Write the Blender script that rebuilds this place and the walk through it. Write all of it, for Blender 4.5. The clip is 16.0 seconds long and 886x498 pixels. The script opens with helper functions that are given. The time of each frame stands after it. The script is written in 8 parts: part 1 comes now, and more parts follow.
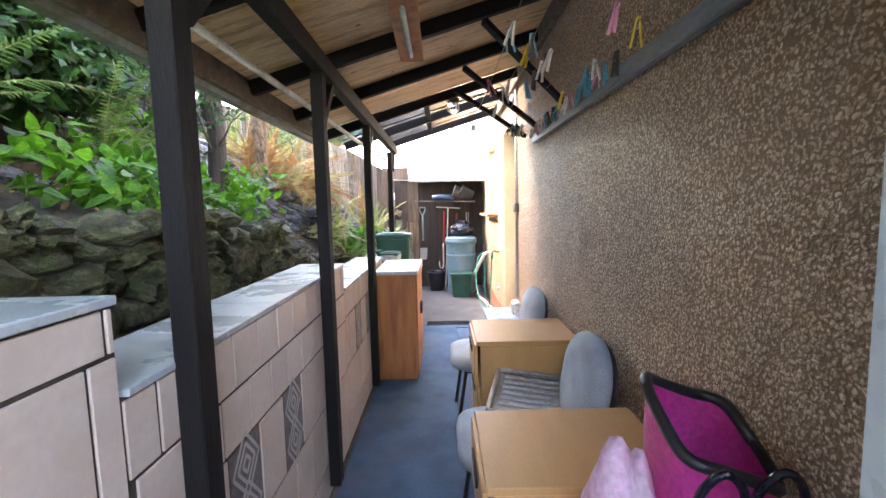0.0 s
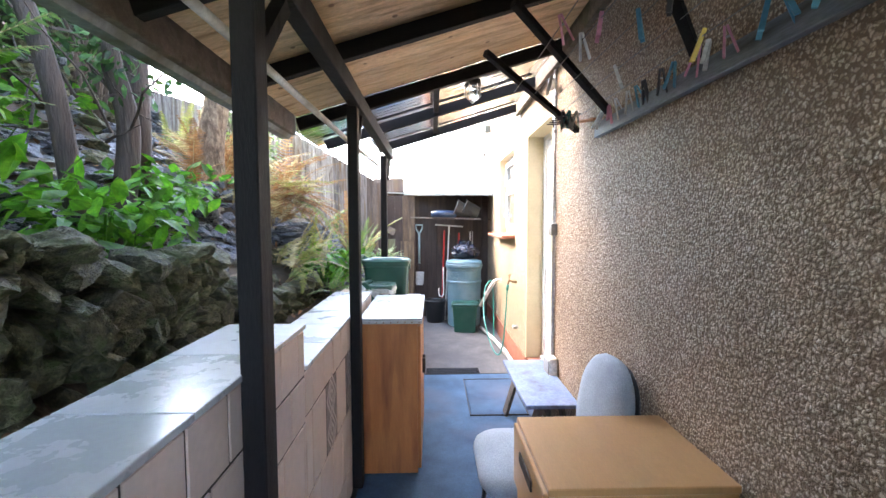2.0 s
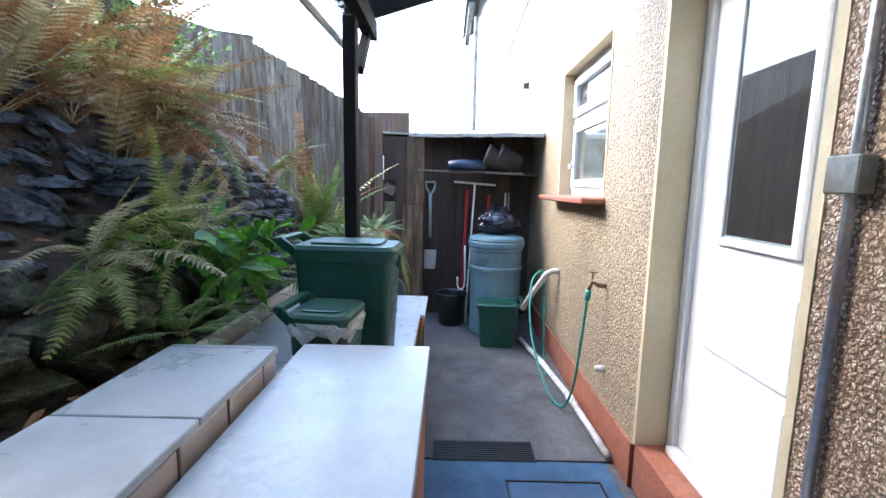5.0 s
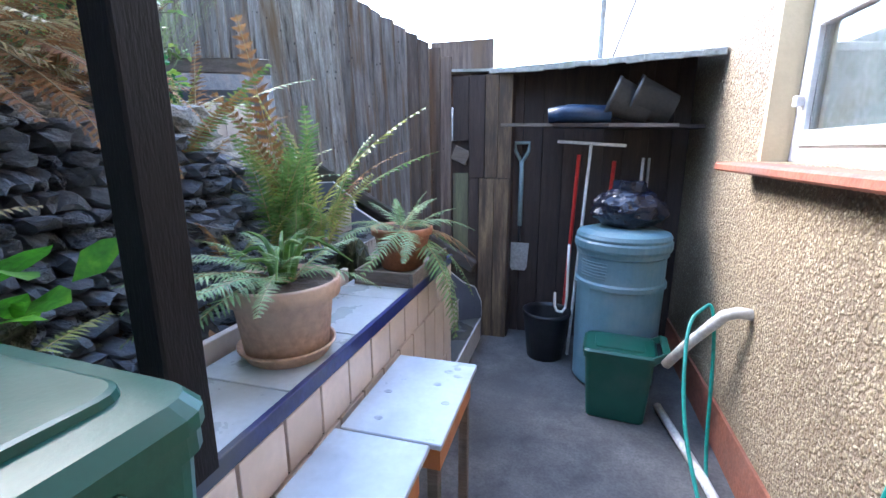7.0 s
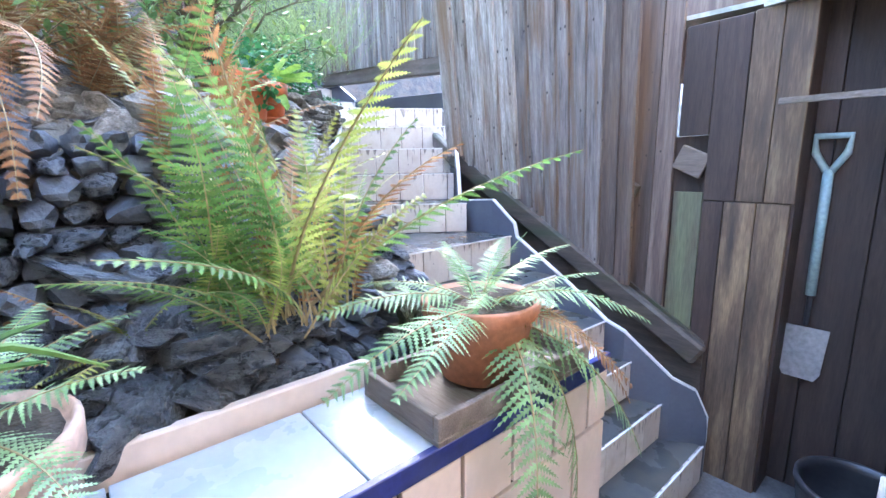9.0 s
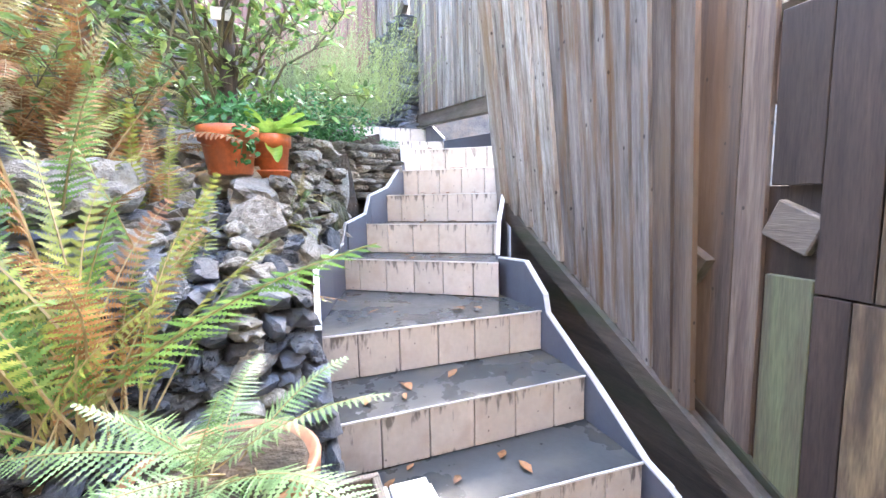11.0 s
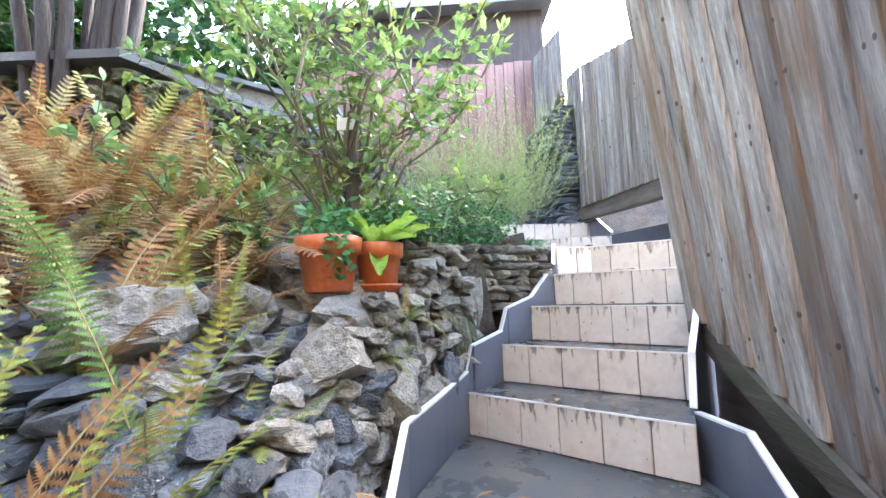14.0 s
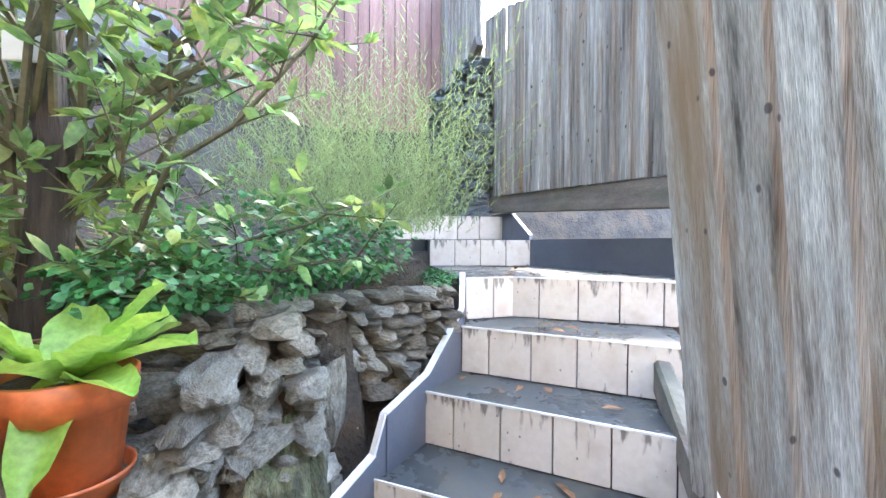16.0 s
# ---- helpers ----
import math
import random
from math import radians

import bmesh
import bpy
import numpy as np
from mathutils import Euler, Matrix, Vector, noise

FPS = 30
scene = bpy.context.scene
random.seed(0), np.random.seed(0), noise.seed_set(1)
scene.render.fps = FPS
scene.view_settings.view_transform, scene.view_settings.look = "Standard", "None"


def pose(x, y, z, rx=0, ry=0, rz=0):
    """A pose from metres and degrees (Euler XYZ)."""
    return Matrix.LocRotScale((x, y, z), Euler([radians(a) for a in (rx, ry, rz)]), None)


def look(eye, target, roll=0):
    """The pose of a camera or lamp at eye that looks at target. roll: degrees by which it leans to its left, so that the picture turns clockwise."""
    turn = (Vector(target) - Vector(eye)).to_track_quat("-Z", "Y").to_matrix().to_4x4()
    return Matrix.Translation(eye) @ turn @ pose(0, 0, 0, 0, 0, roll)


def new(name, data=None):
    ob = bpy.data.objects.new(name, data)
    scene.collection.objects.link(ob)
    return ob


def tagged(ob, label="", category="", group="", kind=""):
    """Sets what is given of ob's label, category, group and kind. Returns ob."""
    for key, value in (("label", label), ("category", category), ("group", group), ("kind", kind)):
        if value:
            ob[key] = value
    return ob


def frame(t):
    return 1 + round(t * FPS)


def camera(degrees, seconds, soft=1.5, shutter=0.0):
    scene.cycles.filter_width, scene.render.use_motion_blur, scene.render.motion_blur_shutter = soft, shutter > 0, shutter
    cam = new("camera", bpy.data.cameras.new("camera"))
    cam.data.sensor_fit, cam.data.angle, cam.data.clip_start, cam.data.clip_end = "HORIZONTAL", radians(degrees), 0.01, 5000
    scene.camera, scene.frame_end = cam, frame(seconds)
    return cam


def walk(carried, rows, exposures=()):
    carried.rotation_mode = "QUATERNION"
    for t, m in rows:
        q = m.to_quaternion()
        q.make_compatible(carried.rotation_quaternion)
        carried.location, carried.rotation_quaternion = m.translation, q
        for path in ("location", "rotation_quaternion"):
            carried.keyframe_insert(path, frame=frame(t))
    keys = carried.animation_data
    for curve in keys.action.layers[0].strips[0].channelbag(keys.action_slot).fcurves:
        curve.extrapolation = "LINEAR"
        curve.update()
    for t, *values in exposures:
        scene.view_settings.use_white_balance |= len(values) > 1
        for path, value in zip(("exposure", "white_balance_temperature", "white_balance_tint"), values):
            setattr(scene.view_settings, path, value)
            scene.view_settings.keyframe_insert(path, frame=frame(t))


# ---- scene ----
cam = camera(90.6, 16.0)
PATH = [
    (0.0, pose(0.000, 0.000, 1.500, 84.40, 1.30, -0.10)),
    (0.5, pose(-0.023, 0.217, 1.483, 84.30, -0.10, 4.50)),
    (1.0, pose(-0.137, 0.485, 1.483, 84.70, -0.40, 3.20)),
    (1.5, pose(-0.182, 0.735, 1.511, 85.30, -0.20, -0.50)),
    (2.0, pose(-0.154, 1.089, 1.523, 86.50, 0.20, -1.40)),
    (2.5, pose(-0.177, 1.414, 1.563, 86.30, 0.90, -1.50)),
    (3.0, pose(-0.257, 1.773, 1.551, 86.00, 1.00, -4.10)),
    (3.5, pose(-0.245, 2.115, 1.511, 85.40, 0.80, -5.00)),
    (6.0, pose(-0.131, 3.933, 1.415, 78.90, -1.90, 5.30)),
    (6.5, pose(-0.097, 4.292, 1.415, 77.60, -1.30, 8.10)),
    (7.0, pose(-0.017, 4.674, 1.437, 77.20, 0.20, 16.00)),
    (7.5, pose(-0.051, 4.999, 1.420, 77.30, -0.90, 20.60)),
    (8.0, pose(-0.103, 5.216, 1.415, 77.30, 1.10, 37.20)),
    (8.5, pose(-0.046, 5.506, 1.403, 78.40, 1.50, 45.80)),
    (11.0, pose(-0.046, 6.611, 1.490, 83.14, 1.21, 70.45)),
    (11.5, pose(-0.074, 6.688, 1.580, 94.47, 1.93, 91.62)),
    (12.0, pose(-0.042, 6.676, 1.622, 100.63, 3.21, 103.76)),
    (12.5, pose(-0.020, 6.678, 1.631, 102.81, 3.07, 108.02)),
    (13.0, pose(-0.058, 6.718, 1.608, 102.89, 3.31, 105.26)),
    (13.5, pose(-0.249, 6.848, 1.554, 99.19, 1.63, 97.63)),
    (14.0, pose(-0.519, 6.882, 1.564, 96.19, 1.77, 93.17)),
    (14.5, pose(-0.761, 6.899, 1.692, 92.68, 2.43, 89.01)),
    (15.0, pose(-0.972, 6.956, 1.810, 91.21, 0.55, 86.79)),
    (15.5, pose(-1.178, 6.959, 1.895, 90.12, 0.22, 81.78)),
    (16.0, pose(-1.383, 6.996, 1.970, 88.81, -0.28, 79.43)),
]
SKY, SUN = 0.15, 0.5
walk(cam, PATH, [(0.0, 5.2, 8400, 20), (2.5, 5.0, 7200, 14), (3.5, 4.6, 6700, 11), (6.0, 3.6, 6100, 12), (8.5, 4.9, 5700, 14), (11.0, 5.2, 6900, 18),
                 (12.5, 4.1, 6800, 19), (14.5, 4.9, 7100, 12), (16.0, 4.8, 6800, 11)])

# world and sun
world = bpy.data.worlds.new("sky")
scene.world = world
world.use_nodes = True
wn = world.node_tree
sky = wn.nodes.new("ShaderNodeTexSky")
sky.sky_type = "NISHITA"
sky.sun_disc = False
sky.sun_elevation = radians(36)
sky.sun_rotation = radians(-66)
sky.air_density = 1.0
sky.dust_density = 1.0
wn.links.new(sky.outputs[0], wn.nodes["Background"].inputs[0])
wn.nodes["Background"].inputs[1].default_value = SKY
sun = new("sun", bpy.data.lights.new("sun", "SUN"))
sun.data.energy = SUN
sun.data.angle = radians(24)
sun.data.color = (1.0, 0.96, 0.90)
sun.matrix_world = look((-9, 4, 7.2), (0, 0, 0))


# materials
def surface(name, cols, scale=8.0, rough=0.7, bump=0.3, fine=60.0, metal=0.0, stretch=(1, 1, 1), vary=0.0,
            island=False, depth=0.01, rough2=None, grain=0.2, stain=None, stain_scale=1.3, coat=0.0, spec=0.5, space="Object"):
    """Procedural surface: colours mixed by coarse noise, stains by broad noise, fine grain and bump."""
    m = bpy.data.materials.new(name)
    m.use_nodes = True
    nt = m.node_tree
    N, K = nt.nodes, nt.links
    b = N["Principled BSDF"]
    tc = N.new("ShaderNodeTexCoord")
    mp = N.new("ShaderNodeMapping")
    mp.inputs["Scale"].default_value = stretch
    K.new(tc.outputs[space], mp.inputs[0])
    src = mp.outputs[0]
    oi = N.new("ShaderNodeObjectInfo")
    if space == "Object":
        off = N.new("ShaderNodeVectorMath")
        off.operation = "MULTIPLY_ADD"
        K.new(oi.outputs["Random"], off.inputs[0])
        off.inputs[1].default_value = (17.0, 9.0, 13.0)
        K.new(src, off.inputs[2])
        src = off.outputs[0]
    n1 = N.new("ShaderNodeTexNoise")
    n1.inputs["Scale"].default_value = scale
    n1.inputs["Detail"].default_value = 5
    n1.inputs["Roughness"].default_value = 0.65
    K.new(src, n1.inputs[0])
    rp = N.new("ShaderNodeValToRGB")
    el = rp.color_ramp.elements
    for i in range(len(cols) - 2):
        el.new(0.5)
    for i, c in enumerate(cols):
        el[i].position = 0.3 + 0.4 * i / max(1, len(cols) - 1)
        el[i].color = (*c, 1)
    K.new(n1.outputs[0], rp.inputs[0])
    col = rp.outputs[0]
    n2 = N.new("ShaderNodeTexNoise")
    n2.inputs["Scale"].default_value = fine
    n2.inputs["Detail"].default_value = 4
    K.new(src, n2.inputs[0])
    mr = N.new("ShaderNodeMapRange")
    mr.inputs[1].default_value, mr.inputs[2].default_value = 0.3, 0.7
    mr.inputs[3].default_value, mr.inputs[4].default_value = 1 - grain, 1 + grain
    K.new(n2.outputs[0], mr.inputs[0])
    hs = N.new("ShaderNodeHueSaturation")
    K.new(col, hs.inputs["Color"])
    K.new(mr.outputs[0], hs.inputs["Value"])
    col = hs.outputs[0]
    if vary:
        h2 = N.new("ShaderNodeHueSaturation")
        r2 = N.new("ShaderNodeMapRange")
        r2.inputs[3].default_value, r2.inputs[4].default_value = 1 - vary, 1 + vary
        if island:
            g = N.new("ShaderNodeNewGeometry")
            K.new(g.outputs["Random Per Island"], r2.inputs[0])
        else:
            K.new(oi.outputs["Random"], r2.inputs[0])
        K.new(r2.outputs[0], h2.inputs["Value"])
        K.new(col, h2.inputs["Color"])
        col = h2.outputs[0]
    if stain:
        n3 = N.new("ShaderNodeTexNoise")
        n3.inputs["Scale"].default_value = stain_scale
        n3.inputs["Detail"].default_value = 6
        K.new(src, n3.inputs[0])
        r3 = N.new("ShaderNodeMapRange")
        r3.inputs[1].default_value, r3.inputs[2].default_value = 0.5, 0.72
        K.new(n3.outputs[0], r3.inputs[0])
        mx = N.new("ShaderNodeMix")
        mx.data_type = "RGBA"
        K.new(r3.outputs[0], mx.inputs[0])
        K.new(col, mx.inputs[6])
        mx.inputs[7].default_value = (*stain, 1)
        col = mx.outputs[2]
    K.new(col, b.inputs["Base Color"])
    rr = N.new("ShaderNodeMapRange")
    rr.inputs[3].default_value = rough
    rr.inputs[4].default_value = rough if rough2 is None else rough2
    rr.inputs[1].default_value, rr.inputs[2].default_value = 0.35, 0.65
    K.new(n1.outputs[0], rr.inputs[0])
    K.new(rr.outputs[0], b.inputs["Roughness"])
    b.inputs["Metallic"].default_value = metal
    b.inputs["Coat Weight"].default_value = coat
    b.inputs["Specular IOR Level"].default_value = spec
    if bump:
        ad = N.new("ShaderNodeMath")
        ad.operation = "MULTIPLY_ADD"
        K.new(n2.outputs[0], ad.inputs[0])
        ad.inputs[1].default_value = 0.4
        K.new(n1.outputs[0], ad.inputs[2])
        bp = N.new("ShaderNodeBump")
        bp.inputs["Strength"].default_value = bump
        bp.inputs["Distance"].default_value = depth
        K.new(ad.outputs[0], bp.inputs["Height"])
        K.new(bp.outputs[0], b.inputs["Normal"])
    return m


def leafy(name, cols, rough=0.45, vary=0.35, trans=0.35):
    m = surface(name, cols, scale=12, rough=rough, bump=0.15, fine=90, vary=vary, island=True, depth=0.003)
    N, K = m.node_tree.nodes, m.node_tree.links
    b = N["Principled BSDF"]
    tr = N.new("ShaderNodeBsdfTranslucent")
    mx = N.new("ShaderNodeMixShader")
    mx.inputs[0].default_value = trans
    K.new(b.inputs["Base Color"].links[0].from_socket, tr.inputs[0])
    K.new(b.outputs[0], mx.inputs[1])
    K.new(tr.outputs[0], mx.inputs[2])
    K.new(mx.outputs[0], N["Material Output"].inputs[0])
    return m


def pebbledash(name, cells, mortar, scale=105.0):
    """Render with thrown stone chips: cells with their own colours, raised from the mortar."""
    m = bpy.data.materials.new(name)
    m.use_nodes = True
    N, K = m.node_tree.nodes, m.node_tree.links
    b = N["Principled BSDF"]
    tc = N.new("ShaderNodeTexCoord")
    wob = N.new("ShaderNodeTexNoise")
    wob.inputs["Scale"].default_value = 60
    K.new(tc.outputs["Object"], wob.inputs[0])
    mv = N.new("ShaderNodeVectorMath")
    mv.operation = "MULTIPLY_ADD"
    mv.inputs[1].default_value = (0.022, 0.022, 0.022)
    K.new(wob.outputs[1], mv.inputs[0])
    K.new(tc.outputs["Object"], mv.inputs[2])
    v = N.new("ShaderNodeTexVoronoi")
    v.inputs["Scale"].default_value = scale
    K.new(mv.outputs[0], v.inputs[0])
    sep = N.new("ShaderNodeSeparateColor")
    K.new(v.outputs["Color"], sep.inputs[0])
    rp = N.new("ShaderNodeValToRGB")
    el = rp.color_ramp.elements
    for i in range(len(cells) - 2):
        el.new(0.5)
    for i, c in enumerate(cells):
        el[i].position = i / (len(cells) - 1)
        el[i].color = (*c, 1)
    K.new(sep.outputs[0], rp.inputs[0])
    dm = N.new("ShaderNodeMapRange")
    dm.inputs[1].default_value, dm.inputs[2].default_value = 0.34, 0.58
    K.new(v.outputs["Distance"], dm.inputs[0])
    mx = N.new("ShaderNodeMix")
    mx.data_type = "RGBA"
    K.new(dm.outputs[0], mx.inputs[0])
    K.new(rp.outputs[0], mx.inputs[6])
    mx.inputs[7].default_value = (*mortar, 1)
    big = N.new("ShaderNodeTexNoise")
    big.inputs["Scale"].default_value = 1.1
    big.inputs["Detail"].default_value = 6
    K.new(tc.outputs["Object"], big.inputs[0])
    bm_ = N.new("ShaderNodeMapRange")
    bm_.inputs[1].default_value, bm_.inputs[2].default_value = 0.3, 0.7
    bm_.inputs[3].default_value, bm_.inputs[4].default_value = 0.78, 1.15
    K.new(big.outputs[0], bm_.inputs[0])
    hs = N.new("ShaderNodeHueSaturation")
    K.new(mx.outputs[2], hs.inputs["Color"])
    K.new(bm_.outputs[0], hs.inputs["Value"])
    K.new(hs.outputs[0], b.inputs["Base Color"])
    b.inputs["Roughness"].default_value = 0.62
    inv = N.new("ShaderNodeMath")
    inv.operation = "SUBTRACT"
    inv.inputs[0].default_value = 1.0
    K.new(v.outputs["Distance"], inv.inputs[1])
    bp = N.new("ShaderNodeBump")
    bp.inputs["Strength"].default_value = 1.0
    bp.inputs["Distance"].default_value = 0.007
    K.new(inv.outputs[0], bp.inputs["Height"])
    K.new(bp.outputs[0], b.inputs["Normal"])
    return m


def glassy(name, tint=(0.9, 0.95, 0.95), rough=0.02):
    m = bpy.data.materials.new(name)
    m.use_nodes = True
    b = m.node_tree.nodes["Principled BSDF"]
    b.inputs["Base Color"].default_value = (*tint, 1)
    b.inputs["Roughness"].default_value = rough
    b.inputs["Transmission Weight"].default_value = 1.0
    b.inputs["IOR"].default_value = 1.45
    return m


M_CONC = surface("concrete", [(0.06, 0.058, 0.055), (0.115, 0.11, 0.105), (0.17, 0.16, 0.15)], 5, 0.62, 0.5, 90, stain=(0.07, 0.07, 0.07), rough2=0.85)
M_CONCP = surface("pale_weathered_render", [(0.26, 0.25, 0.23), (0.40, 0.39, 0.37)], 2.5, 0.8, 0.5, 50, stain=(0.18, 0.18, 0.15), stain_scale=2)
M_CARPET = surface("blue_carpet", [(0.022, 0.065, 0.12), (0.04, 0.105, 0.18), (0.06, 0.14, 0.23)], 4, 0.75, 0.5, 160, stain=(0.10, 0.12, 0.17), depth=0.004)
# One wall finish; light painted as browner hue under cover, creamier in the open.
M_DASH = pebbledash("pebbledash_stone", [(0.20, 0.11, 0.065), (0.60, 0.44, 0.30), (0.70, 0.56, 0.41), (0.42, 0.275, 0.175), (0.76, 0.65, 0.50)], (0.23, 0.145, 0.09), 98)
M_DASH2 = pebbledash("open_light_pebbledash", [(0.20, 0.14, 0.08), (0.42, 0.34, 0.21), (0.56, 0.48, 0.33), (0.34, 0.27, 0.16)], (0.24, 0.18, 0.12), 78)
M_CREAM = surface("cream_render", [(0.54, 0.45, 0.28), (0.63, 0.54, 0.36)], 3, 0.7, 0.25, 60, stain=(0.48, 0.40, 0.26), grain=0.05)
M_BRICKRED = surface("painted_brick_red", [(0.28, 0.09, 0.05), (0.38, 0.14, 0.08)], 9, 0.65, 0.5, 60, stain=(0.15, 0.10, 0.08))
M_BLACKWOOD = surface("black_painted_timber", [(0.005, 0.0045, 0.005), (0.012, 0.010, 0.011)], 6, 0.62, 0.4, 70, stretch=(4, 4, 0.6), rough2=0.75, spec=0.25)
M_PLY = surface("bare_pine_boards", [(0.66, 0.43, 0.23), (0.77, 0.54, 0.31), (0.83, 0.63, 0.40)], 2.5, 0.6, 0.2, 40, stretch=(1, 6, 1), vary=0.12, stain=(0.36, 0.20, 0.09), stain_scale=4)
M_PINE = surface("orange_pine", [(0.42, 0.145, 0.045), (0.54, 0.215, 0.07)], 3, 0.5, 0.2, 50, stretch=(6, 6, 0.8), stain=(0.28, 0.09, 0.035), stain_scale=2.5, grain=0.05)
M_TILE = surface("cream_wall_tile", [(0.66, 0.54, 0.46), (0.73, 0.61, 0.53)], 3, 0.28, 0.05, 50, vary=0.04, stain=(0.60, 0.49, 0.41), stain_scale=5, grain=0.05)
M_COPE = surface("pale_glazed_coping", [(0.42, 0.47, 0.49), (0.48, 0.52, 0.54)], 4, 0.22, 0.06, 60, vary=0.05, rough2=0.4, stain=(0.39, 0.43, 0.44), stain_scale=9, grain=0.05)
M_GROUT = surface("dark_grout", [(0.04, 0.028, 0.022), (0.08, 0.06, 0.05)], 9, 0.9, 0.4, 80)
M_DECO = surface("patterned_tile", [(0.09, 0.07, 0.065), (0.22, 0.18, 0.16)], 26, 0.3, 0.1, 60)
M_DECOL = surface("patterned_tile_light", [(0.50, 0.44, 0.40), (0.56, 0.50, 0.46)], 12, 0.3, 0.05, 60, grain=0.05)
M_RISER = surface("cream_step_tile", [(0.58, 0.53, 0.47), (0.65, 0.60, 0.545)], 7, 0.32, 0.12, 60, vary=0.05, stain=(0.52, 0.45, 0.39), stain_scale=14, grain=0.05)
M_TREAD = surface("wet_grey_tread_tile", [(0.045, 0.05, 0.05), (0.085, 0.09, 0.088)], 4, 0.14, 0.15, 50, rough2=0.45, stain=(0.11, 0.10, 0.08), stain_scale=5, grain=0.08, spec=0.35)
M_STRING = surface("slate_grey_tile", [(0.085, 0.095, 0.125), (0.115, 0.13, 0.16)], 5, 0.3, 0.1, 70, grain=0.05)
M_TRIM = surface("white_plastic_trim", [(0.72, 0.72, 0.70), (0.80, 0.80, 0.78)], 9, 0.35, 0.05, 60, stain=(0.5, 0.48, 0.44), stain_scale=7, grain=0.05)
M_UPVC = surface("white_upvc", [(0.74, 0.75, 0.76), (0.80, 0.81, 0.82)], 3, 0.25, 0.03, 60, grain=0.05)
M_BLUETRIM = surface("blue_edge_trim", [(0.015, 0.02, 0.10), (0.025, 0.035, 0.17)], 14, 0.3, 0.1, 60, stain=(0.06, 0.065, 0.075), stain_scale=2.5)
M_STONE = surface("grey_rubble_stone", [(0.085, 0.08, 0.068), (0.21, 0.20, 0.172), (0.34, 0.325, 0.285)], 6, 0.5, 0.8, 35, vary=0.4, rough2=0.75, stain=(0.16, 0.14, 0.10), stain_scale=3, depth=0.03)
M_WET = surface("wet_dark_stone", [(0.03, 0.034, 0.042), (0.075, 0.085, 0.095), (0.15, 0.16, 0.17)], 5, 0.18, 0.9, 30, vary=0.4, rough2=0.45, depth=0.025)
M_MOSSY = surface("mossy_stone", [(0.018, 0.02, 0.012), (0.075, 0.075, 0.035), (0.21, 0.20, 0.11)], 5, 0.7, 1.0, 30, vary=0.35, stain=(0.06, 0.09, 0.025), stain_scale=4, depth=0.03)
M_BUFF = surface("buff_wall_stone", [(0.15, 0.13, 0.10), (0.36, 0.33, 0.27), (0.54, 0.50, 0.43)], 9, 0.6, 1.0, 40, vary=0.4, depth=0.025)
M_SLATE = surface("blue_slate_stone", [(0.06, 0.07, 0.085), (0.12, 0.135, 0.155)], 8, 0.4, 0.9, 40, vary=0.35)
M_SOIL = surface("dark_soil", [(0.018, 0.013, 0.010), (0.045, 0.034, 0.024), (0.08, 0.06, 0.04)], 7, 0.85, 1.0, 60, stain=(0.09, 0.055, 0.03), stain_scale=5, depth=0.03)
M_FENCE = surface("weathered_fence_board", [(0.05, 0.036, 0.03), (0.11, 0.08, 0.065), (0.20, 0.155, 0.125)], 2.2, 0.7, 0.6, 30, stretch=(9, 9, 0.5), vary=0.3, stain=(0.17, 0.11, 0.065), stain_scale=1.4)
M_MIDF = surface("grey_brown_fence_board", [(0.06, 0.05, 0.045), (0.17, 0.145, 0.13), (0.23, 0.20, 0.18), (0.34, 0.31, 0.28)], 3.0, 0.72, 0.7, 40, stretch=(11, 11, 0.45), vary=0.25, stain=(0.16, 0.095, 0.05), stain_scale=2.4)
M_GREYF = surface("silvered_fence_board", [(0.05, 0.036, 0.027), (0.24, 0.205, 0.175), (0.35, 0.32, 0.285), (0.52, 0.49, 0.445)], 3.6, 0.72, 0.8, 44, stretch=(8, 8, 0.45), vary=0.28, stain=(0.21, 0.125, 0.065), stain_scale=0.95, grain=0.3)


def spots(m, scale, size, colour):
    """Small dark knots and nail marks over a finished surface."""
    N, K = m.node_tree.nodes, m.node_tree.links
    b = N["Principled BSDF"]
    tc = N.new("ShaderNodeTexCoord")
    mp = N.new("ShaderNodeMapping")
    mp.inputs["Scale"].default_value = (1, 1, 0.75)
    K.new(tc.outputs["Object"], mp.inputs[0])
    v = N.new("ShaderNodeTexVoronoi")
    v.inputs["Scale"].default_value = scale
    K.new(mp.outputs[0], v.inputs[0])
    r = N.new("ShaderNodeMapRange")
    r.inputs[1].default_value, r.inputs[2].default_value = size, size * 1.5
    r.inputs[3].default_value, r.inputs[4].default_value = 0.85, 0.0
    K.new(v.outputs["Distance"], r.inputs[0])
    mx = N.new("ShaderNodeMix")
    mx.data_type = "RGBA"
    K.new(r.outputs[0], mx.inputs[0])
    K.new(b.inputs["Base Color"].links[0].from_socket, mx.inputs[6])
    mx.inputs[7].default_value = (*colour, 1)
    K.new(mx.outputs[2], b.inputs["Base Color"])


spots(M_FENCE, 15, 0.05, (0.03, 0.022, 0.018))
spots(M_GREYF, 17, 0.085, (0.03, 0.022, 0.02))
spots(M_MIDF, 16, 0.07, (0.03, 0.022, 0.02))
spots(M_RISER, 26, 0.06, (0.10, 0.08, 0.07))


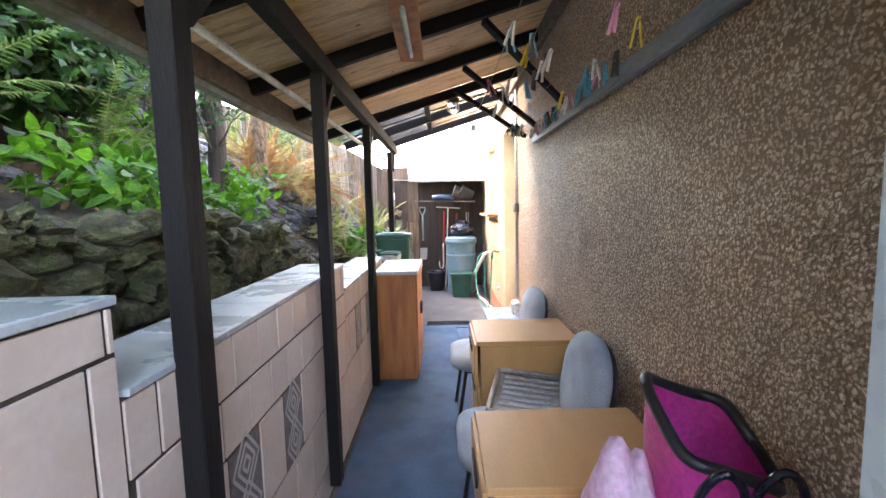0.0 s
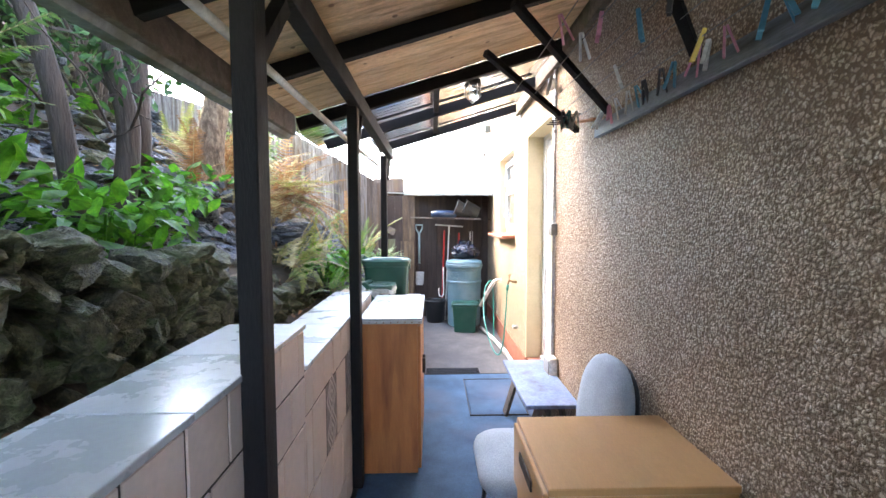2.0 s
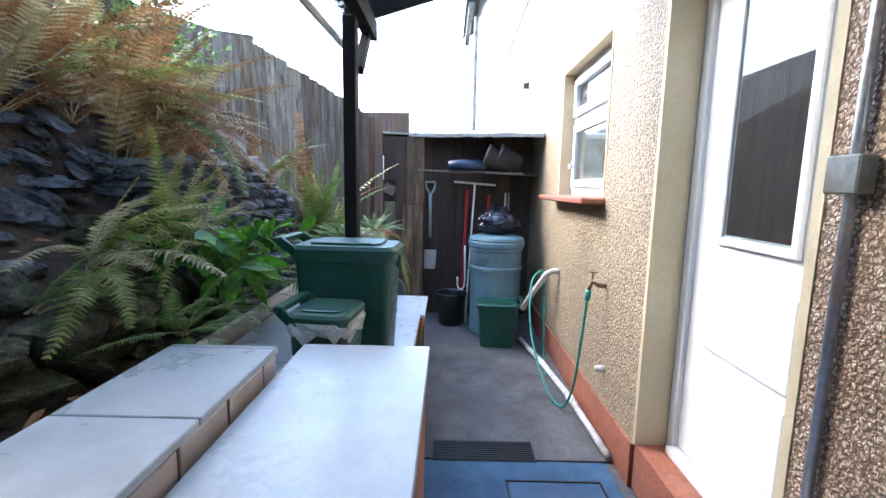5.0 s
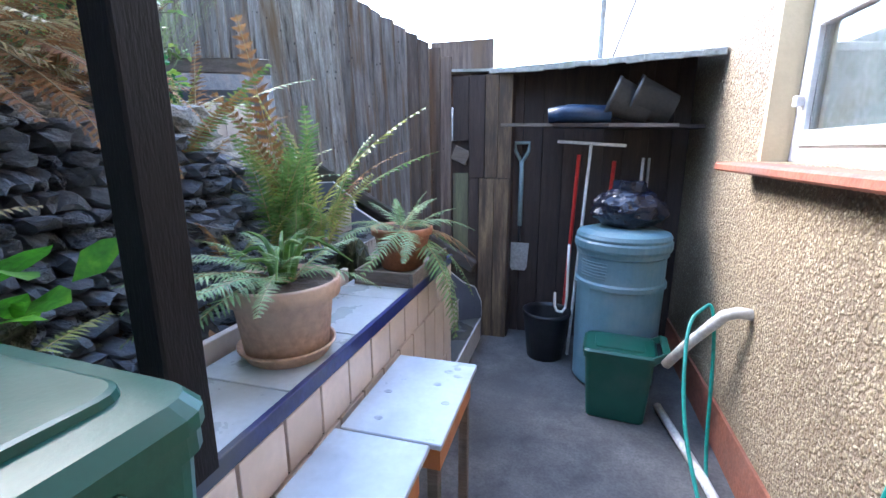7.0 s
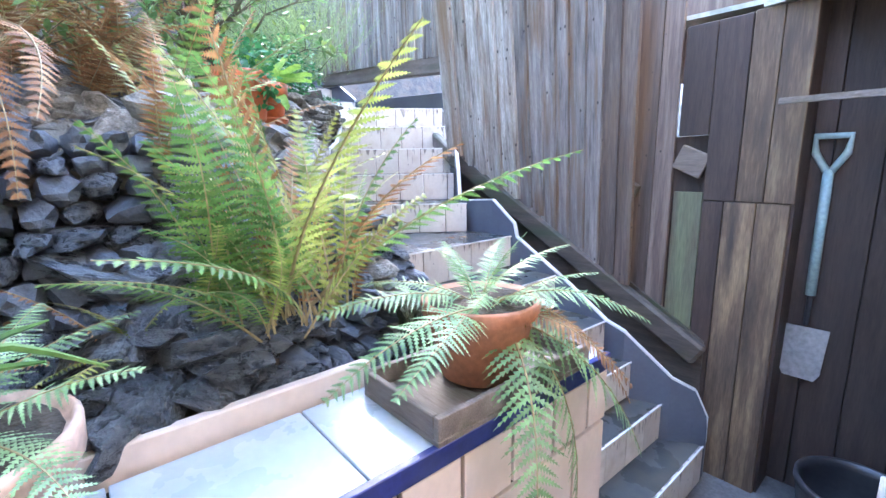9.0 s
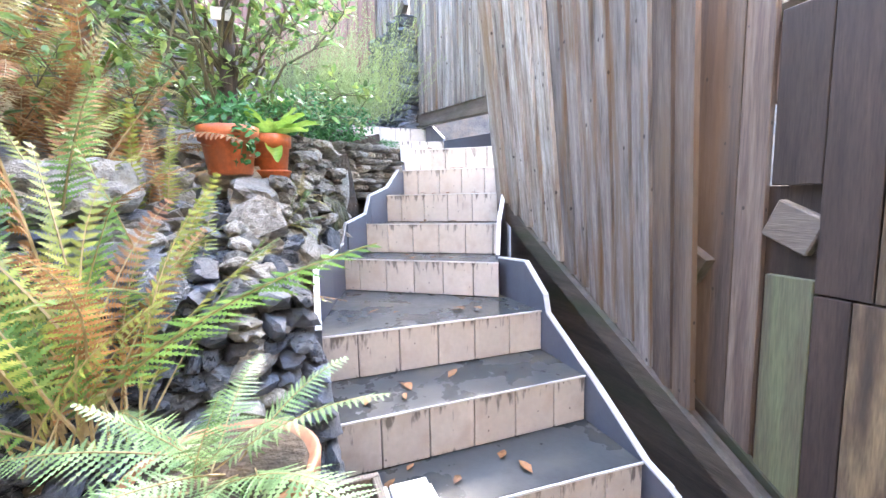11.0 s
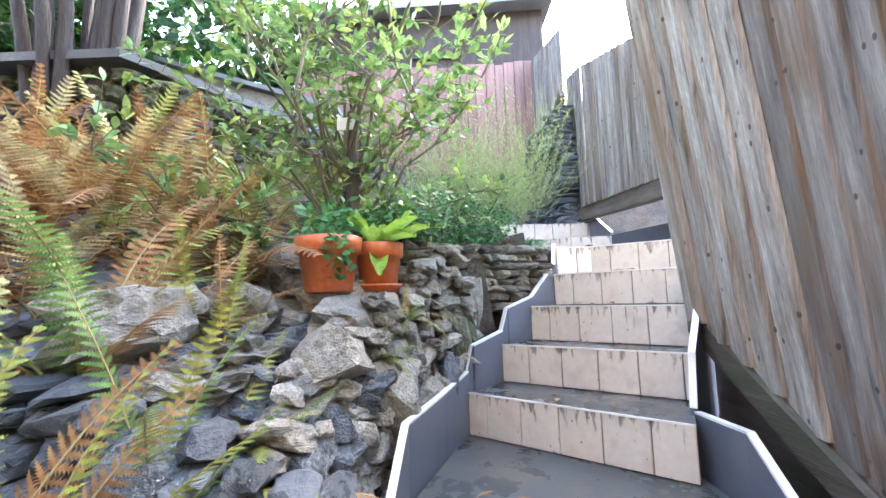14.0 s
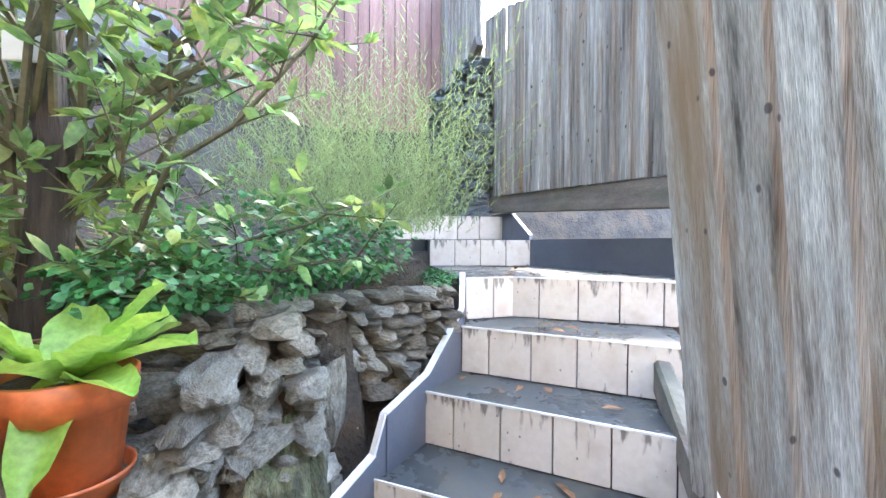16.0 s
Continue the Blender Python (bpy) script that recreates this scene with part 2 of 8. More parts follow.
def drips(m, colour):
    """Dark grime running down from the top edge of a tile, with a darker band along its foot."""
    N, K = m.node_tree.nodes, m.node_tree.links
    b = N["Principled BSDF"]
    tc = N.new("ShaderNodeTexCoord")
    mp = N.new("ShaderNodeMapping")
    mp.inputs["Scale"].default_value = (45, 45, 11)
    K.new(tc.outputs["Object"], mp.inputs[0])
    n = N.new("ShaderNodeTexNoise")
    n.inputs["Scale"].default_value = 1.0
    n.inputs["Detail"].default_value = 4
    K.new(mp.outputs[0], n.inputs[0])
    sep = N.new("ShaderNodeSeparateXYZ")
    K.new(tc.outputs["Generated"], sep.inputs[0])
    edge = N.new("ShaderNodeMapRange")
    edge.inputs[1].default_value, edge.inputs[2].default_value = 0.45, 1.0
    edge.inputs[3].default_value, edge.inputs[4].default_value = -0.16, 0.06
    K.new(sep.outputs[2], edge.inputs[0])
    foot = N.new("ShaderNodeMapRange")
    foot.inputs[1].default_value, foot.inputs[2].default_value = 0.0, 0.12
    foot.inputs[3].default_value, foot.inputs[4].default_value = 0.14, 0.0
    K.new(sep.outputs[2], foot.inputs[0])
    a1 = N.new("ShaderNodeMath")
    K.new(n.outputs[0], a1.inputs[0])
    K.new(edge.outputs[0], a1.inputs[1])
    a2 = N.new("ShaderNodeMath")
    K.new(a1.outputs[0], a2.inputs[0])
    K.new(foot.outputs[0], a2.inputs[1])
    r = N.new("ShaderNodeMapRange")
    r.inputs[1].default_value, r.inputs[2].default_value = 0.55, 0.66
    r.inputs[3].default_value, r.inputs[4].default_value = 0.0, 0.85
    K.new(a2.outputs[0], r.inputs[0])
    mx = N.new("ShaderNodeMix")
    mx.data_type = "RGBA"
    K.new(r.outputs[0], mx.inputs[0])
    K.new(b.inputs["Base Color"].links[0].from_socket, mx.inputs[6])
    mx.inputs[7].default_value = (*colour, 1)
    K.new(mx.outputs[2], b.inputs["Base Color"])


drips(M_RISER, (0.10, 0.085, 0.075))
spots(M_PLY, 7, 0.07, (0.20, 0.09, 0.04))
M_REDF = surface("red_brown_shed_board", [(0.20, 0.10, 0.08), (0.32, 0.18, 0.15)], 2.5, 0.7, 0.4, 30, stretch=(9, 9, 0.6), vary=0.2)
# Board colour; also paints the dimness behind the door glass and shed window.
M_DARKW = surface("dark_board_and_dim_inside", [(0.026, 0.017, 0.014), (0.066, 0.043, 0.034)], 2.5, 0.7, 0.4, 30, stretch=(8, 8, 0.7), vary=0.25)
M_BATTEN = surface("blue_grey_painted_batten", [(0.16, 0.19, 0.22), (0.28, 0.32, 0.36)], 4, 0.5, 0.3, 40, stretch=(6, 0.8, 6), stain=(0.08, 0.08, 0.08), stain_scale=4)
M_RAKE = surface("dark_wet_timber", [(0.045, 0.035, 0.028), (0.12, 0.095, 0.075)], 3, 0.7, 0.5, 35, stretch=(0.8, 9, 9), stain=(0.05, 0.055, 0.03))
M_RAIL = surface("old_grey_timber", [(0.12, 0.095, 0.075), (0.22, 0.18, 0.15)], 3, 0.75, 0.6, 35, stretch=(0.7, 8, 8), stain=(0.07, 0.08, 0.04))
M_DESK = surface("beech_laminate", [(0.50, 0.27, 0.105), (0.56, 0.31, 0.13)], 2, 0.32, 0.05, 40, stretch=(6, 1, 1), grain=0.05)
M_DESKD = surface("drawer_gap_dark", [(0.02, 0.015, 0.012), (0.03, 0.02, 0.015)], 4, 0.6, 0.1)
M_CLOTH = surface("grey_blue_upholstery", [(0.29, 0.35, 0.41), (0.37, 0.43, 0.49)], 4, 0.8, 0.3, 220, depth=0.002, stain=(0.22, 0.25, 0.30), stain_scale=3)
M_BLACKP = surface("black_plastic", [(0.012, 0.012, 0.014), (0.025, 0.025, 0.028)], 8, 0.4, 0.1, 60)
M_BAGBLK = surface("black_bin_bag", [(0.006, 0.008, 0.016), (0.015, 0.018, 0.035)], 7, 0.16, 0.9, 22, depth=0.02)
M_GREENP = surface("dark_green_plastic", [(0.006, 0.062, 0.042), (0.010, 0.085, 0.058)], 4, 0.3, 0.08, 120, rough2=0.42, stain=(0.03, 0.08, 0.06), stain_scale=6, grain=0.05)
M_BARREL = surface("blue_grey_barrel_plastic", [(0.10, 0.20, 0.25), (0.15, 0.27, 0.32)], 3, 0.4, 0.1, 60, rough2=0.55, stain=(0.22, 0.30, 0.33), stain_scale=4, grain=0.05)
M_LINER = surface("clear_caddy_liner", [(0.45, 0.50, 0.48), (0.6, 0.64, 0.62)], 9, 0.25, 0.5, 40)
M_TERRAO = surface("warm_terracotta", [(0.34, 0.13, 0.06), (0.44, 0.19, 0.10)], 4, 0.65, 0.2, 60, stain=(0.42, 0.25, 0.17), stain_scale=3)
M_TERRA = surface("faded_terracotta", [(0.44, 0.27, 0.18), (0.54, 0.37, 0.27)], 4, 0.7, 0.2, 60, stain=(0.50, 0.40, 0.31), stain_scale=3)
M_ORANGE = surface("orange_plastic_pot", [(0.48, 0.11, 0.035), (0.56, 0.15, 0.05)], 3, 0.38, 0.05, 60, stain=(0.40, 0.14, 0.07), stain_scale=6)
M_WHITEPIPE = surface("white_pipe", [(0.66, 0.65, 0.60), (0.76, 0.75, 0.71)], 6, 0.4, 0.08, 60, stain=(0.42, 0.38, 0.3), stain_scale=5)
M_HOSE = surface("green_hose", [(0.01, 0.20, 0.17), (0.02, 0.28, 0.22)], 6, 0.35, 0.05, 60)
M_BRASS = surface("weathered_brass", [(0.20, 0.13, 0.07), (0.30, 0.2, 0.12)], 20, 0.4, 0.2, 60, metal=0.8)
M_STEEL = surface("galvanised_steel", [(0.38, 0.39, 0.40), (0.50, 0.51, 0.52)], 9, 0.35, 0.1, 60, metal=0.7)
M_ALU = surface("dull_aluminium_tray", [(0.42, 0.41, 0.40), (0.56, 0.55, 0.54)], 5, 0.3, 0.1, 50, metal=0.85, rough2=0.5)
M_RUST = surface("rusty_gutter_iron", [(0.12, 0.06, 0.025), (0.32, 0.20, 0.08), (0.55, 0.42, 0.22)], 9, 0.6, 0.5, 40, metal=0.3, stain=(0.06, 0.035, 0.02), stain_scale=6)
M_GUTG = surface("grey_gutter", [(0.20, 0.22, 0.22), (0.30, 0.31, 0.30)], 6, 0.5, 0.3, 50, stain=(0.12, 0.10, 0.07), stain_scale=5)
M_SHEET = surface("blue_grey_roof_sheet", [(0.28, 0.36, 0.38), (0.40, 0.47, 0.48)], 5, 0.5, 0.2, 50, stain=(0.5, 0.55, 0.53), stain_scale=4)
M_FOIL = surface("mineral_felt_edge", [(0.30, 0.32, 0.28), (0.50, 0.51, 0.47)], 14, 0.4, 0.8, 40, stain=(0.22, 0.25, 0.16), stain_scale=8)
M_BLUEBENCH = surface("blue_painted_board", [(0.14, 0.20, 0.34), (0.22, 0.30, 0.46)], 5, 0.55, 0.3, 60, stain=(0.13, 0.14, 0.18), stain_scale=7)
M_TABLE = surface("pale_blue_table_top", [(0.44, 0.50, 0.56), (0.54, 0.60, 0.64)], 3, 0.25, 0.06, 60, stain=(0.36, 0.41, 0.46), stain_scale=6, rough2=0.4, grain=0.05)
M_TABLED = surface("printed_motif", [(0.30, 0.35, 0.42), (0.38, 0.43, 0.49)], 30, 0.3, 0.02)
M_MAG = surface("magenta_woven_bag", [(0.56, 0.03, 0.24), (0.68, 0.07, 0.36)], 7, 0.38, 0.5, 60, depth=0.01)
M_PINK = surface("pink_patterned_bag", [(0.55, 0.25, 0.42), (0.72, 0.45, 0.60), (0.78, 0.6, 0.70)], 9, 0.45, 0.5, 50, depth=0.01)
M_RED = surface("red_tool_handle", [(0.45, 0.02, 0.02), (0.55, 0.04, 0.03)], 6, 0.35, 0.05)
M_TEALH = surface("pale_green_handle", [(0.22, 0.33, 0.33), (0.36, 0.46, 0.45)], 6, 0.4, 0.05)
M_BUCKET = surface("grey_bucket", [(0.04, 0.045, 0.05), (0.07, 0.075, 0.08)], 6, 0.5, 0.1)
M_BLUEROLL = surface("blue_tarp", [(0.012, 0.03, 0.07), (0.02, 0.05, 0.10)], 6, 0.4, 0.6)
M_BARK = surface("brown_bark", [(0.06, 0.04, 0.025), (0.17, 0.12, 0.08), (0.32, 0.25, 0.17)], 26, 0.8, 1.0, 60, stretch=(1, 1, 0.5), depth=0.03)
M_DARKBARK = surface("dark_stringy_bark", [(0.025, 0.019, 0.016), (0.062, 0.046, 0.038)], 12, 0.75, 0.9, 60, stretch=(2, 2, 0.3), depth=0.02)
M_TWIG = surface("green_brown_twig", [(0.06, 0.06, 0.03), (0.14, 0.12, 0.07)], 14, 0.7, 0.4)
M_STEM = surface("straw_stem", [(0.26, 0.19, 0.08), (0.38, 0.30, 0.15)], 14, 0.6, 0.2)
M_FERN = leafy("green_fern", [(0.06, 0.15, 0.03), (0.13, 0.25, 0.06), (0.26, 0.36, 0.10)])
M_FERNY = leafy("yellow_fern", [(0.16, 0.22, 0.04), (0.29, 0.34, 0.07), (0.42, 0.40, 0.12)])
M_FERNB = leafy("brown_bracken", [(0.16, 0.065, 0.025), (0.30, 0.145, 0.055), (0.46, 0.28, 0.12)], rough=0.7)
M_POTF = leafy("pale_blue_green_fern", [(0.12, 0.24, 0.09), (0.22, 0.36, 0.15), (0.36, 0.48, 0.25)])
M_FERNP = leafy("pale_dry_fern", [(0.40, 0.33, 0.16), (0.52, 0.46, 0.24)], rough=0.6)
M_LEAF = leafy("bay_leaf", [(0.09, 0.20, 0.06), (0.20, 0.34, 0.12), (0.44, 0.50, 0.12)], rough=0.3, vary=0.45)
M_BRIGHT = leafy("bright_leaf", [(0.02, 0.08, 0.008), (0.06, 0.22, 0.015), (0.18, 0.40, 0.03)], rough=0.5, vary=0.5, trans=0.45)
M_DEEP = leafy("deep_green_leaf", [(0.008, 0.035, 0.010), (0.025, 0.085, 0.02), (0.08, 0.17, 0.04)], rough=0.45, vary=0.6, trans=0.45)
M_IVY = leafy("small_round_leaf", [(0.03, 0.15, 0.045), (0.09, 0.28, 0.09)], rough=0.4)
M_ROSE = leafy("soft_grey_green", [(0.22, 0.30, 0.13), (0.36, 0.44, 0.20)], rough=0.6)
M_LETT = leafy("lettuce_green", [(0.22, 0.42, 0.06), (0.38, 0.55, 0.12)], rough=0.4)
M_GRASS = leafy("strap_leaf", [(0.10, 0.17, 0.03), (0.22, 0.30, 0.06)], rough=0.45)
M_DEAD = surface("fallen_leaf", [(0.20, 0.08, 0.03), (0.35, 0.17, 0.06)], 20, 0.6, 0.3, 60, vary=0.4, island=True)
M_WHITEW = surface("white_house_render", [(0.62, 0.60, 0.56), (0.70, 0.68, 0.64)], 2, 0.8, 0.1, 40)
M_HILL = surface("hazy_hillside", [(0.20, 0.27, 0.20), (0.28, 0.34, 0.26)], 0.02, 0.9, 0.0, 0.3)
M_ROOFG = surface("grey_slate_roof", [(0.20, 0.21, 0.23), (0.28, 0.29, 0.31)], 0.5, 0.6, 0.1, 6)
M_GLASS = glassy("window_glass")
M_POLY = glassy("clear_roof_sheet", (0.88, 0.92, 0.95), 0.12)
M_WIRE = surface("grey_wire", [(0.12, 0.12, 0.12), (0.2, 0.2, 0.2)], 9, 0.5, 0.05)
PEGS = [surface("peg_" + n, [c, tuple(min(1, v * 1.2) for v in c)], 8, 0.4, 0.05) for n, c in
        (("white", (0.62, 0.62, 0.60)), ("pink", (0.6, 0.25, 0.35)), ("blue", (0.08, 0.3, 0.45)), ("dark", (0.06, 0.06, 0.07)), ("yellow", (0.6, 0.42, 0.04)), ("teal", (0.02, 0.18, 0.18)))]


# mesh helpers
def mesh_of(name, bm, material, smooth=False):
    me = bpy.data.meshes.new(name)
    bm.to_mesh(me)
    bm.free()
    for m in (material if isinstance(material, (list, tuple)) else [material]):
        me.materials.append(m)
    if smooth:
        me.shade_smooth()
    return me


def part(name, bm, material, parent=None, label="", smooth=False):
    ob = new(name, mesh_of(name, bm, material, smooth))
    if parent:
        ob.parent = parent
    return tagged(ob, label) if label else ob


def empty(name, at, label="", category="", group="", kind=""):
    e = new(name)
    e.empty_display_size = 0.1
    e.matrix_basis = Matrix.Translation(at)
    return tagged(e, label, category, group, kind)


def piece(name, me, parent, m):
    o = new(name, me)
    o.parent = parent
    o.matrix_basis = m
    return o


def bbox(bm, a, b, bev=0.0, m=None, mi=0):
    """A box from corner a to corner b, its edges bevelled by bev, moved by m."""
    a, b = Vector(a), Vector(b)
    c, s = (a + b) / 2, b - a
    r = bmesh.ops.create_cube(bm, size=1.0)
    vs = r["verts"]
    for v in vs:
        v.co = Vector((v.co.x * s.x, v.co.y * s.y, v.co.z * s.z)) + c
    if bev:
        es = list({e for v in vs for e in v.link_edges})
        g = bmesh.ops.bevel(bm, geom=es, offset=bev, segments=1, affect="EDGES", profile=0.5)
        vs = list({v for f in g["faces"] for v in f.verts} | {v for v in vs if v.is_valid})
    if m is not None:
        for v in vs:
            v.co = m @ v.co
    if mi:
        for f in {f for v in vs for f in v.link_faces}:
            f.material_index = mi
    return vs


def beam(bm, p, q, w, h, bev=0.0, up=(0, 0, 1)):
    """A bar from p to q, w wide and h high, its top turned towards up."""
    p, q = Vector(p), Vector(q)
    d = q - p
    z = d.normalized()
    x = z.cross(Vector(up))
    x = x.normalized() if x.length > 1e-5 else Vector((1, 0, 0))
    y = x.cross(z)
    m = Matrix((x, z, y)).transposed().to_4x4()
    m.translation = p
    return bbox(bm, (-w / 2, 0, -h / 2), (w / 2, d.length, h / 2), bev, m)


def tube(bm, pts, r, n=8, caps=True, rs=None):
    pts = [Vector(p) for p in pts]
    rings = []
    prev = None
    for i, p in enumerate(pts):
        d = (pts[min(i + 1, len(pts) - 1)] - pts[max(i - 1, 0)]).normalized()
        if prev is None:
            x = d.orthogonal().normalized()
        else:
            x = (prev - d * prev.dot(d)).normalized()
        prev = x
        y = d.cross(x)
        rad = rs[i] if rs else r
        rings.append([bm.verts.new(p + (x * math.cos(2 * math.pi * k / n) + y * math.sin(2 * math.pi * k / n)) * rad) for k in range(n)])
    for a, b in zip(rings, rings[1:]):
        for k in range(n):
            bm.faces.new((a[k], a[(k + 1) % n], b[(k + 1) % n], b[k]))
    if caps:
        bm.faces.new(rings[0][::-1])
        bm.faces.new(rings[-1])
    return bm


def lathe(bm, prof, n=28, at=(0, 0, 0), sx=1.0, sy=1.0):
    """Turned shape from a profile of (radius, height)."""
    at = Vector(at)
    rings = []
    for r, z in prof:
        rings.append([bm.verts.new(at + Vector((r * sx * math.cos(2 * math.pi * k / n), r * sy * math.sin(2 * math.pi * k / n), z))) for k in range(n)])
    for a, b in zip(rings, rings[1:]):
        for k in range(n):
            bm.faces.new((a[k], a[(k + 1) % n], b[(k + 1) % n], b[k]))
    bm.faces.new(rings[0][::-1])
    bm.faces.new(rings[-1])
    return bm


def prism(bm, poly, z0, z1, mi=0):
    """A flat polygon of (x, y) raised from z0 to z1."""
    a = [bm.verts.new((x, y, z0)) for x, y in poly]
    b = [bm.verts.new((x, y, z1)) for x, y in poly]
    n = len(poly)
    fs = [bm.faces.new(a[::-1]), bm.faces.new(b)]
    for k in range(n):
        fs.append(bm.faces.new((a[k], a[(k + 1) % n], b[(k + 1) % n], b[k])))
    for f in fs:
        f.material_index = mi
    bmesh.ops.recalc_face_normals(bm, faces=fs)
    return bm


def slab_on(bm, pts3, nrm, t):
    """A flat piece with the outline pts3, thickened by t along nrm."""
    nrm = Vector(nrm) * t
    a = [bm.verts.new(Vector(p)) for p in pts3]
    b = [bm.verts.new(Vector(p) + nrm) for p in pts3]
    n = len(a)
    fs = [bm.faces.new(a[::-1]), bm.faces.new(b)]
    for k in range(n):
        fs.append(bm.faces.new((a[k], a[(k + 1) % n], b[(k + 1) % n], b[k])))
    bmesh.ops.recalc_face_normals(bm, faces=fs)
    return bm


R = random.Random(7)


def stone_mesh(name, material, seed, sub=2, rough=0.22, blocky=0.5):
    bm = bmesh.new()
    bmesh.ops.create_icosphere(bm, subdivisions=sub, radius=0.5)
    for v in bm.verts:
        c = v.co.normalized()
        cube = c / max(abs(c.x), abs(c.y), abs(c.z))
        p = c.lerp(cube * 0.8, blocky) * 0.5
        v.co = p * (1 + rough * noise.noise(c * 1.7 + Vector((seed * 3.1, seed, 0))) + rough * 0.5 * noise.noise(c * 4.1 + Vector((0, seed, seed * 2))))
    rnd = random.Random(seed)
    for _ in range(7):
        d = Vector((rnd.gauss(0, 1), rnd.gauss(0, 1), rnd.gauss(0, 1))).normalized()
        lim = rnd.uniform(0.30, 0.40)
        for v in bm.verts:
            h = v.co.dot(d)
            if h > lim:
                v.co -= d * (h - lim) * 0.9
    if sub > 2:
        for v in bm.verts:
            c = v.co.normalized()
            v.co *= 1 + 0.07 * noise.noise(c * 6 + Vector((seed, 0, seed))) + 0.05 * noise.noise(c * 13 + Vector((0, seed, 0)))
    return mesh_of(name, bm, material)


STONES = {}


def stone_set(key, material, n=8, sub=2, rough=0.35, blocky=0.6):
    STONES[key] = [stone_mesh("stone", material, i + len(STONES) * 20, sub, rough, blocky) for i in range(n)]


for key, mm in (("grey", M_STONE), ("wet", M_WET), ("mossy", M_MOSSY), ("slate", M_SLATE)):
    stone_set(key, mm, sub=3 if key in ("mossy", "grey") else 2, rough=0.6, blocky=0.75)
for key, mm in (("mossyb", M_MOSSY), ("wetb", M_WET), ("slateb", M_SLATE), ("buffb", M_BUFF), ("greyb", M_STONE), ("buff", M_BUFF)):
    stone_set(key, mm, rough=0.42, blocky=0.95)


def put_stone(parent, key, at, size, rot=None, name="stone"):
    me = R.choice(STONES[key])
    rot = rot or (R.uniform(-0.25, 0.25), R.uniform(-0.25, 0.25), R.uniform(0, 6.28))
    m = Matrix.LocRotScale(Vector(at), Euler(rot), Vector(size))
    return piece(name, me, parent, m)


def rubble_wall(root, keys, path, z0, z1, size, depth=0.2, lean=0.0, jitter=0.25):
    """Rubble laid in rough courses along a plan path; z0 and z1 give the foot and the top at each point of it."""
    L = [0]
    for a, b in zip(path, path[1:]):
        L.append(L[-1] + math.dist(a, b))

    def at(s):
        for i in range(len(path) - 1):
            if s <= L[i + 1] or i == len(path) - 2:
                u = (s - L[i]) / (L[i + 1] - L[i])
                a, b = Vector(path[i]), Vector(path[i + 1])
                d = (b - a).normalized()
                return a.lerp(b, u), z0[i] * (1 - u) + z0[i + 1] * u, z1[i] * (1 - u) + z1[i + 1] * u, d
    n = 0
    row = 0
    zmin, zmax = min(z0), max(z1)
    z = zmin
    while z < zmax:
        hh = size * R.uniform(0.55, 0.95)
        s = R.uniform(-0.3, 0) * size
        while s < L[-1]:
            w = size * R.uniform(0.7, 1.7)
            p, a, b, d = at(min(max(s + w / 2, 0), L[-1] - 1e-4))
            if a - 0.05 <= z + hh / 2 and z + hh * 0.5 <= b:
                ang = math.atan2(d.y, d.x)
                back = (z - a) * lean
                nx = Vector((-d.y, d.x))
                q = p + nx * (back + R.uniform(-0.02, 0.03))
                put_stone(root, R.choice(keys), (q.x, q.y, z + hh / 2), (w * 1.24, depth * R.uniform(0.85, 1.25), hh * 1.38),
                          (R.uniform(-jitter, jitter) * 0.6, R.uniform(-jitter, jitter) * 0.6, ang + R.uniform(-jitter, jitter)))
                n += 1
            s += w
        z += hh
        row += 1
    return n


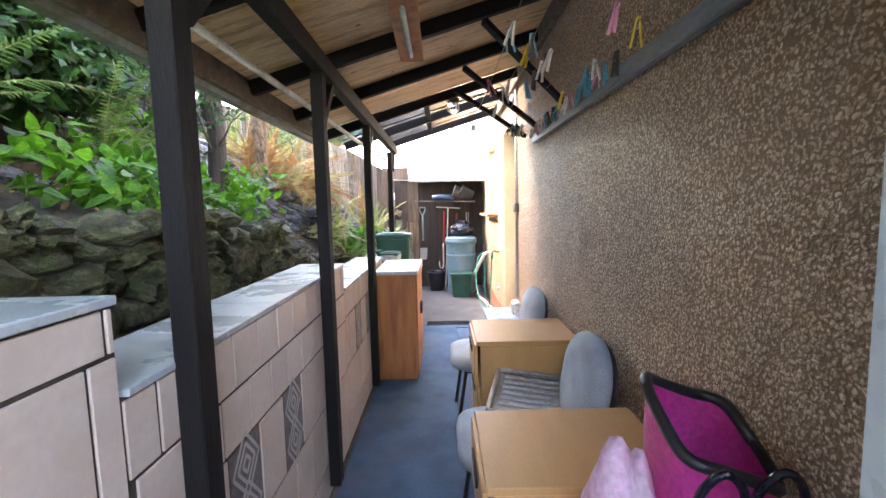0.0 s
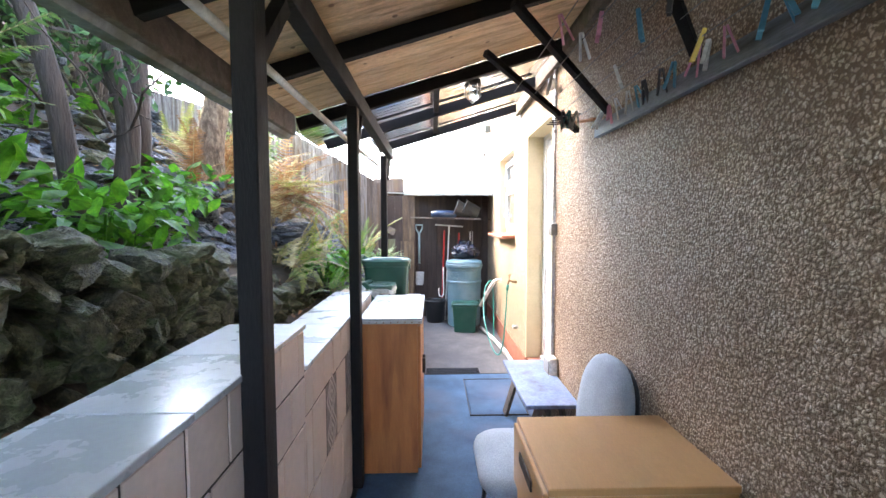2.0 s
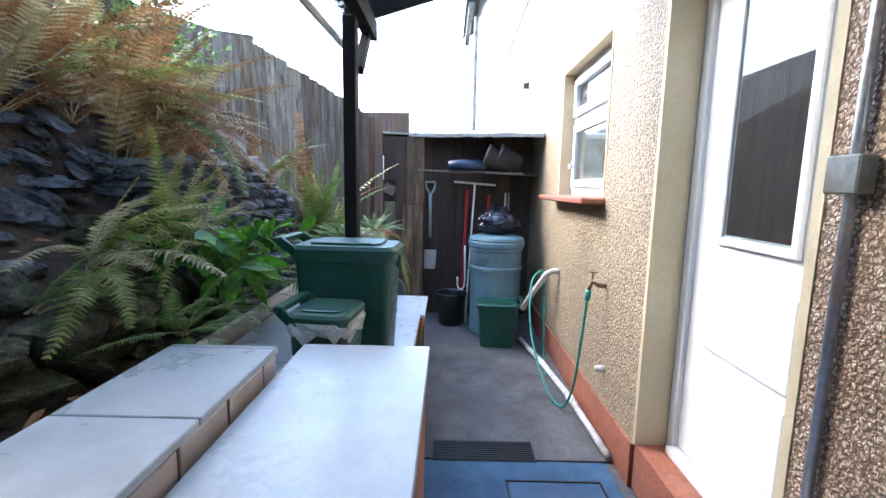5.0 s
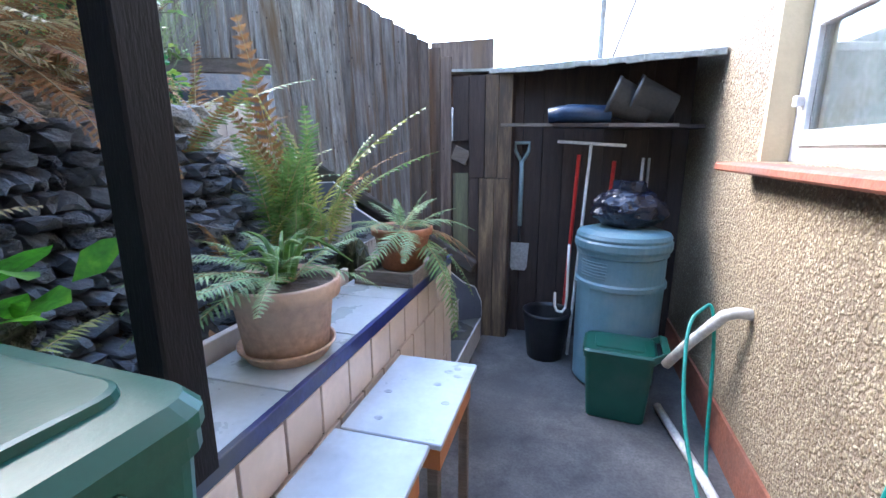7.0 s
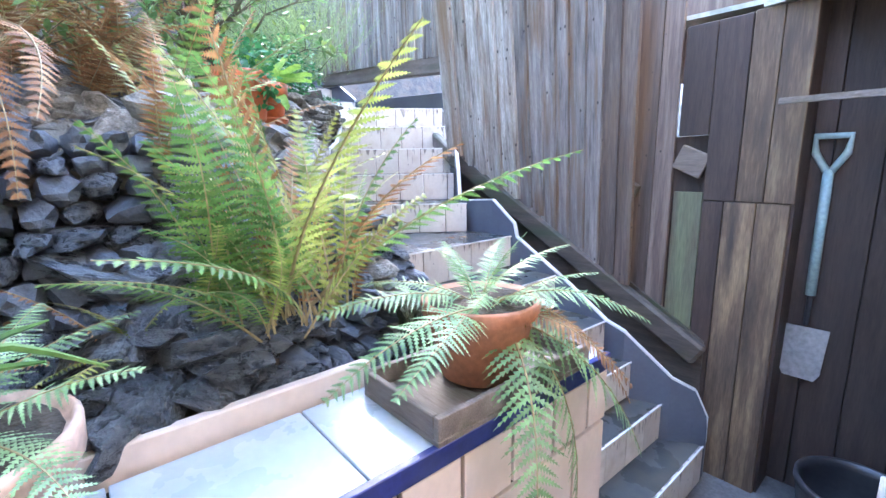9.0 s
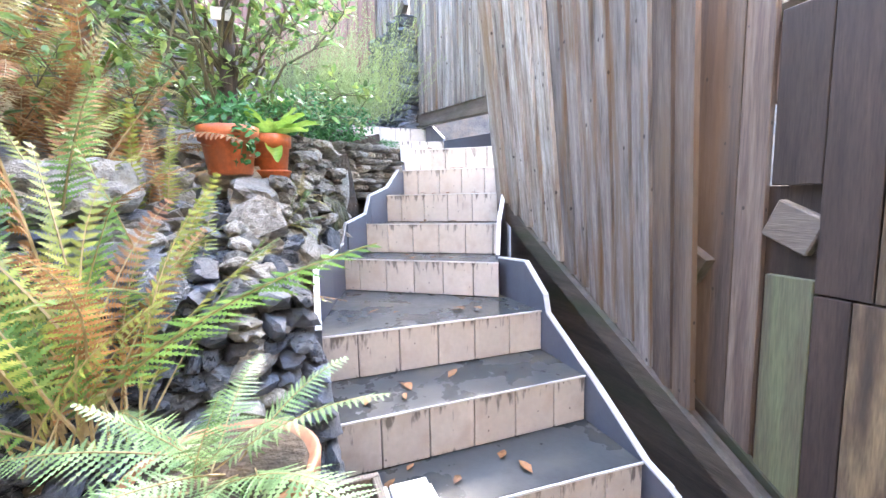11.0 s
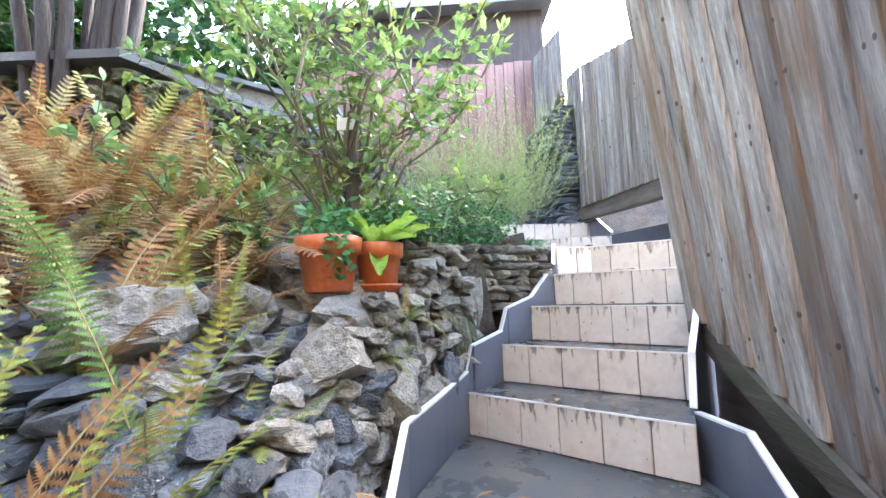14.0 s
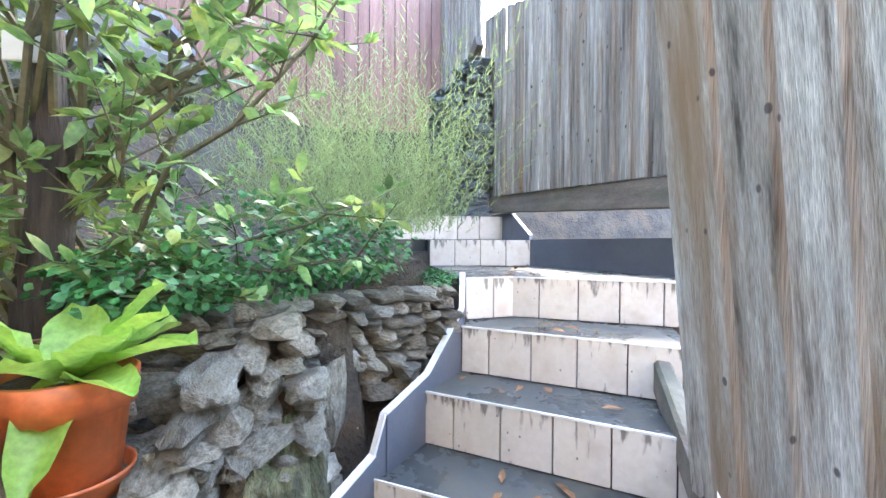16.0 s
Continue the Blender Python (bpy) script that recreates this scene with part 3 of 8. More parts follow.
# ferns
def frond_mesh(name, material, length=0.7, pairs=17, width=0.30, droop=0.5, seed=0, lobes=8, stem=None):
    """A fern leaf: a curved stalk with toothed side leaves in pairs."""
    rnd = random.Random(seed)
    bm = bmesh.new()
    pts, n = [], 14
    for i in range(n + 1):
        u = i / n
        pts.append(Vector((0.04 * math.sin(3 * u + seed), length * u * (1 - 0.12 * droop * u), length * (0.16 * u - droop * 0.42 * u * u))))
    tube(bm, pts, 0.003, 4, rs=[0.0045 * (1 - 0.8 * i / n) for i in range(n + 1)])
    ns = len(bm.faces)

    def on(u):
        f = u * n
        i = min(int(f), n - 1)
        return pts[i].lerp(pts[i + 1], f - i), (pts[i + 1] - pts[i]).normalized()
    for k in range(pairs):
        u = 0.16 + 0.82 * k / (pairs - 1)
        w = width * 0.5 * math.sin(math.pi * min(1, (0.12 + 0.88 * (1 - u) ** 0.85))) ** 0.8 * (1.15 if u < 0.75 else 1)
        w = width * 0.5 * (1 - u) ** 0.6 * min(1, u * 3.2) + 0.012
        p, d = on(u)
        for sgn in (-1, 1):
            side = Vector((sgn, 0, 0))
            ax = (side * 0.93 + d * 0.38 + Vector((0, 0, rnd.uniform(-0.25, 0.05)))).normalized()
            tw = d.cross(ax).normalized()
            fw = ax.cross(tw).normalized()
            base = 0.37 * length / pairs
            prev = None
            ln = w * rnd.uniform(0.8, 1.08)
            curl = rnd.uniform(-0.3, -0.05)
            for j in range(lobes + 1):
                v = j / lobes
                c = p + ax * ln * v + Vector((0, 0, curl * ln * v * v))
                hw = base * (1 - v) ** 0.7 + 0.0006
                ins = (bm.verts.new(c + fw * hw * 0.24), bm.verts.new(c - fw * hw * 0.24))
                if prev:
                    bm.faces.new((prev[0], ins[0], ins[1], prev[1]))
                    bm.faces.new((prev[0], bm.verts.new(c + fw * hw * 1.25), ins[0]))
                    bm.faces.new((prev[1], ins[1], bm.verts.new(c - fw * hw * 1.25)))
                prev = ins
    bm.faces.ensure_lookup_table()
    for f in bm.faces[ns:]:
        f.material_index = 0
    for f in bm.faces[:ns]:
        f.material_index = 1
    return mesh_of(name, bm, [material, stem or M_STEM])


FROND = {}
for key, mm, fw in (("green", M_FERN, 0.23), ("yellow", M_FERNY, 0.19), ("brown", M_FERNB, 0.21), ("pale", M_FERNP, 0.23), ("pot", M_POTF, 0.27), ("slim", M_FERNY, 0.13), ("slimgreen", M_FERN, 0.14), ("slimbrown", M_FERNB, 0.13)):
    FROND[key] = [frond_mesh("frond", mm, 0.7, 25, fw, dr, sd) for sd, dr in ((1, 0.3), (2, 0.7), (3, 1.1), (4, 1.5))]


def fern(at, keys, n=10, size=1.0, tilt=(25, 70), facing=None, spread=180, label="", name="fern"):
    e = empty(name, at, label or "clump of arching fern fronds growing on the bank", "fern", "ferns on the bank")
    for i in range(n):
        az = (facing if facing is not None else 0) + (R.uniform(-spread, spread))
        el = R.uniform(*tilt)
        s = size * R.uniform(0.7, 1.15)
        m = Euler((0, 0, radians(az))).to_matrix().to_4x4() @ Euler((radians(el), radians(R.uniform(-15, 15)), 0)).to_matrix().to_4x4() @ Matrix.Scale(s, 4)
        piece("frond", R.choice(FROND[R.choice(keys)]), e, m)
    return e


def leaf_verts(bm, p, ax, nrm, ln, w, bend=0.15):
    """One pointed oval leaf, folded a little along its middle."""
    side = ax.cross(nrm).normalized()
    a = bm.verts.new(p)
    b1 = bm.verts.new(p + ax * ln * 0.35 + side * w * 0.5 + nrm * ln * 0.04)
    b2 = bm.verts.new(p + ax * ln * 0.35 - side * w * 0.5 + nrm * ln * 0.04)
    c1 = bm.verts.new(p + ax * ln * 0.72 + side * w * 0.36 - nrm * ln * bend * 0.4)
    c2 = bm.verts.new(p + ax * ln * 0.72 - side * w * 0.36 - nrm * ln * bend * 0.4)
    m = bm.verts.new(p + ax * ln * 0.5 - nrm * ln * 0.02)
    t = bm.verts.new(p + ax * ln - nrm * ln * bend)
    for f in ((a, b1, m), (a, m, b2), (b1, c1, m), (m, c2, b2), (c1, t, m), (m, t, c2)):
        bm.faces.new(f)


def leaf_cloud(bm, centre, radii, n, ln, w, rnd, hollow=0.55, up=0.4):
    for _ in range(n):
        d = Vector((rnd.gauss(0, 1), rnd.gauss(0, 1), rnd.gauss(0, 1))).normalized()
        r = hollow + (1 - hollow) * rnd.random() ** 0.6
        lump = 1 + 0.35 * noise.noise(d * 2.3 + Vector(centre))
        p = Vector(centre) + Vector((d.x * radii[0], d.y * radii[1], d.z * radii[2])) * r * lump
        ax = (d * 0.7 + Vector((rnd.uniform(-1, 1), rnd.uniform(-1, 1), rnd.uniform(-0.7, 0.7)))).normalized()
        nr = (Vector((0, 0, 1)) * up + d * 0.5 + Vector((rnd.uniform(-.6, .6), rnd.uniform(-.6, .6), rnd.uniform(-.3, .6)))).normalized()
        if abs(ax.dot(nr)) > 0.95:
            continue
        leaf_verts(bm, p, ax, nr, ln * rnd.uniform(0.6, 1.15), w * rnd.uniform(0.7, 1.1))


def limb(bm, p, q, r0, r1, rnd, n=6, wob=0.12, seg=6):
    p, q = Vector(p), Vector(q)
    ln = (q - p).length
    pts = [p.lerp(q, i / seg) + Vector((rnd.uniform(-1, 1), rnd.uniform(-1, 1), rnd.uniform(-.4, .4))) * ln * wob * 0.4 * math.sin(math.pi * i / seg) for i in range(seg + 1)]
    tube(bm, pts, r0, n, rs=[r0 + (r1 - r0) * i / seg for i in range(seg + 1)])
    return pts


# ---- large structure ----
FLOOR = 0.04
YL = [(-1.6, 6.69), (-2.3, 6.87), (-2.51, 7.03), (-2.73, 7.18), (-2.9, 7.35), (-3.04, 7.39), (-3.8, 7.40), (-4.6, 7.3)]


def lerp_list(pts, v):
    pts = sorted(pts)
    if v <= pts[0][0]:
        return pts[0][1]
    for (a, x), (b, y) in zip(pts, pts[1:]):
        if v <= b:
            return x + (y - x) * (v - a) / (b - a)
    return pts[-1][1]


PROFILE = [
    (-1.0, [(0.85, 1.0), (1.15, 1.12), (1.3, 1.5), (1.9, 1.65), (2.5, 2.2), (3.2, 3.0), (6, 4.5), (14, 8)]),
    (2.2, [(0.85, 1.0), (1.15, 1.08), (1.3, 1.45), (1.9, 1.6), (2.5, 2.1), (3.2, 2.9), (6, 4.4), (14, 8)]),
    (3.5, [(0.85, 0.92), (1.2, 0.90), (1.35, 1.08), (1.7, 1.12), (1.9, 1.5), (2.2, 1.85), (2.9, 2.35), (3.2, 2.75), (6, 4.2), (14, 8)]),
    (5.0, [(0.85, 0.86), (1.2, 0.88), (1.35, 1.08), (1.6, 1.30), (1.9, 1.9), (2.4, 2.1), (2.9, 2.4), (3.1, 2.75), (6, 4.1), (14, 7.6)]),
    (6.1, [(0.85, 0.80), (0.98, 0.9), (1.2, 1.15), (1.5, 1.38), (2.0, 1.52), (2.6, 1.75), (3.3, 2.0), (3.8, 2.5), (6, 3.3), (14, 7)]),
    (6.55, [(0.85, 0.3), (1.1, 0.75), (1.4, 1.1), (1.8, 1.3), (2.2, 1.5), (2.7, 1.78), (3.3, 1.95), (3.8, 2.2), (6, 3.2), (14, 7)]),
]


def yleft(x):
    return lerp_list(YL, x) if x < -1.6 else 6.69


def ground_z(x, y):
    d = -x
    if x > -0.62 and y < 9:
        return -0.3
    ylim = yleft(x) - 0.12
    if y > ylim and d < 3.9:
        return max(-0.3, 0.1 + 0.50 * (d - 1.1)) if d < 3.0 else 1.5
    if y > 7.12 and d < 4.95:
        return 1.9
    yy = min(y, 6.55) if y <= ylim or d >= 3.9 else y
    ks = [k for k, _ in PROFILE]
    zs = [lerp_list(p, d) for _, p in PROFILE]
    z = lerp_list(list(zip(ks, zs)), yy)
    return z + 0.03 * noise.noise(Vector((x * 2.5, y * 2.5, 0)))


def build_ground():
    bm = bmesh.new()
    xs = [-400, -150, -60, -30, -20, -15, -12, -10] + [-8 + 0.4 * i for i in range(8)] + [-4.8 + 0.09 * i for i in range(44)] + [-0.75, -0.62, -0.6, 1.0, 3, 10, 40, 150, 400]
    ys = [-400, -100, -30, -12, -6, -3, -1.5] + [-0.6 + 0.12 * i for i in range(68)] + [7.6, 7.8, 8.0, 8.4, 9, 10, 14, 20, 40, 100, 250, 600]
    g = {}
    for i, x in enumerate(xs):
        for j, y in enumerate(ys):
            g[i, j] = bm.verts.new((x, y, ground_z(x, y) if x > -14 else 8 + min(8, (-x - 14) * 0.1)))
    for i in range(len(xs) - 1):
        for j in range(len(ys) - 1):
            bm.faces.new((g[i, j], g[i + 1, j], g[i + 1, j + 1], g[i, j + 1]))
    return part("ground", bm, M_SOIL, label="dark damp soil bank rising from the yard", smooth=True)


def build_floor():
    bm = bmesh.new()
    bbox(bm, (-0.62, 5.30, -0.12), (1.1, 9.0, FLOOR))
    bbox(bm, (-0.62, -3.0, -0.12), (1.1, 5.30, FLOOR - 0.012))
    tagged(part("floor", bm, M_CONC, label="rough grey concrete yard floor with damp stains"), kind="structure")
    bm = bmesh.new()
    bbox(bm, (-0.575, -0.5, FLOOR - 0.008), (0.66, 5.28, FLOOR + 0.004), 0.003)
    tagged(part("floor_covering", bm, M_CARPET, label="worn blue outdoor carpet laid along the passage"), kind="structure")


def build_house_wall():
    root = empty("wall_east", (0.72, 0, 0), "pebble-dashed house wall along the passage", kind="structure")
    y0, y1, top = -0.6, 8.36, 5.6
    def wall_bit(name, a, b, mat):
        bm = bmesh.new()
        bbox(bm, a, b)
        o = part(name, bm, mat)
        o.parent = root
        o.matrix_parent_inverse = root.matrix_basis.inverted()
    X0, X1 = 0.72, 1.02
    D0, D1, DZ0, DZ1 = 4.27, 5.11, 0.26, 2.30
    W0, W1, WZ0, WZ1 = 5.74, 6.77, 1.385, 2.31
    wall_bit("wall_panel", (X0, y0, FLOOR), (X1, D0, top), M_DASH)
    wall_bit("wall_panel", (X0, D0, DZ1), (X1, D1, top), M_DASH)
    wall_bit("wall_panel", (X0, D1, 0.25), (X1, W0, top), M_DASH2)
    wall_bit("wall_panel", (X0, W0, 0.25), (X1, W1, WZ0), M_DASH2)
    wall_bit("wall_panel", (X0, W0, WZ1), (X1, W1, top), M_DASH2)
    wall_bit("wall_panel", (X0, W1, 0.25), (X1, y1, top), M_DASH2)
    wall_bit("plinth", (X0 - 0.012, D1 + 0.012, FLOOR - 0.01), (X1, y1, 0.248), M_BRICKRED)
    wall_bit("threshold", (X0 + 0.004, D0, FLOOR), (X1, D1, DZ0), M_BRICKRED)
    # smooth reveals
    wall_bit("reveal", (X0 - 0.004, D1 - 0.012, DZ0), (X0 + 0.14, D1 + 0.012, DZ1 + 0.012), M_CREAM)
    wall_bit("reveal", (X0 - 0.004, D0 - 0.02, DZ0), (X0 + 0.14, D0 + 0.012, DZ1 + 0.012), M_CREAM)
    wall_bit("reveal", (X0 - 0.006, D0 + 0.013, DZ1 - 0.012), (X0 + 0.14, D1 - 0.013, DZ1 + 0.014), M_CREAM)
    wall_bit("reveal", (X0 - 0.004, W1 - 0.01, WZ0), (X0 + 0.09, W1 + 0.02, WZ1 + 0.02), M_CREAM)
    wall_bit("reveal", (X0 - 0.004, W0 - 0.008, WZ0), (X0 + 0.09, W0 + 0.01, WZ1 + 0.02), M_CREAM)
    wall_bit("reveal", (X0 - 0.006, W0 + 0.011, WZ1 - 0.01), (X0 + 0.09, W1 - 0.011, WZ1 + 0.022), M_CREAM)
    # door
    d = empty("door_1", (X0 + 0.14, D0, DZ0), "closed white upvc back door with a long glazed light", "door", kind="structure")
    def dp(name, a, b, mat, par=d, bev=0.004):
        bm = bmesh.new()
        bbox(bm, a, b, bev)
        return part(name, bm, mat, par)
    w, h = D1 - D0, DZ1 - DZ0
    for nm, a, b in (("frame_side", (0, 0.012, 0), (0.06, 0.065, h)), ("frame_side", (0, w - 0.065, 0), (0.06, w - 0.012, h)), ("frame_head", (0, 0.066, h - 0.055), (0.06, w - 0.066, h)), ("sill", (-0.03, 0.066, 0), (0.06, w - 0.066, 0.035))):
        dp(nm, a, b, M_UPVC)
    dp("leaf", (0.02, 0.068, 0.04), (0.06, w - 0.068, h - 0.06), M_UPVC)
    leaf_glass = dp("glass", (0.012, 0.25, 1.0), (0.018, w - 0.25, h - 0.2), M_GLASS, bev=0)
    for a, b in (((0.002, 0.22, 0.97), (0.02, 0.25, h - 0.17)), ((0.002, w - 0.25, 0.97), (0.02, w - 0.22, h - 0.17)), ((0.002, 0.251, 0.97), (0.02, w - 0.251, 1.0)), ((0.002, 0.251, h - 0.2), (0.02, w - 0.251, h - 0.17)), ((0.008, 0.2, 0.2), (0.02, w - 0.2, 0.5)), ((0.008, 0.2, 0.55), (0.02, w - 0.2, 0.85))):
        dp("moulding", a, b, M_UPVC)
    # Dark sheet set behind the pane in place of an unlit interior.
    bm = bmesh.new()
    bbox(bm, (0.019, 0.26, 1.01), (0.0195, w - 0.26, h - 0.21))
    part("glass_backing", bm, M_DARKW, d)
    # window
    wd = empty("window_1", (X0 + 0.09, W0, WZ0), "white upvc window with a top light ajar", "window", kind="structure")
    w, h = W1 - W0, WZ1 - WZ0
    mid = h * 0.60
    for nm, a, b in (("window_frame", (0, 0.01, 0), (0.06, 0.07, h)), ("window_frame", (0, w - 0.07, 0), (0.06, w - 0.01, h)), ("window_frame", (0, 0.071, 0), (0.06, w - 0.071, 0.06)), ("window_frame", (0, 0.071, h - 0.06), (0.06, w - 0.071, h)), ("transom", (-0.006, 0.071, mid - 0.03), (0.06, w - 0.071, mid + 0.03))):
        dp(nm, a, b, M_UPVC, wd)
    for z0, z1, x in ((0.06, mid - 0.03, -0.02), (mid + 0.03, h - 0.06, -0.03)):
        for a, b in (((x, 0.075, z0), (0.02, 0.13, z1)), ((x, w - 0.13, z0), (0.02, w - 0.075, z1)), ((x, 0.131, z0), (0.02, w - 0.131, z0 + 0.055)), ((x, 0.131, z1 - 0.055), (0.02, w - 0.131, z1))):
            dp("sash_rail", a, b, M_UPVC, wd)
        dp("pane", (0.0, 0.132, z0 + 0.056), (0.006, w - 0.132, z1 - 0.056), M_GLASS, wd, 0)
    # Grey sheet added behind the panes, standing for pale reflection in the glass.
    dp("blind", (0.03, 0.132, 0.08), (0.036, w - 0.132, h - 0.08), M_GUTG, wd, 0)
    dp("blind_roll", (0.02, 0.132, mid + 0.16), (0.028, w - 0.132, h - 0.116), M_GUTG, wd, 0)
    dp("handle", (-0.05, w - 0.12, 0.2), (-0.02, w - 0.09, 0.24), M_UPVC, wd)
    bm = bmesh.new()
    bbox(bm, (0.58, 5.70, WZ0 - 0.04), (X0 + 0.088, 6.86, WZ0 - 0.004), 0.008)
    tagged(part("window_sill", bm, M_BRICKRED, label="projecting red painted sill under the window"), kind="structure")
    # plain room behind door and window
    bm = bmesh.new()
    bbox(bm, (3.0, -0.6, 0.0), (3.1, y1, top))
    bbox(bm, (X1, y1 - 0.1, 0.0), (3.0, y1, top))
    bbox(bm, (X1, -0.6, 0.0), (3.0, -0.5, top))
    bbox(bm, (X1, -0.5, 0.1), (3.0, y1 - 0.1, 0.2))
    bbox(bm, (X1, -0.5, 2.6), (3.0, y1 - 0.1, 2.7))
    tagged(part("wall_interior", bm, M_CREAM), kind="structure")


def build_entry():
    bm = bmesh.new()
    bbox(bm, (0.56, 0.31, FLOOR), (0.718, 0.39, 2.4))
    # Unseen walls added behind the start; their height shapes the light coming in.
    bbox(bm, (-0.9, -2.9, 0), (1.1, -2.8, 2.1))
    bbox(bm, (-1.0, -2.9, 0), (-0.9, -0.6, 2.1))
    bbox(bm, (1.02, -2.8, 0), (1.12, -0.6, 2.0))
    tagged(part("wall_entry", bm, M_CREAM), kind="structure")
    d = empty("door_2", (0.367, 0.35, FLOOR), "open white door edge at the start of the passage", "door", kind="structure")
    bm = bmesh.new()
    bbox(bm, (0.0, -0.03, 0), (0.05, 0.03, 2.1), 0.012)
    part("frame_side", bm, M_COPE, d)
    bm = bmesh.new()
    bbox(bm, (0.056, -0.045, 0), (0.13, 0.045, 2.14), 0.006)
    part("frame_side", bm, M_GUTG, d)


WX = -0.60


def build_tile_wall():
    core = bmesh.new()
    bbox(core, (-0.84, -0.5, FLOOR - 0.05), (WX - 0.005, 0.78, 1.335))
    bbox(core, (-0.84, 0.78, FLOOR - 0.05), (WX - 0.005, 2.60, 1.155))
    bbox(core, (-0.84, 2.60, FLOOR - 0.05), (WX - 0.005, 4.26, 1.005))
    bbox(core, (-0.90, 4.26, FLOOR - 0.05), (WX - 0.0125, 6.86, 0.875))
    return tagged(part("wall_west", core, M_GROUT, label="low retaining wall core behind the cream tiles"), kind="structure")


def wall_tiles(wall):
    """Cream tiles in courses on the passage side of the low wall, with the tiles of the coping."""
    def tile_mesh(w, h, mat, deco=False):
        bm = bmesh.new()
        g = 0.005
        bbox(bm, (-0.013, g, g), (0, w - g, h - g), 0.0015)
        if deco:
            def dia(cy, cz, r, t):
                pts = [(0.0, cy + r, cz), (0.0, cy, cz + r * 1.15), (0.0, cy - r, cz), (0.0, cy, cz - r * 1.15)]
                for i in range(4):
                    a, b = Vector(pts[i]), Vector(pts[(i + 1) % 4])
                    for v in beam(bm, a, b, 0.002, t, up=(0, 0, 1)):
                        pass
            nf = len(bm.faces)
            for k in range(int(h / w + 0.6)):
                cz = w * (k + 0.5) * h / (w * max(1, int(h / w + 0.6)))
                for r in (0.42, 0.27, 0.12):
                    dia(w / 2, cz, w * r, 0.010)
            for f in bm.faces:
                f.material_index = 1 if max(v.co.x for v in f.verts) > 0.0004 else 0
        return mesh_of("tile", bm, [mat, M_DECOL])
    cache = {}

    def tile(y, z, w, h, deco=False):
        key = (round(w, 3), round(h, 3), deco)
        if key not in cache:
            cache[key] = tile_mesh(w, h, M_DECO if deco else M_TILE, deco)
        piece("tile", cache[key], wall, pose(WX + R.uniform(-0.0008, 0.0008), y, z))

    def course(y0, y1, z0, z1, w, off, deco=None):
        y, i = y0, 0
        first = w * off if off else w
        while y < y1 - 0.01:
            ww = min(first if i == 0 else w, y1 - y)
            if ww > 0.02:
                tile(y, z0, ww, z1 - z0, bool(deco and deco(y + ww / 2)))
            y += ww
            i += 1
    course(-0.5, 0.78, 1.245, 1.335, 0.235, 0.35)
    for k, (a, b) in enumerate(((0.945, 1.245), (0.645, 0.945), (0.345, 0.645), (0.045, 0.345))):
        course(-0.5, 0.78, a, b, 0.205, 0.5 if k % 2 else 0.9)
    course(0.78, 2.60, 0.99, 1.155, 0.165, 0.6)
    course(0.78, 2.60, 0.825, 0.99, 0.165, 0.1)
    course(0.78, 2.60, 0.52, 0.825, 0.205, 0.75, lambda y: 1.1 < y < 2.0 and int((y - 0.93) / 0.205) % 2 == 1)
    course(0.78, 2.60, 0.215, 0.52, 0.205, 0.25)
    course(0.78, 2.60, 0.045, 0.215, 0.205, 0.75)
    course(2.60, 4.26, 0.84, 1.005, 0.165, 0.6)
    course(2.60, 4.26, 0.535, 0.84, 0.205, 0.4, lambda y: 2.7 < y < 3.5 and int((y - 2.68) / 0.205) % 2 == 1)
    course(2.60, 4.26, 0.23, 0.535, 0.205, 0.9)
    course(2.60, 4.26, 0.045, 0.23, 0.205, 0.4)
    course(4.26, 6.86, 0.70, 0.850, 0.150, 0.7)
    course(4.26, 6.86, 0.375, 0.70, 0.150, 0.3)
    course(4.26, 6.86, 0.045, 0.375, 0.150, 0.7)

    def cope(x0, x1, y0, y1, z, step, start):
        y = y0
        first = True
        while y < y1 - 0.01:
            ww = min(start if first else step, y1 - y)
            first = False
            bm = bmesh.new()
            bbox(bm, (x0, y + 0.002, z - 0.017), (x1, y + ww - 0.002, z), 0.002)
            part("coping_tile", bm, M_COPE, wall)
            y += ww
    cope(-0.86, WX + 0.006, -0.5, 0.786, 1.353, 0.34, 0.3)
    cope(-0.86, WX + 0.006, 0.79, 2.606, 1.173, 0.36, 0.38)
    cope(-0.86, WX + 0.006, 2.61, 4.26, 1.023, 0.333, 0.30)
    cope(-0.89, WX - 0.012, 4.265, 6.86, 0.893, 0.33, 0.2)
    bm = bmesh.new()
    bbox(bm, (WX - 0.011, 4.265, 0.852), (WX + 0.006, 6.86, 0.896), 0.002)
    part("edge_trim", bm, M_BLUETRIM, wall, "blue edging strip along the planter")
    bm = bmesh.new()
    bbox(bm, (-0.93, 4.28, 0.80), (-0.905, 6.3, 0.945), 0.003)
    part("upstand_tile", bm, M_TILE, wall)
    # end face of the planter
    for z0, z1 in ((0.70, 0.87), (0.375, 0.70), (0.045, 0.375)):
        for k in range(2):
            bm = bmesh.new()
            bbox(bm, (-0.90 + 0.142 * k + 0.002, 6.861, z0 + 0.002), (-0.90 + 0.142 * (k + 1) - 0.002, 6.872, z1 - 0.002))
            part("tile", bm, M_TILE, wall)


# lean-to over the passage
def roof_z(x):
    return 2.44 + 0.30 * x


POSTS = [0.935, 2.09, 3.425, 5.125]
RAFT = [0.2, 0.85, 1.55, 2.40, 3.10, 3.93, 4.66, 5.46]


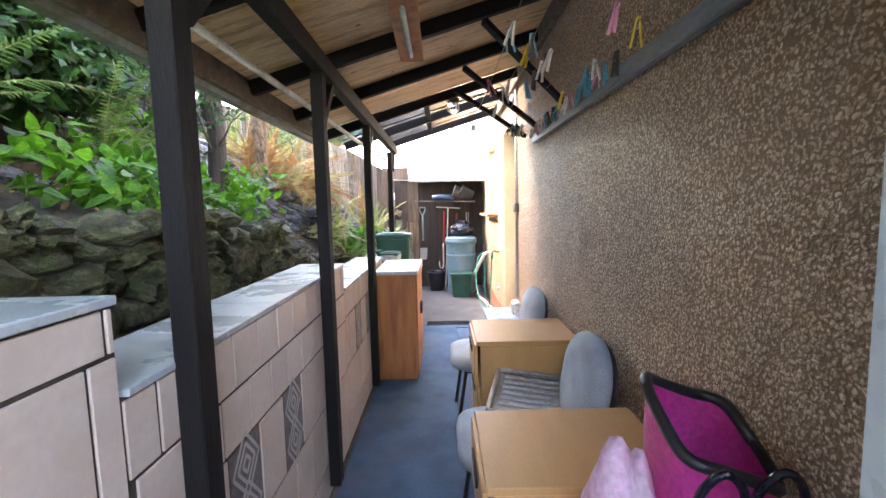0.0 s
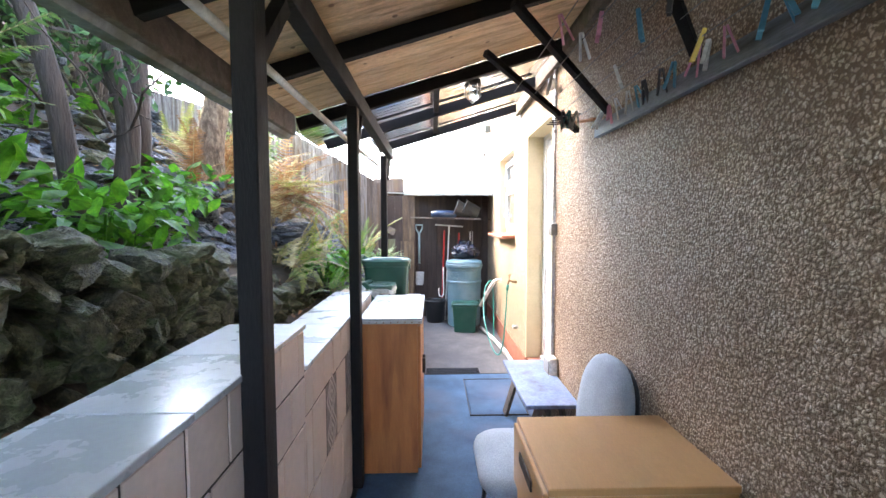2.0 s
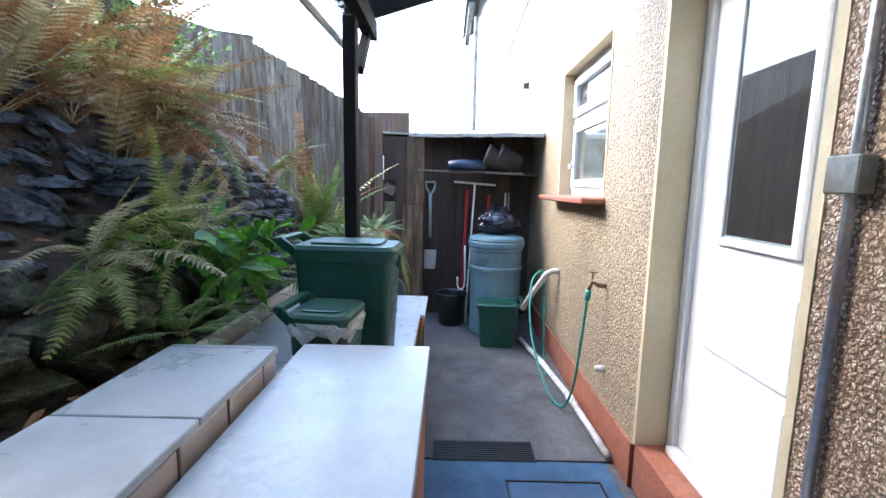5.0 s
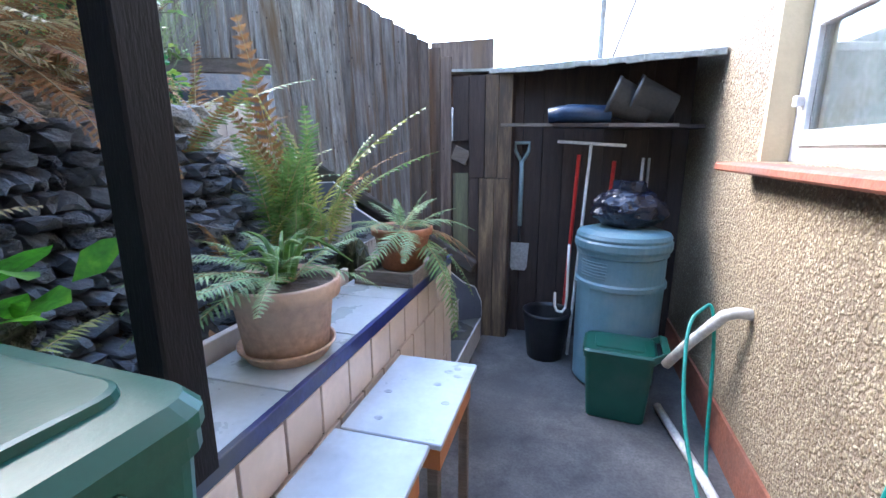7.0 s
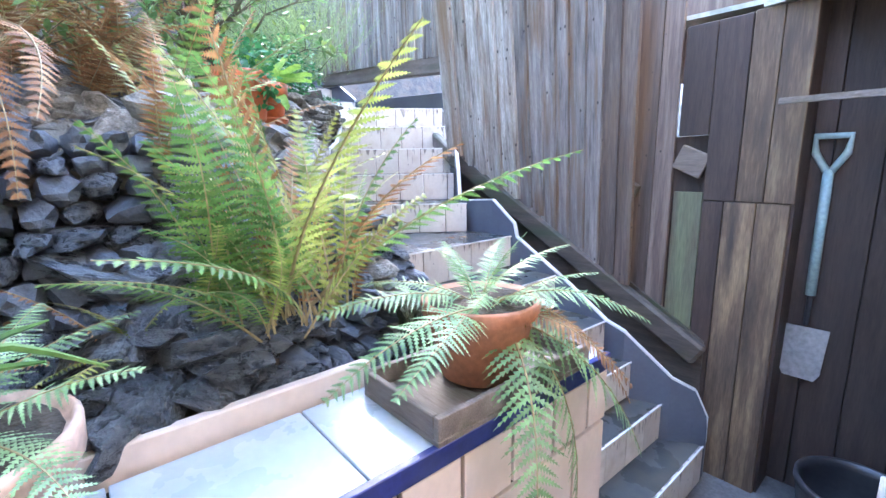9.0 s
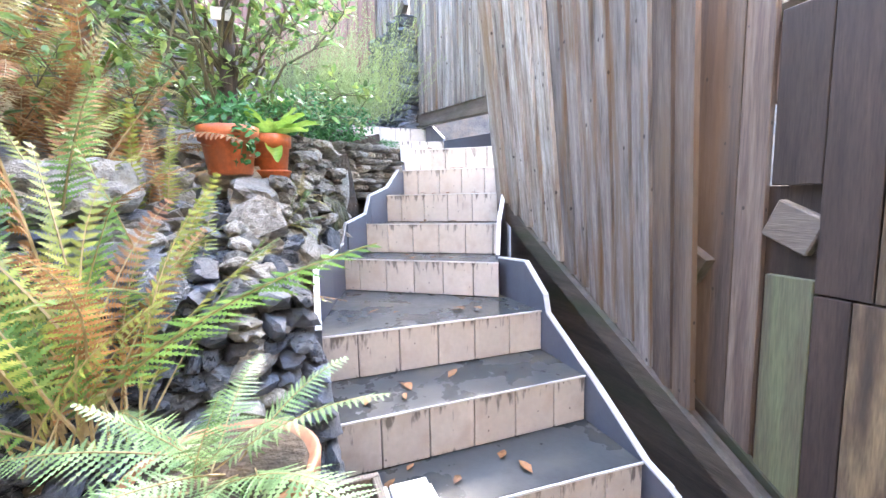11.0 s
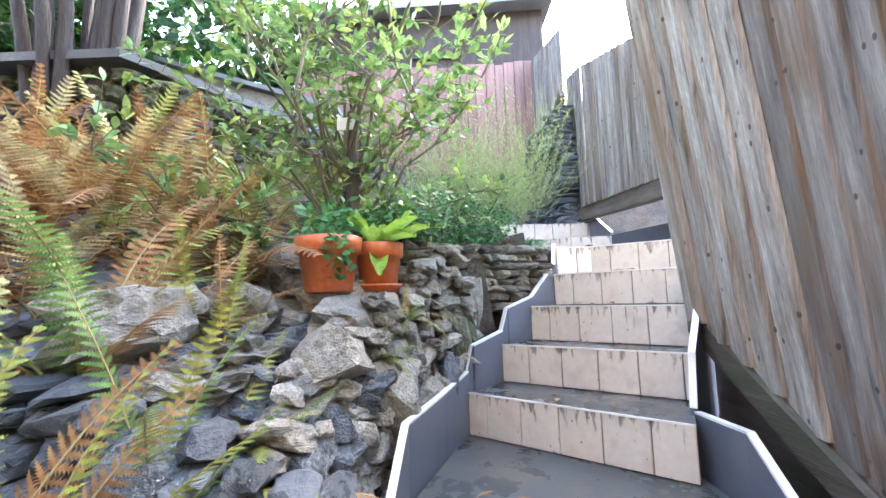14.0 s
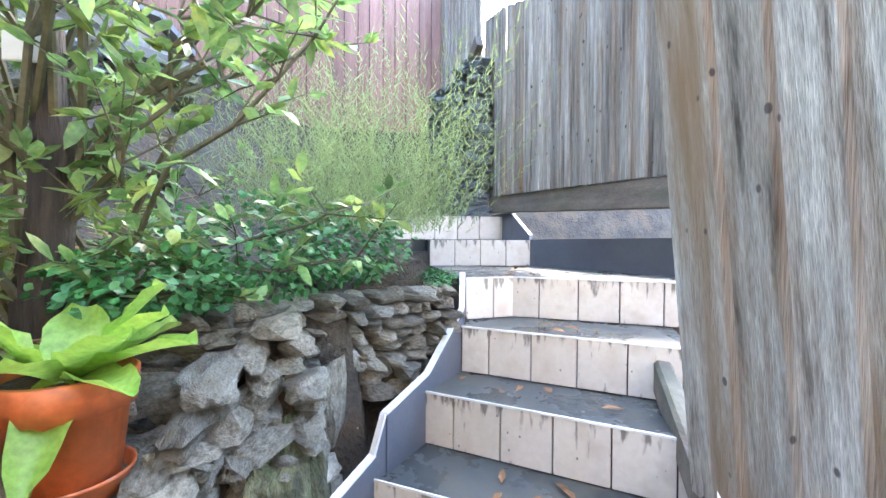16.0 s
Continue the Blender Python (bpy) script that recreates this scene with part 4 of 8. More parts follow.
def build_leanto():
    root = empty("lean_to", (-0.55, 3.0, FLOOR), "open lean-to shelter of black painted timber over the passage", "shelter")
    inv = root.matrix_basis.inverted()

    def P(name, bm, mat, label="", smooth=False):
        o = part(name, bm, mat, root, label, smooth)
        o.matrix_parent_inverse = inv
        return o
    for i, y in enumerate(POSTS):
        bm = bmesh.new()
        foot = (0.12 if i else 0.045, 0.10, 0.06, 0.90)[i]
        px = -0.625 if i == 3 else -0.599
        bbox(bm, (px, y, foot), (px + 0.055, y + 0.075, roof_z(-0.60) - 0.13), 0.004)
        P("post", bm, M_BLACKWOOD)
        bm = bmesh.new()
        beam(bm, (-0.575, y + 0.09, 1.93), (-0.575, y + 0.28, 2.13), 0.04, 0.04)
        P("brace", bm, M_BLACKWOOD)
    bm = bmesh.new()
    beam(bm, (-0.566, -0.3, roof_z(-0.566) - 0.085), (-0.566, 5.5, roof_z(-0.566) - 0.085), 0.06, 0.09, 0.003)
    P("beam", bm, M_BLACKWOOD)
    for y in RAFT:
        bm = bmesh.new()
        xe = -1.0 if y < 4.8 else -0.68
        beam(bm, (xe, y, roof_z(xe)), (0.712, y, roof_z(0.712) + 0.0), 0.045, 0.075, 0.003)
        P("rafter", bm, M_BLACKWOOD)
    for y0, y1 in zip(RAFT[5:], RAFT[6:]):
        bm = bmesh.new()
        beam(bm, (-0.12, y0 + 0.025, roof_z(-0.12) + 0.01), (-0.12, y1 - 0.025, roof_z(-0.12) + 0.01), 0.04, 0.05)
        P("noggin", bm, M_BLACKWOOD)
    bm = bmesh.new()
    beam(bm, (-0.12, 5.48, roof_z(-0.12) + 0.01), (-0.12, 5.56, roof_z(-0.12)), 0.04, 0.05)
    P("noggin", bm, M_BLACKWOOD)
    bm = bmesh.new()
    beam(bm, (0.69, -0.3, roof_z(0.69) - 0.02), (0.69, 5.5, roof_z(0.69) - 0.02), 0.035, 0.11, 0.003)
    P("wall_plate", bm, M_RAIL)
    bm = bmesh.new()
    x0 = -1.02
    for k, (a, b) in enumerate(((-0.3, 1.7), (1.705, 3.95))):
        bbox(bm, (x0 - 0.03, a, roof_z(x0) - 0.055), (x0, b, roof_z(x0) + 0.07), 0.003)
    P("fascia", bm, M_RAIL)
    # pine boards over the near bays, running down the slope
    d = Vector((1, 0, 0.30)).normalized()
    y = -0.3
    while y < 3.90:
        w = R.uniform(0.085, 0.10) * 2.2
        w = min(w, 3.90 - y)
        bm = bmesh.new()
        a, b = Vector((-1.0, y + w / 2, roof_z(-1.0) + 0.052)), Vector((0.70, y + w / 2, roof_z(0.70) + 0.052))
        beam(bm, a, b, w - 0.003, 0.018)
        P("roof_board", bm, M_PLY)
        y += w
    # corrugated sheets: clear over the far bays, opaque over the boards
    for nm, ya, yb, mat, lift in (("roof_sheet", -0.35, 4.0, M_SHEET, 0.085), ("clear_roof_sheet", 3.93, 5.62, M_POLY, 0.062)):
        bm = bmesh.new()
        n = int((yb - ya) / 0.0125)
        rows = []
        for i in range(n + 1):
            yy = ya + (yb - ya) * i / n
            dz = 0.009 * math.sin(2 * math.pi * yy / 0.075)
            rows.append([bm.verts.new((x, yy, roof_z(x) + lift + dz)) for x in (-1.12 if yy < 4.86 else -0.72, -0.3, 0.71)])
        for a, b in zip(rows, rows[1:]):
            for k in range(2):
                bm.faces.new((a[k], a[k + 1], b[k + 1], b[k]))
        o = P(nm, bm, mat, "clear corrugated roof sheet" if mat is M_POLY else "", True)
        o.visible_shadow = mat is not M_POLY
    # gutter along the eave, ending past the last rafter
    bm = bmesh.new()
    gx, gz = -1.10, roof_z(-1.06) - 0.02
    prof = [(-0.06, 0.05), (-0.055, 0.0), (-0.03, -0.035), (0.02, -0.035), (0.045, 0.0), (0.045, 0.05), (0.04, 0.05), (0.04, 0.0), (0.018, -0.03), (-0.028, -0.03), (-0.05, 0.0), (-0.055, 0.05)]
    ra = [bm.verts.new((gx + a, -0.4, gz + b)) for a, b in prof]
    rb = [bm.verts.new((gx + a, 4.0, gz + b)) for a, b in prof]
    for k in range(len(prof)):
        bm.faces.new((ra[k], ra[(k + 1) % len(prof)], rb[(k + 1) % len(prof)], rb[k]))
    P("gutter", bm, M_GUTG)
    bm = bmesh.new()
    ra = [bm.verts.new((gx + a * 1.05, 4.02, gz + 0.25 + b * 1.1)) for a, b in prof]
    rb = [bm.verts.new((gx + a * 1.05, 5.10, gz + 0.30 + b * 1.1)) for a, b in prof]
    for k in range(len(prof)):
        bm.faces.new((ra[k], ra[(k + 1) % len(prof)], rb[(k + 1) % len(prof)], rb[k]))
    P("gutter_end", bm, M_RUST, "rusty gutter end")
    # grey overflow pipe under the roof
    pp = empty("overflow_pipe", (-0.75, 0.8, 2.1), "long grey plastic pipe slung under the roof edge", "pipe")
    bm = bmesh.new()
    tube(bm, [(-0.09, -0.6, 0.02), (-0.02, 2.0, 0.0), (0.03, 3.6, -0.02), (0.09, 4.5, -0.04)], 0.016, 10)
    part("pipe", bm, M_WHITEPIPE, pp, smooth=True)
    # roof edge flashing against the wall
    bm = bmesh.new()
    beam(bm, (0.70, 4.0, roof_z(0.70) + 0.09), (0.70, 5.5, roof_z(0.70) + 0.09), 0.05, 0.012)
    P("flashing", bm, M_STEEL)


# ---- steps ----
LV = {-2: 0.21, -1: 0.37, 0: 0.54, 1: 0.70, 2: 0.86, 3: 1.02, 4: 1.18, 5: 1.34, 6: 1.50, 7: 1.66, 8: 1.82}
RL = {-2: ((-0.61, 6.88), (-0.61, 7.70)), -1: ((-0.78, 6.80), (-0.76, 7.62)), 0: ((-0.90, 6.74), (-0.88, 7.57)), 1: ((-1.02, 6.69), (-1.0, 7.55)), 2: ((-1.245, 6.69), (-1.27, 7.55)),
      3: ((-1.555, 6.69), (-1.557, 7.555)), 4: ((-2.325, 6.875), (-1.84, 7.515)), 5: ((-2.545, 7.03), (-2.11, 7.665)), 6: ((-2.73, 7.19), (-2.27, 7.78)),
      7: ((-2.91, 7.355), (-2.48, 7.93)), 8: ((-3.04, 7.39), (-2.755, 8.13))}


def build_steps():
    root = empty("garden_steps", (-1.8, 7.2, FLOOR), "curving flight of garden steps with grey treads and cream tiled risers", "steps", kind="structure")
    inv = root.matrix_basis.inverted()

    def P(name, bm, mat, label=""):
        o = part(name, bm, mat, root, label)
        o.matrix_parent_inverse = inv
        return o
    ks = sorted(RL)
    for k in ks:
        Lk, Rk = RL[k]
        if k < 8:
            Ln, Rn = RL[k + 1]
            ex = lambda a, b, t: (a[0] + (b[0] - a[0]) * t, a[1] + (b[1] - a[1]) * t)
            Lx, Rx = (Ln[0] - 0.12, Ln[1] + 0.02), (Rn[0] - 0.12, Rn[1] + 0.02)
            poly = [Lk, Rk, Rx, Lx]
            if k == 3:
                poly = [Lk, Rk, (-1.93, 7.54), Rx, Lx, (-2.3, 6.86), (-1.65, 6.69)]
        else:
            poly = [Lk, (-3.08, 7.60), Rk, (-2.95, 8.36), (-3.9, 8.05), (-4.1, 7.40)]
        bm = bmesh.new()
        prism(bm, poly, -0.05 if k < 4 else 0.9, LV[k] - 0.012)
        P("step_body", bm, M_GROUT)
        bm = bmesh.new()
        prism(bm, poly, LV[k] - 0.011, LV[k])
        P("tread", bm, M_TREAD)
        segs = [(Vector(Lk), Vector(Rk))]
        if k == 8:
            segs = [(Vector(Lk), Vector((-3.08, 7.60))), (Vector((-3.08, 7.60)), Vector(Rk))]
        low = LV[k] - (0.16 if k > -2 else 0.165)
        for a, b in segs:
            riser_tiles(P, a, b, low, LV[k] - 0.001)
        bm = bmesh.new()
        for a, b in segs:
            n = (b - a).orthogonal().normalized()
            if n.x < 0:
                n = -n
            beam(bm, (*(a + n * 0.013), LV[k] + 0.002), (*(b + n * 0.013), LV[k] + 0.002), 0.006, 0.006)
        P("nosing", bm, M_TRIM)
    # two small steps above the landing
    for k, (a, b, z0, z1) in enumerate((((-3.86, 7.38), (-3.79, 7.97), 1.82, 1.97), ((-4.02, 7.15), (-4.12, 7.90), 1.97, 2.12))):
        a, b = Vector(a), Vector(b)
        bm = bmesh.new()
        prism(bm, [tuple(a), tuple(b), (b.x - 0.9, b.y + 0.05), (a.x - 0.9, a.y)], 1.2, z1 - 0.002)
        P("step_body", bm, M_TREAD)
        riser_tiles(P, a, b, z0, z1)
    # upstands in slate-grey tile with white edging
    def upstand(pts, thick=0.02, trim=True):
        """pts: (x, y, foot, top) along the side of the steps."""
        for (x0, y0, f0, t0), (x1, y1, f1, t1) in zip(pts, pts[1:]):
            n = Vector((-(y1 - y0), x1 - x0, 0)).normalized()
            bm = bmesh.new()
            slab_on(bm, [(x0, y0, f0), (x1, y1, f1), (x1, y1, t1), (x0, y0, t0)], n, thick)
            P("upstand", bm, M_STRING)
            if trim:
                bm = bmesh.new()
                o = n * thick / 2
                beam(bm, Vector((x0, y0, t0 + 0.002)) + o, Vector((x1, y1, t1 + 0.002)) + o, thick + 0.001, 0.007)
                P("edge_trim", bm, M_TRIM)
    upstand([(-1.93, 7.555, 0.9, 1.19), (-1.68, 7.555, 0.9, 1.205), (-1.53, 7.555, 0.8, 1.09), (-1.51, 7.555, 0.7, 1.02), (-1.20, 7.555, 0.55, 0.84), (-0.99, 7.557, 0.4, 0.70),
             (-0.90, 7.56, 0.3, 0.67), (-0.72, 7.63, 0.1, 0.50), (-0.64, 7.69, 0.05, 0.45), (-0.60, 7.73, 0.05, 0.33), (-0.60, 7.74, 0.04, 0.21)])
    upstand([(-2.30, 7.80, 1.1, 1.62), (-2.12, 7.68, 1.0, 1.52), (-1.99, 7.58, 0.9, 1.36), (-1.945, 7.55, 0.9, 1.20)])
    L = [(-1.50, 6.675, 0.6, 1.06), (-1.75, 6.69, 0.9, 1.22), (-2.05, 6.77, 0.9, 1.23), (-2.335, 6.86, 0.9, 1.26), (-2.345, 6.885, 0.9, 1.36), (-2.55, 7.02, 1.0, 1.40), (-2.57, 7.05, 1.1, 1.50),
         (-2.74, 7.19, 1.1, 1.55), (-2.93, 7.345, 1.3, 1.72), (-3.05, 7.375, 1.4, 1.84)]
    upstand([(x, y, f, t) for x, y, f, t in L][::-1])
    # landing back wall
    upstand([(-2.80, 8.40, 1.7, 1.985), (-3.74, 7.985, 1.7, 1.975), (-3.80, 7.97, 1.7, 1.975)], trim=False)
    upstand([(-3.80, 7.975, 1.9, 2.0), (-4.0, 7.93, 1.9, 2.14), (-4.45, 7.86, 1.9, 2.14)])
    return root


def riser_tiles(P, a, b, z0, z1):
    d = b - a
    ln = d.length
    d.normalize()
    n = d.orthogonal()
    if n.x < 0:
        n = -n
    s = -R.uniform(0.0, 0.07)
    w = 0.148
    ang = math.atan2(d.y, d.x)
    while s < ln:
        s0, s1 = max(s, 0), min(s + w, ln)
        if s1 - s0 > 0.012:
            bm = bmesh.new()
            m = Matrix.Translation((a.x + d.x * s0, a.y + d.y * s0, z0)) @ Matrix.Rotation(ang, 4, "Z")
            yy = -0.013 if (Matrix.Rotation(ang, 4, "Z") @ Vector((0, -1, 0))).dot(Vector((n.x, n.y, 0))) > 0 else 0.013
            bbox(bm, (0.002, min(0, yy), 0.003), (s1 - s0 - 0.002, max(0, yy), z1 - z0), 0.0015, m)
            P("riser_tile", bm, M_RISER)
        s += w


# ---- fences ----
def board(root_inv, root, name, mat, p, w, z0, z1a, z1b, ang, lean=0.0, t=0.018, turn=9):
    """An upright board: foot at p, turned by ang in plan, its top cut from z1a to z1b, leaning by lean metres a metre."""
    bm = bmesh.new()
    c = [(0, z0), (w, z0), (w, z1b), (0, z1a)]
    m = Matrix.Rotation(radians(ang), 4, "Z") @ Matrix.Rotation(radians(turn), 4, "Z")
    a = [bm.verts.new(m @ Vector((x, -t / 2, z))) for x, z in c]
    b = [bm.verts.new(m @ Vector((x, t / 2, z))) for x, z in c]
    for f in (a, b[::-1]):
        bm.faces.new(f)
    for k in range(4):
        bm.faces.new((a[k], b[k], b[(k + 1) % 4], a[(k + 1) % 4]))
    bmesh.ops.recalc_face_normals(bm, faces=bm.faces[:])
    for v in bm.verts:
        v.co += Vector((p[0], p[1], 0))
        v.co.y += lean * (v.co.z - p[2])
    o = part(name, bm, mat, root)
    o.matrix_parent_inverse = root_inv
    return o


def build_fences():
    # leaning section beside the steps
    root = empty("fence_near", (-1.5, 7.7, 0.0), "tall leaning fence of overlapping weathered boards beside the steps", "fence")
    inv = root.matrix_basis.inverted()
    x = -1.0
    while x > -2.14:
        u = (x + 1.0) / -1.15
        w = R.uniform(0.07, 0.088) if u < 0.5 else R.uniform(0.09, 0.12)
        foot = 0.82 + 0.585 * (-1.0 - x)
        top = 2.16 + 0.60 * (-1.05 - x)
        mat = M_FENCE if u < 0.12 else M_MIDF if u < 0.52 else M_GREYF
        yb = 7.70 - 0.02 * u
        board(inv, root, "fence_board", mat, (x - w, yb, 1.5), w + 0.03, foot + R.uniform(0, 0.03), top + 0.045 + R.uniform(-0.012, 0.012), top + R.uniform(-0.01, 0.005), 0, -0.105 * min(1, u + 0.4), turn=-8)
        x -= w
    for z0, z1 in ((1.25, 1.9),):
        bm = bmesh.new()
        beam(bm, (-1.0, 7.765, z0), (-2.1, 7.75, z1), 0.04, 0.09)
        o = part("rail", bm, M_RAIL, root)
        o.matrix_parent_inverse = inv
    bm = bmesh.new()
    beam(bm, (-0.66, 7.74, 0.585), (-2.16, 7.695, 1.45), 0.05, 0.10, 0.012)
    o = part("raking_timber", bm, M_RAKE, root, "heavy raking timber under the fence boards")
    o.matrix_parent_inverse = inv
    bm = bmesh.new()
    beam(bm, (-2.16, 7.695, 1.45), (-2.55, 7.88, 1.58), 0.05, 0.10, 0.01)
    o = part("raking_timber", bm, M_RAIL, root)
    o.matrix_parent_inverse = inv
    bm = bmesh.new()
    slab_on(bm, [(-0.66, 7.775, 0.1), (-2.2, 7.775, 0.1), (-2.2, 7.775, 1.56), (-0.66, 7.775, 0.64)], (0, 1, 0), 0.02)
    o = part("kick_board", bm, M_RAKE, root)
    o.matrix_parent_inverse = inv
    # middle section past the landing
    root = empty("fence_middle", (-3.5, 7.9, 1.8), "silver-grey board fence standing above the landing", "fence")
    inv = root.matrix_basis.inverted()
    x = -2.30
    while x > -4.36:
        w = R.uniform(0.075, 0.10)
        u = (x + 2.3) / -2.06
        y = 8.22 - 0.36 * min(1, u / 0.8)
        top = 2.95 + 0.55 * u
        board(inv, root, "fence_board", M_GREYF, (x - w, y, 2), w + 0.022, 2.20 + 0.06 * u, top + 0.03, top - 0.02, 10 if u < 0.8 else 2, 0, turn=-9)
        x -= w
    bm = bmesh.new()
    beam(bm, (-2.35, 8.24, 2.13), (-4.2, 7.86, 2.21), 0.07, 0.12, 0.006)
    o = part("bottom_rail", bm, M_RAIL, root)
    o.matrix_parent_inverse = inv
    for zz in (2.5, 3.0):
        bm = bmesh.new()
        beam(bm, (-2.35, 8.28, zz), (-4.3, 7.92, zz + 0.15), 0.04, 0.08)
        o = part("rail", bm, M_RAIL, root)
        o.matrix_parent_inverse = inv
    root = empty("fence_far", (-5.0, 7.8, 3.0), "upper board fence at the top of the garden", "fence")
    inv = root.matrix_basis.inverted()
    x = -4.42
    while x > -5.7:
        w = R.uniform(0.09, 0.11)
        u = (x + 4.42) / -1.28
        board(inv, root, "fence_board", M_GREYF, (x - w, 7.83 - 0.1 * u, 3), w + 0.02, 3.18 - 0.1 * u + 0.3 * (1 - u) - 0.25, 4.05 + 0.35 * u, 4.0 + 0.35 * u, 5, 0, turn=-9)
        x -= w
    bm = bmesh.new()
    beam(bm, (-4.35, 7.80, 3.35), (-5.0, 7.74, 3.0), 0.05, 0.09)
    o = part("rail", bm, M_RAIL, root)
    o.matrix_parent_inverse = inv
    # boards at the foot of the steps, with a gap and a block
    root = empty("fence_low", (-0.8, 7.8, 0.0), "dark stained fence boards with a narrow gap beside the steps", "fence")
    inv = root.matrix_basis.inverted()
    for x0, x1, z0, z1, mat in ((-1.17, -0.93, 0.60, 2.12, M_FENCE), (-0.927, -0.85, 0.30, 2.06, M_FENCE), (-0.835, -0.722, 1.50, 1.925, M_DARKW), (-0.72, -0.608, 1.24, 1.925, M_DARKW), (-0.72, -0.645, 0.04, 1.235, M_DARKW), (-0.835, -0.722, 0.04, 1.27, M_MOSSFENCE),
                                   (-0.604, -0.515, 1.24, 1.93, M_WORN), (-0.512, -0.42, 1.24, 1.93, M_WORN), (-0.642, -0.535, 0.04, 1.235, M_WORN), (-0.532, -0.43, 0.04, 1.235, M_WORN)):
        a, b = min(x0, x1), max(x0, x1)
        bm = bmesh.new()
        bbox(bm, (a, 7.785, z0), (b, 7.805, z1), 0.002)
        o = part("fence_board", bm, mat, root)
        o.matrix_parent_inverse = inv
    # Dark boards added behind the fence so no light shows around the block.
    bm = bmesh.new()
    bbox(bm, (-0.90, 7.825, 0.04), (-0.61, 7.84, 1.50), 0.002)
    bbox(bm, (-0.828, 7.825, 1.502), (-0.61, 7.84, 1.92), 0.002)
    o = part("backing_board", bm, M_DARKW, root)
    o.matrix_parent_inverse = inv
    bm = bmesh.new()
    beam(bm, (-0.835, 7.80, 1.42), (-0.725, 7.80, 1.37), 0.03, 0.10, 0.004)
    o = part("block", bm, M_RAIL, root)
    o.matrix_parent_inverse = inv


M_WORN = surface("worn_brown_board", [(0.045, 0.03, 0.022), (0.12, 0.08, 0.05), (0.26, 0.18, 0.10)], 2.6, 0.7, 0.6, 30, stretch=(7, 7, 0.8), vary=0.2, stain=(0.05, 0.035, 0.028), stain_scale=3)
M_MOSSFENCE = surface("green_stained_board", [(0.10, 0.09, 0.06), (0.17, 0.19, 0.10)], 3, 0.7, 0.4, 30, stretch=(8, 8, 0.6))


def build_store():
    root = empty("tool_store", (0.1, 7.9, FLOOR), "dark open-fronted tool store with a felted board roof", "shed")
    inv = root.matrix_basis.inverted()

    def P(name, bm, mat, label=""):
        o = part(name, bm, mat, root, label)
        o.matrix_parent_inverse = inv
        return o
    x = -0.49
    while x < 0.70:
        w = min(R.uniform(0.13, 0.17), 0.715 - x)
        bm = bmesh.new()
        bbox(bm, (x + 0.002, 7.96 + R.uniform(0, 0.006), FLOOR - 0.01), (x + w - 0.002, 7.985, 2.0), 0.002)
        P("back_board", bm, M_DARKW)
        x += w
    # Panel added behind the boards to stop light coming through their gaps.
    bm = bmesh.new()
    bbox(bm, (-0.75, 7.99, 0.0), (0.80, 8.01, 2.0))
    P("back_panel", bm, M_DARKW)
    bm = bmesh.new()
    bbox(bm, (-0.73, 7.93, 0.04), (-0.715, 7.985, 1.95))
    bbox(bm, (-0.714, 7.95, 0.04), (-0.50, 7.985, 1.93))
    # Third board is an added return that stops light leaking onto the floor.
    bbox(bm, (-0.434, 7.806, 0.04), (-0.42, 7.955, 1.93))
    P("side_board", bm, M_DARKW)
    bm = bmesh.new()
    slab_on(bm, [(-0.58, 7.80, 1.945), (0.71, 7.36, 1.915), (0.71, 8.3, 2.06), (-0.58, 8.3, 2.02)], (0, 0, 1), 0.022)
    P("roof", bm, M_FOIL, "mineral felted roof board")
    bm = bmesh.new()
    for i in range(14):
        u0, u1 = i / 14, (i + 1) / 14
        a = Vector((-0.58, 7.795, 1.948)).lerp(Vector((0.71, 7.355, 1.918)), u0)
        b = Vector((-0.58, 7.795, 1.948)).lerp(Vector((0.71, 7.355, 1.918)), u1)
        beam(bm, a + Vector((0, 0, R.uniform(-.003, .004))), b + Vector((0, 0, R.uniform(-.003, .004))), 0.02, R.uniform(0.03, 0.042), 0.003)
    P("felt_edge", bm, M_FOIL)
    bm = bmesh.new()
    slab_on(bm, [(-1.14, 7.90, 1.985), (-0.585, 7.82, 1.955), (-0.585, 8.2, 1.98), (-1.14, 8.2, 2.0)], (0, 0, 1), 0.018)
    P("roof", bm, M_FOIL)
    bm = bmesh.new()
    bbox(bm, (-1.07, 8.03, 1.75), (-0.60, 8.06, 2.21), 0.004)
    P("hatch_board", bm, M_FENCE, "square board standing above the store roof")
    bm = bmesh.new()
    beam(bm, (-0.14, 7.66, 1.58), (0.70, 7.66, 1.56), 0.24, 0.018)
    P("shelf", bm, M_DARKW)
    bm = bmesh.new()
    beam(bm, (-0.48, 7.70, 1.595), (0.55, 7.47, 1.565), 0.022, 0.02)
    P("rail", bm, M_RAIL)


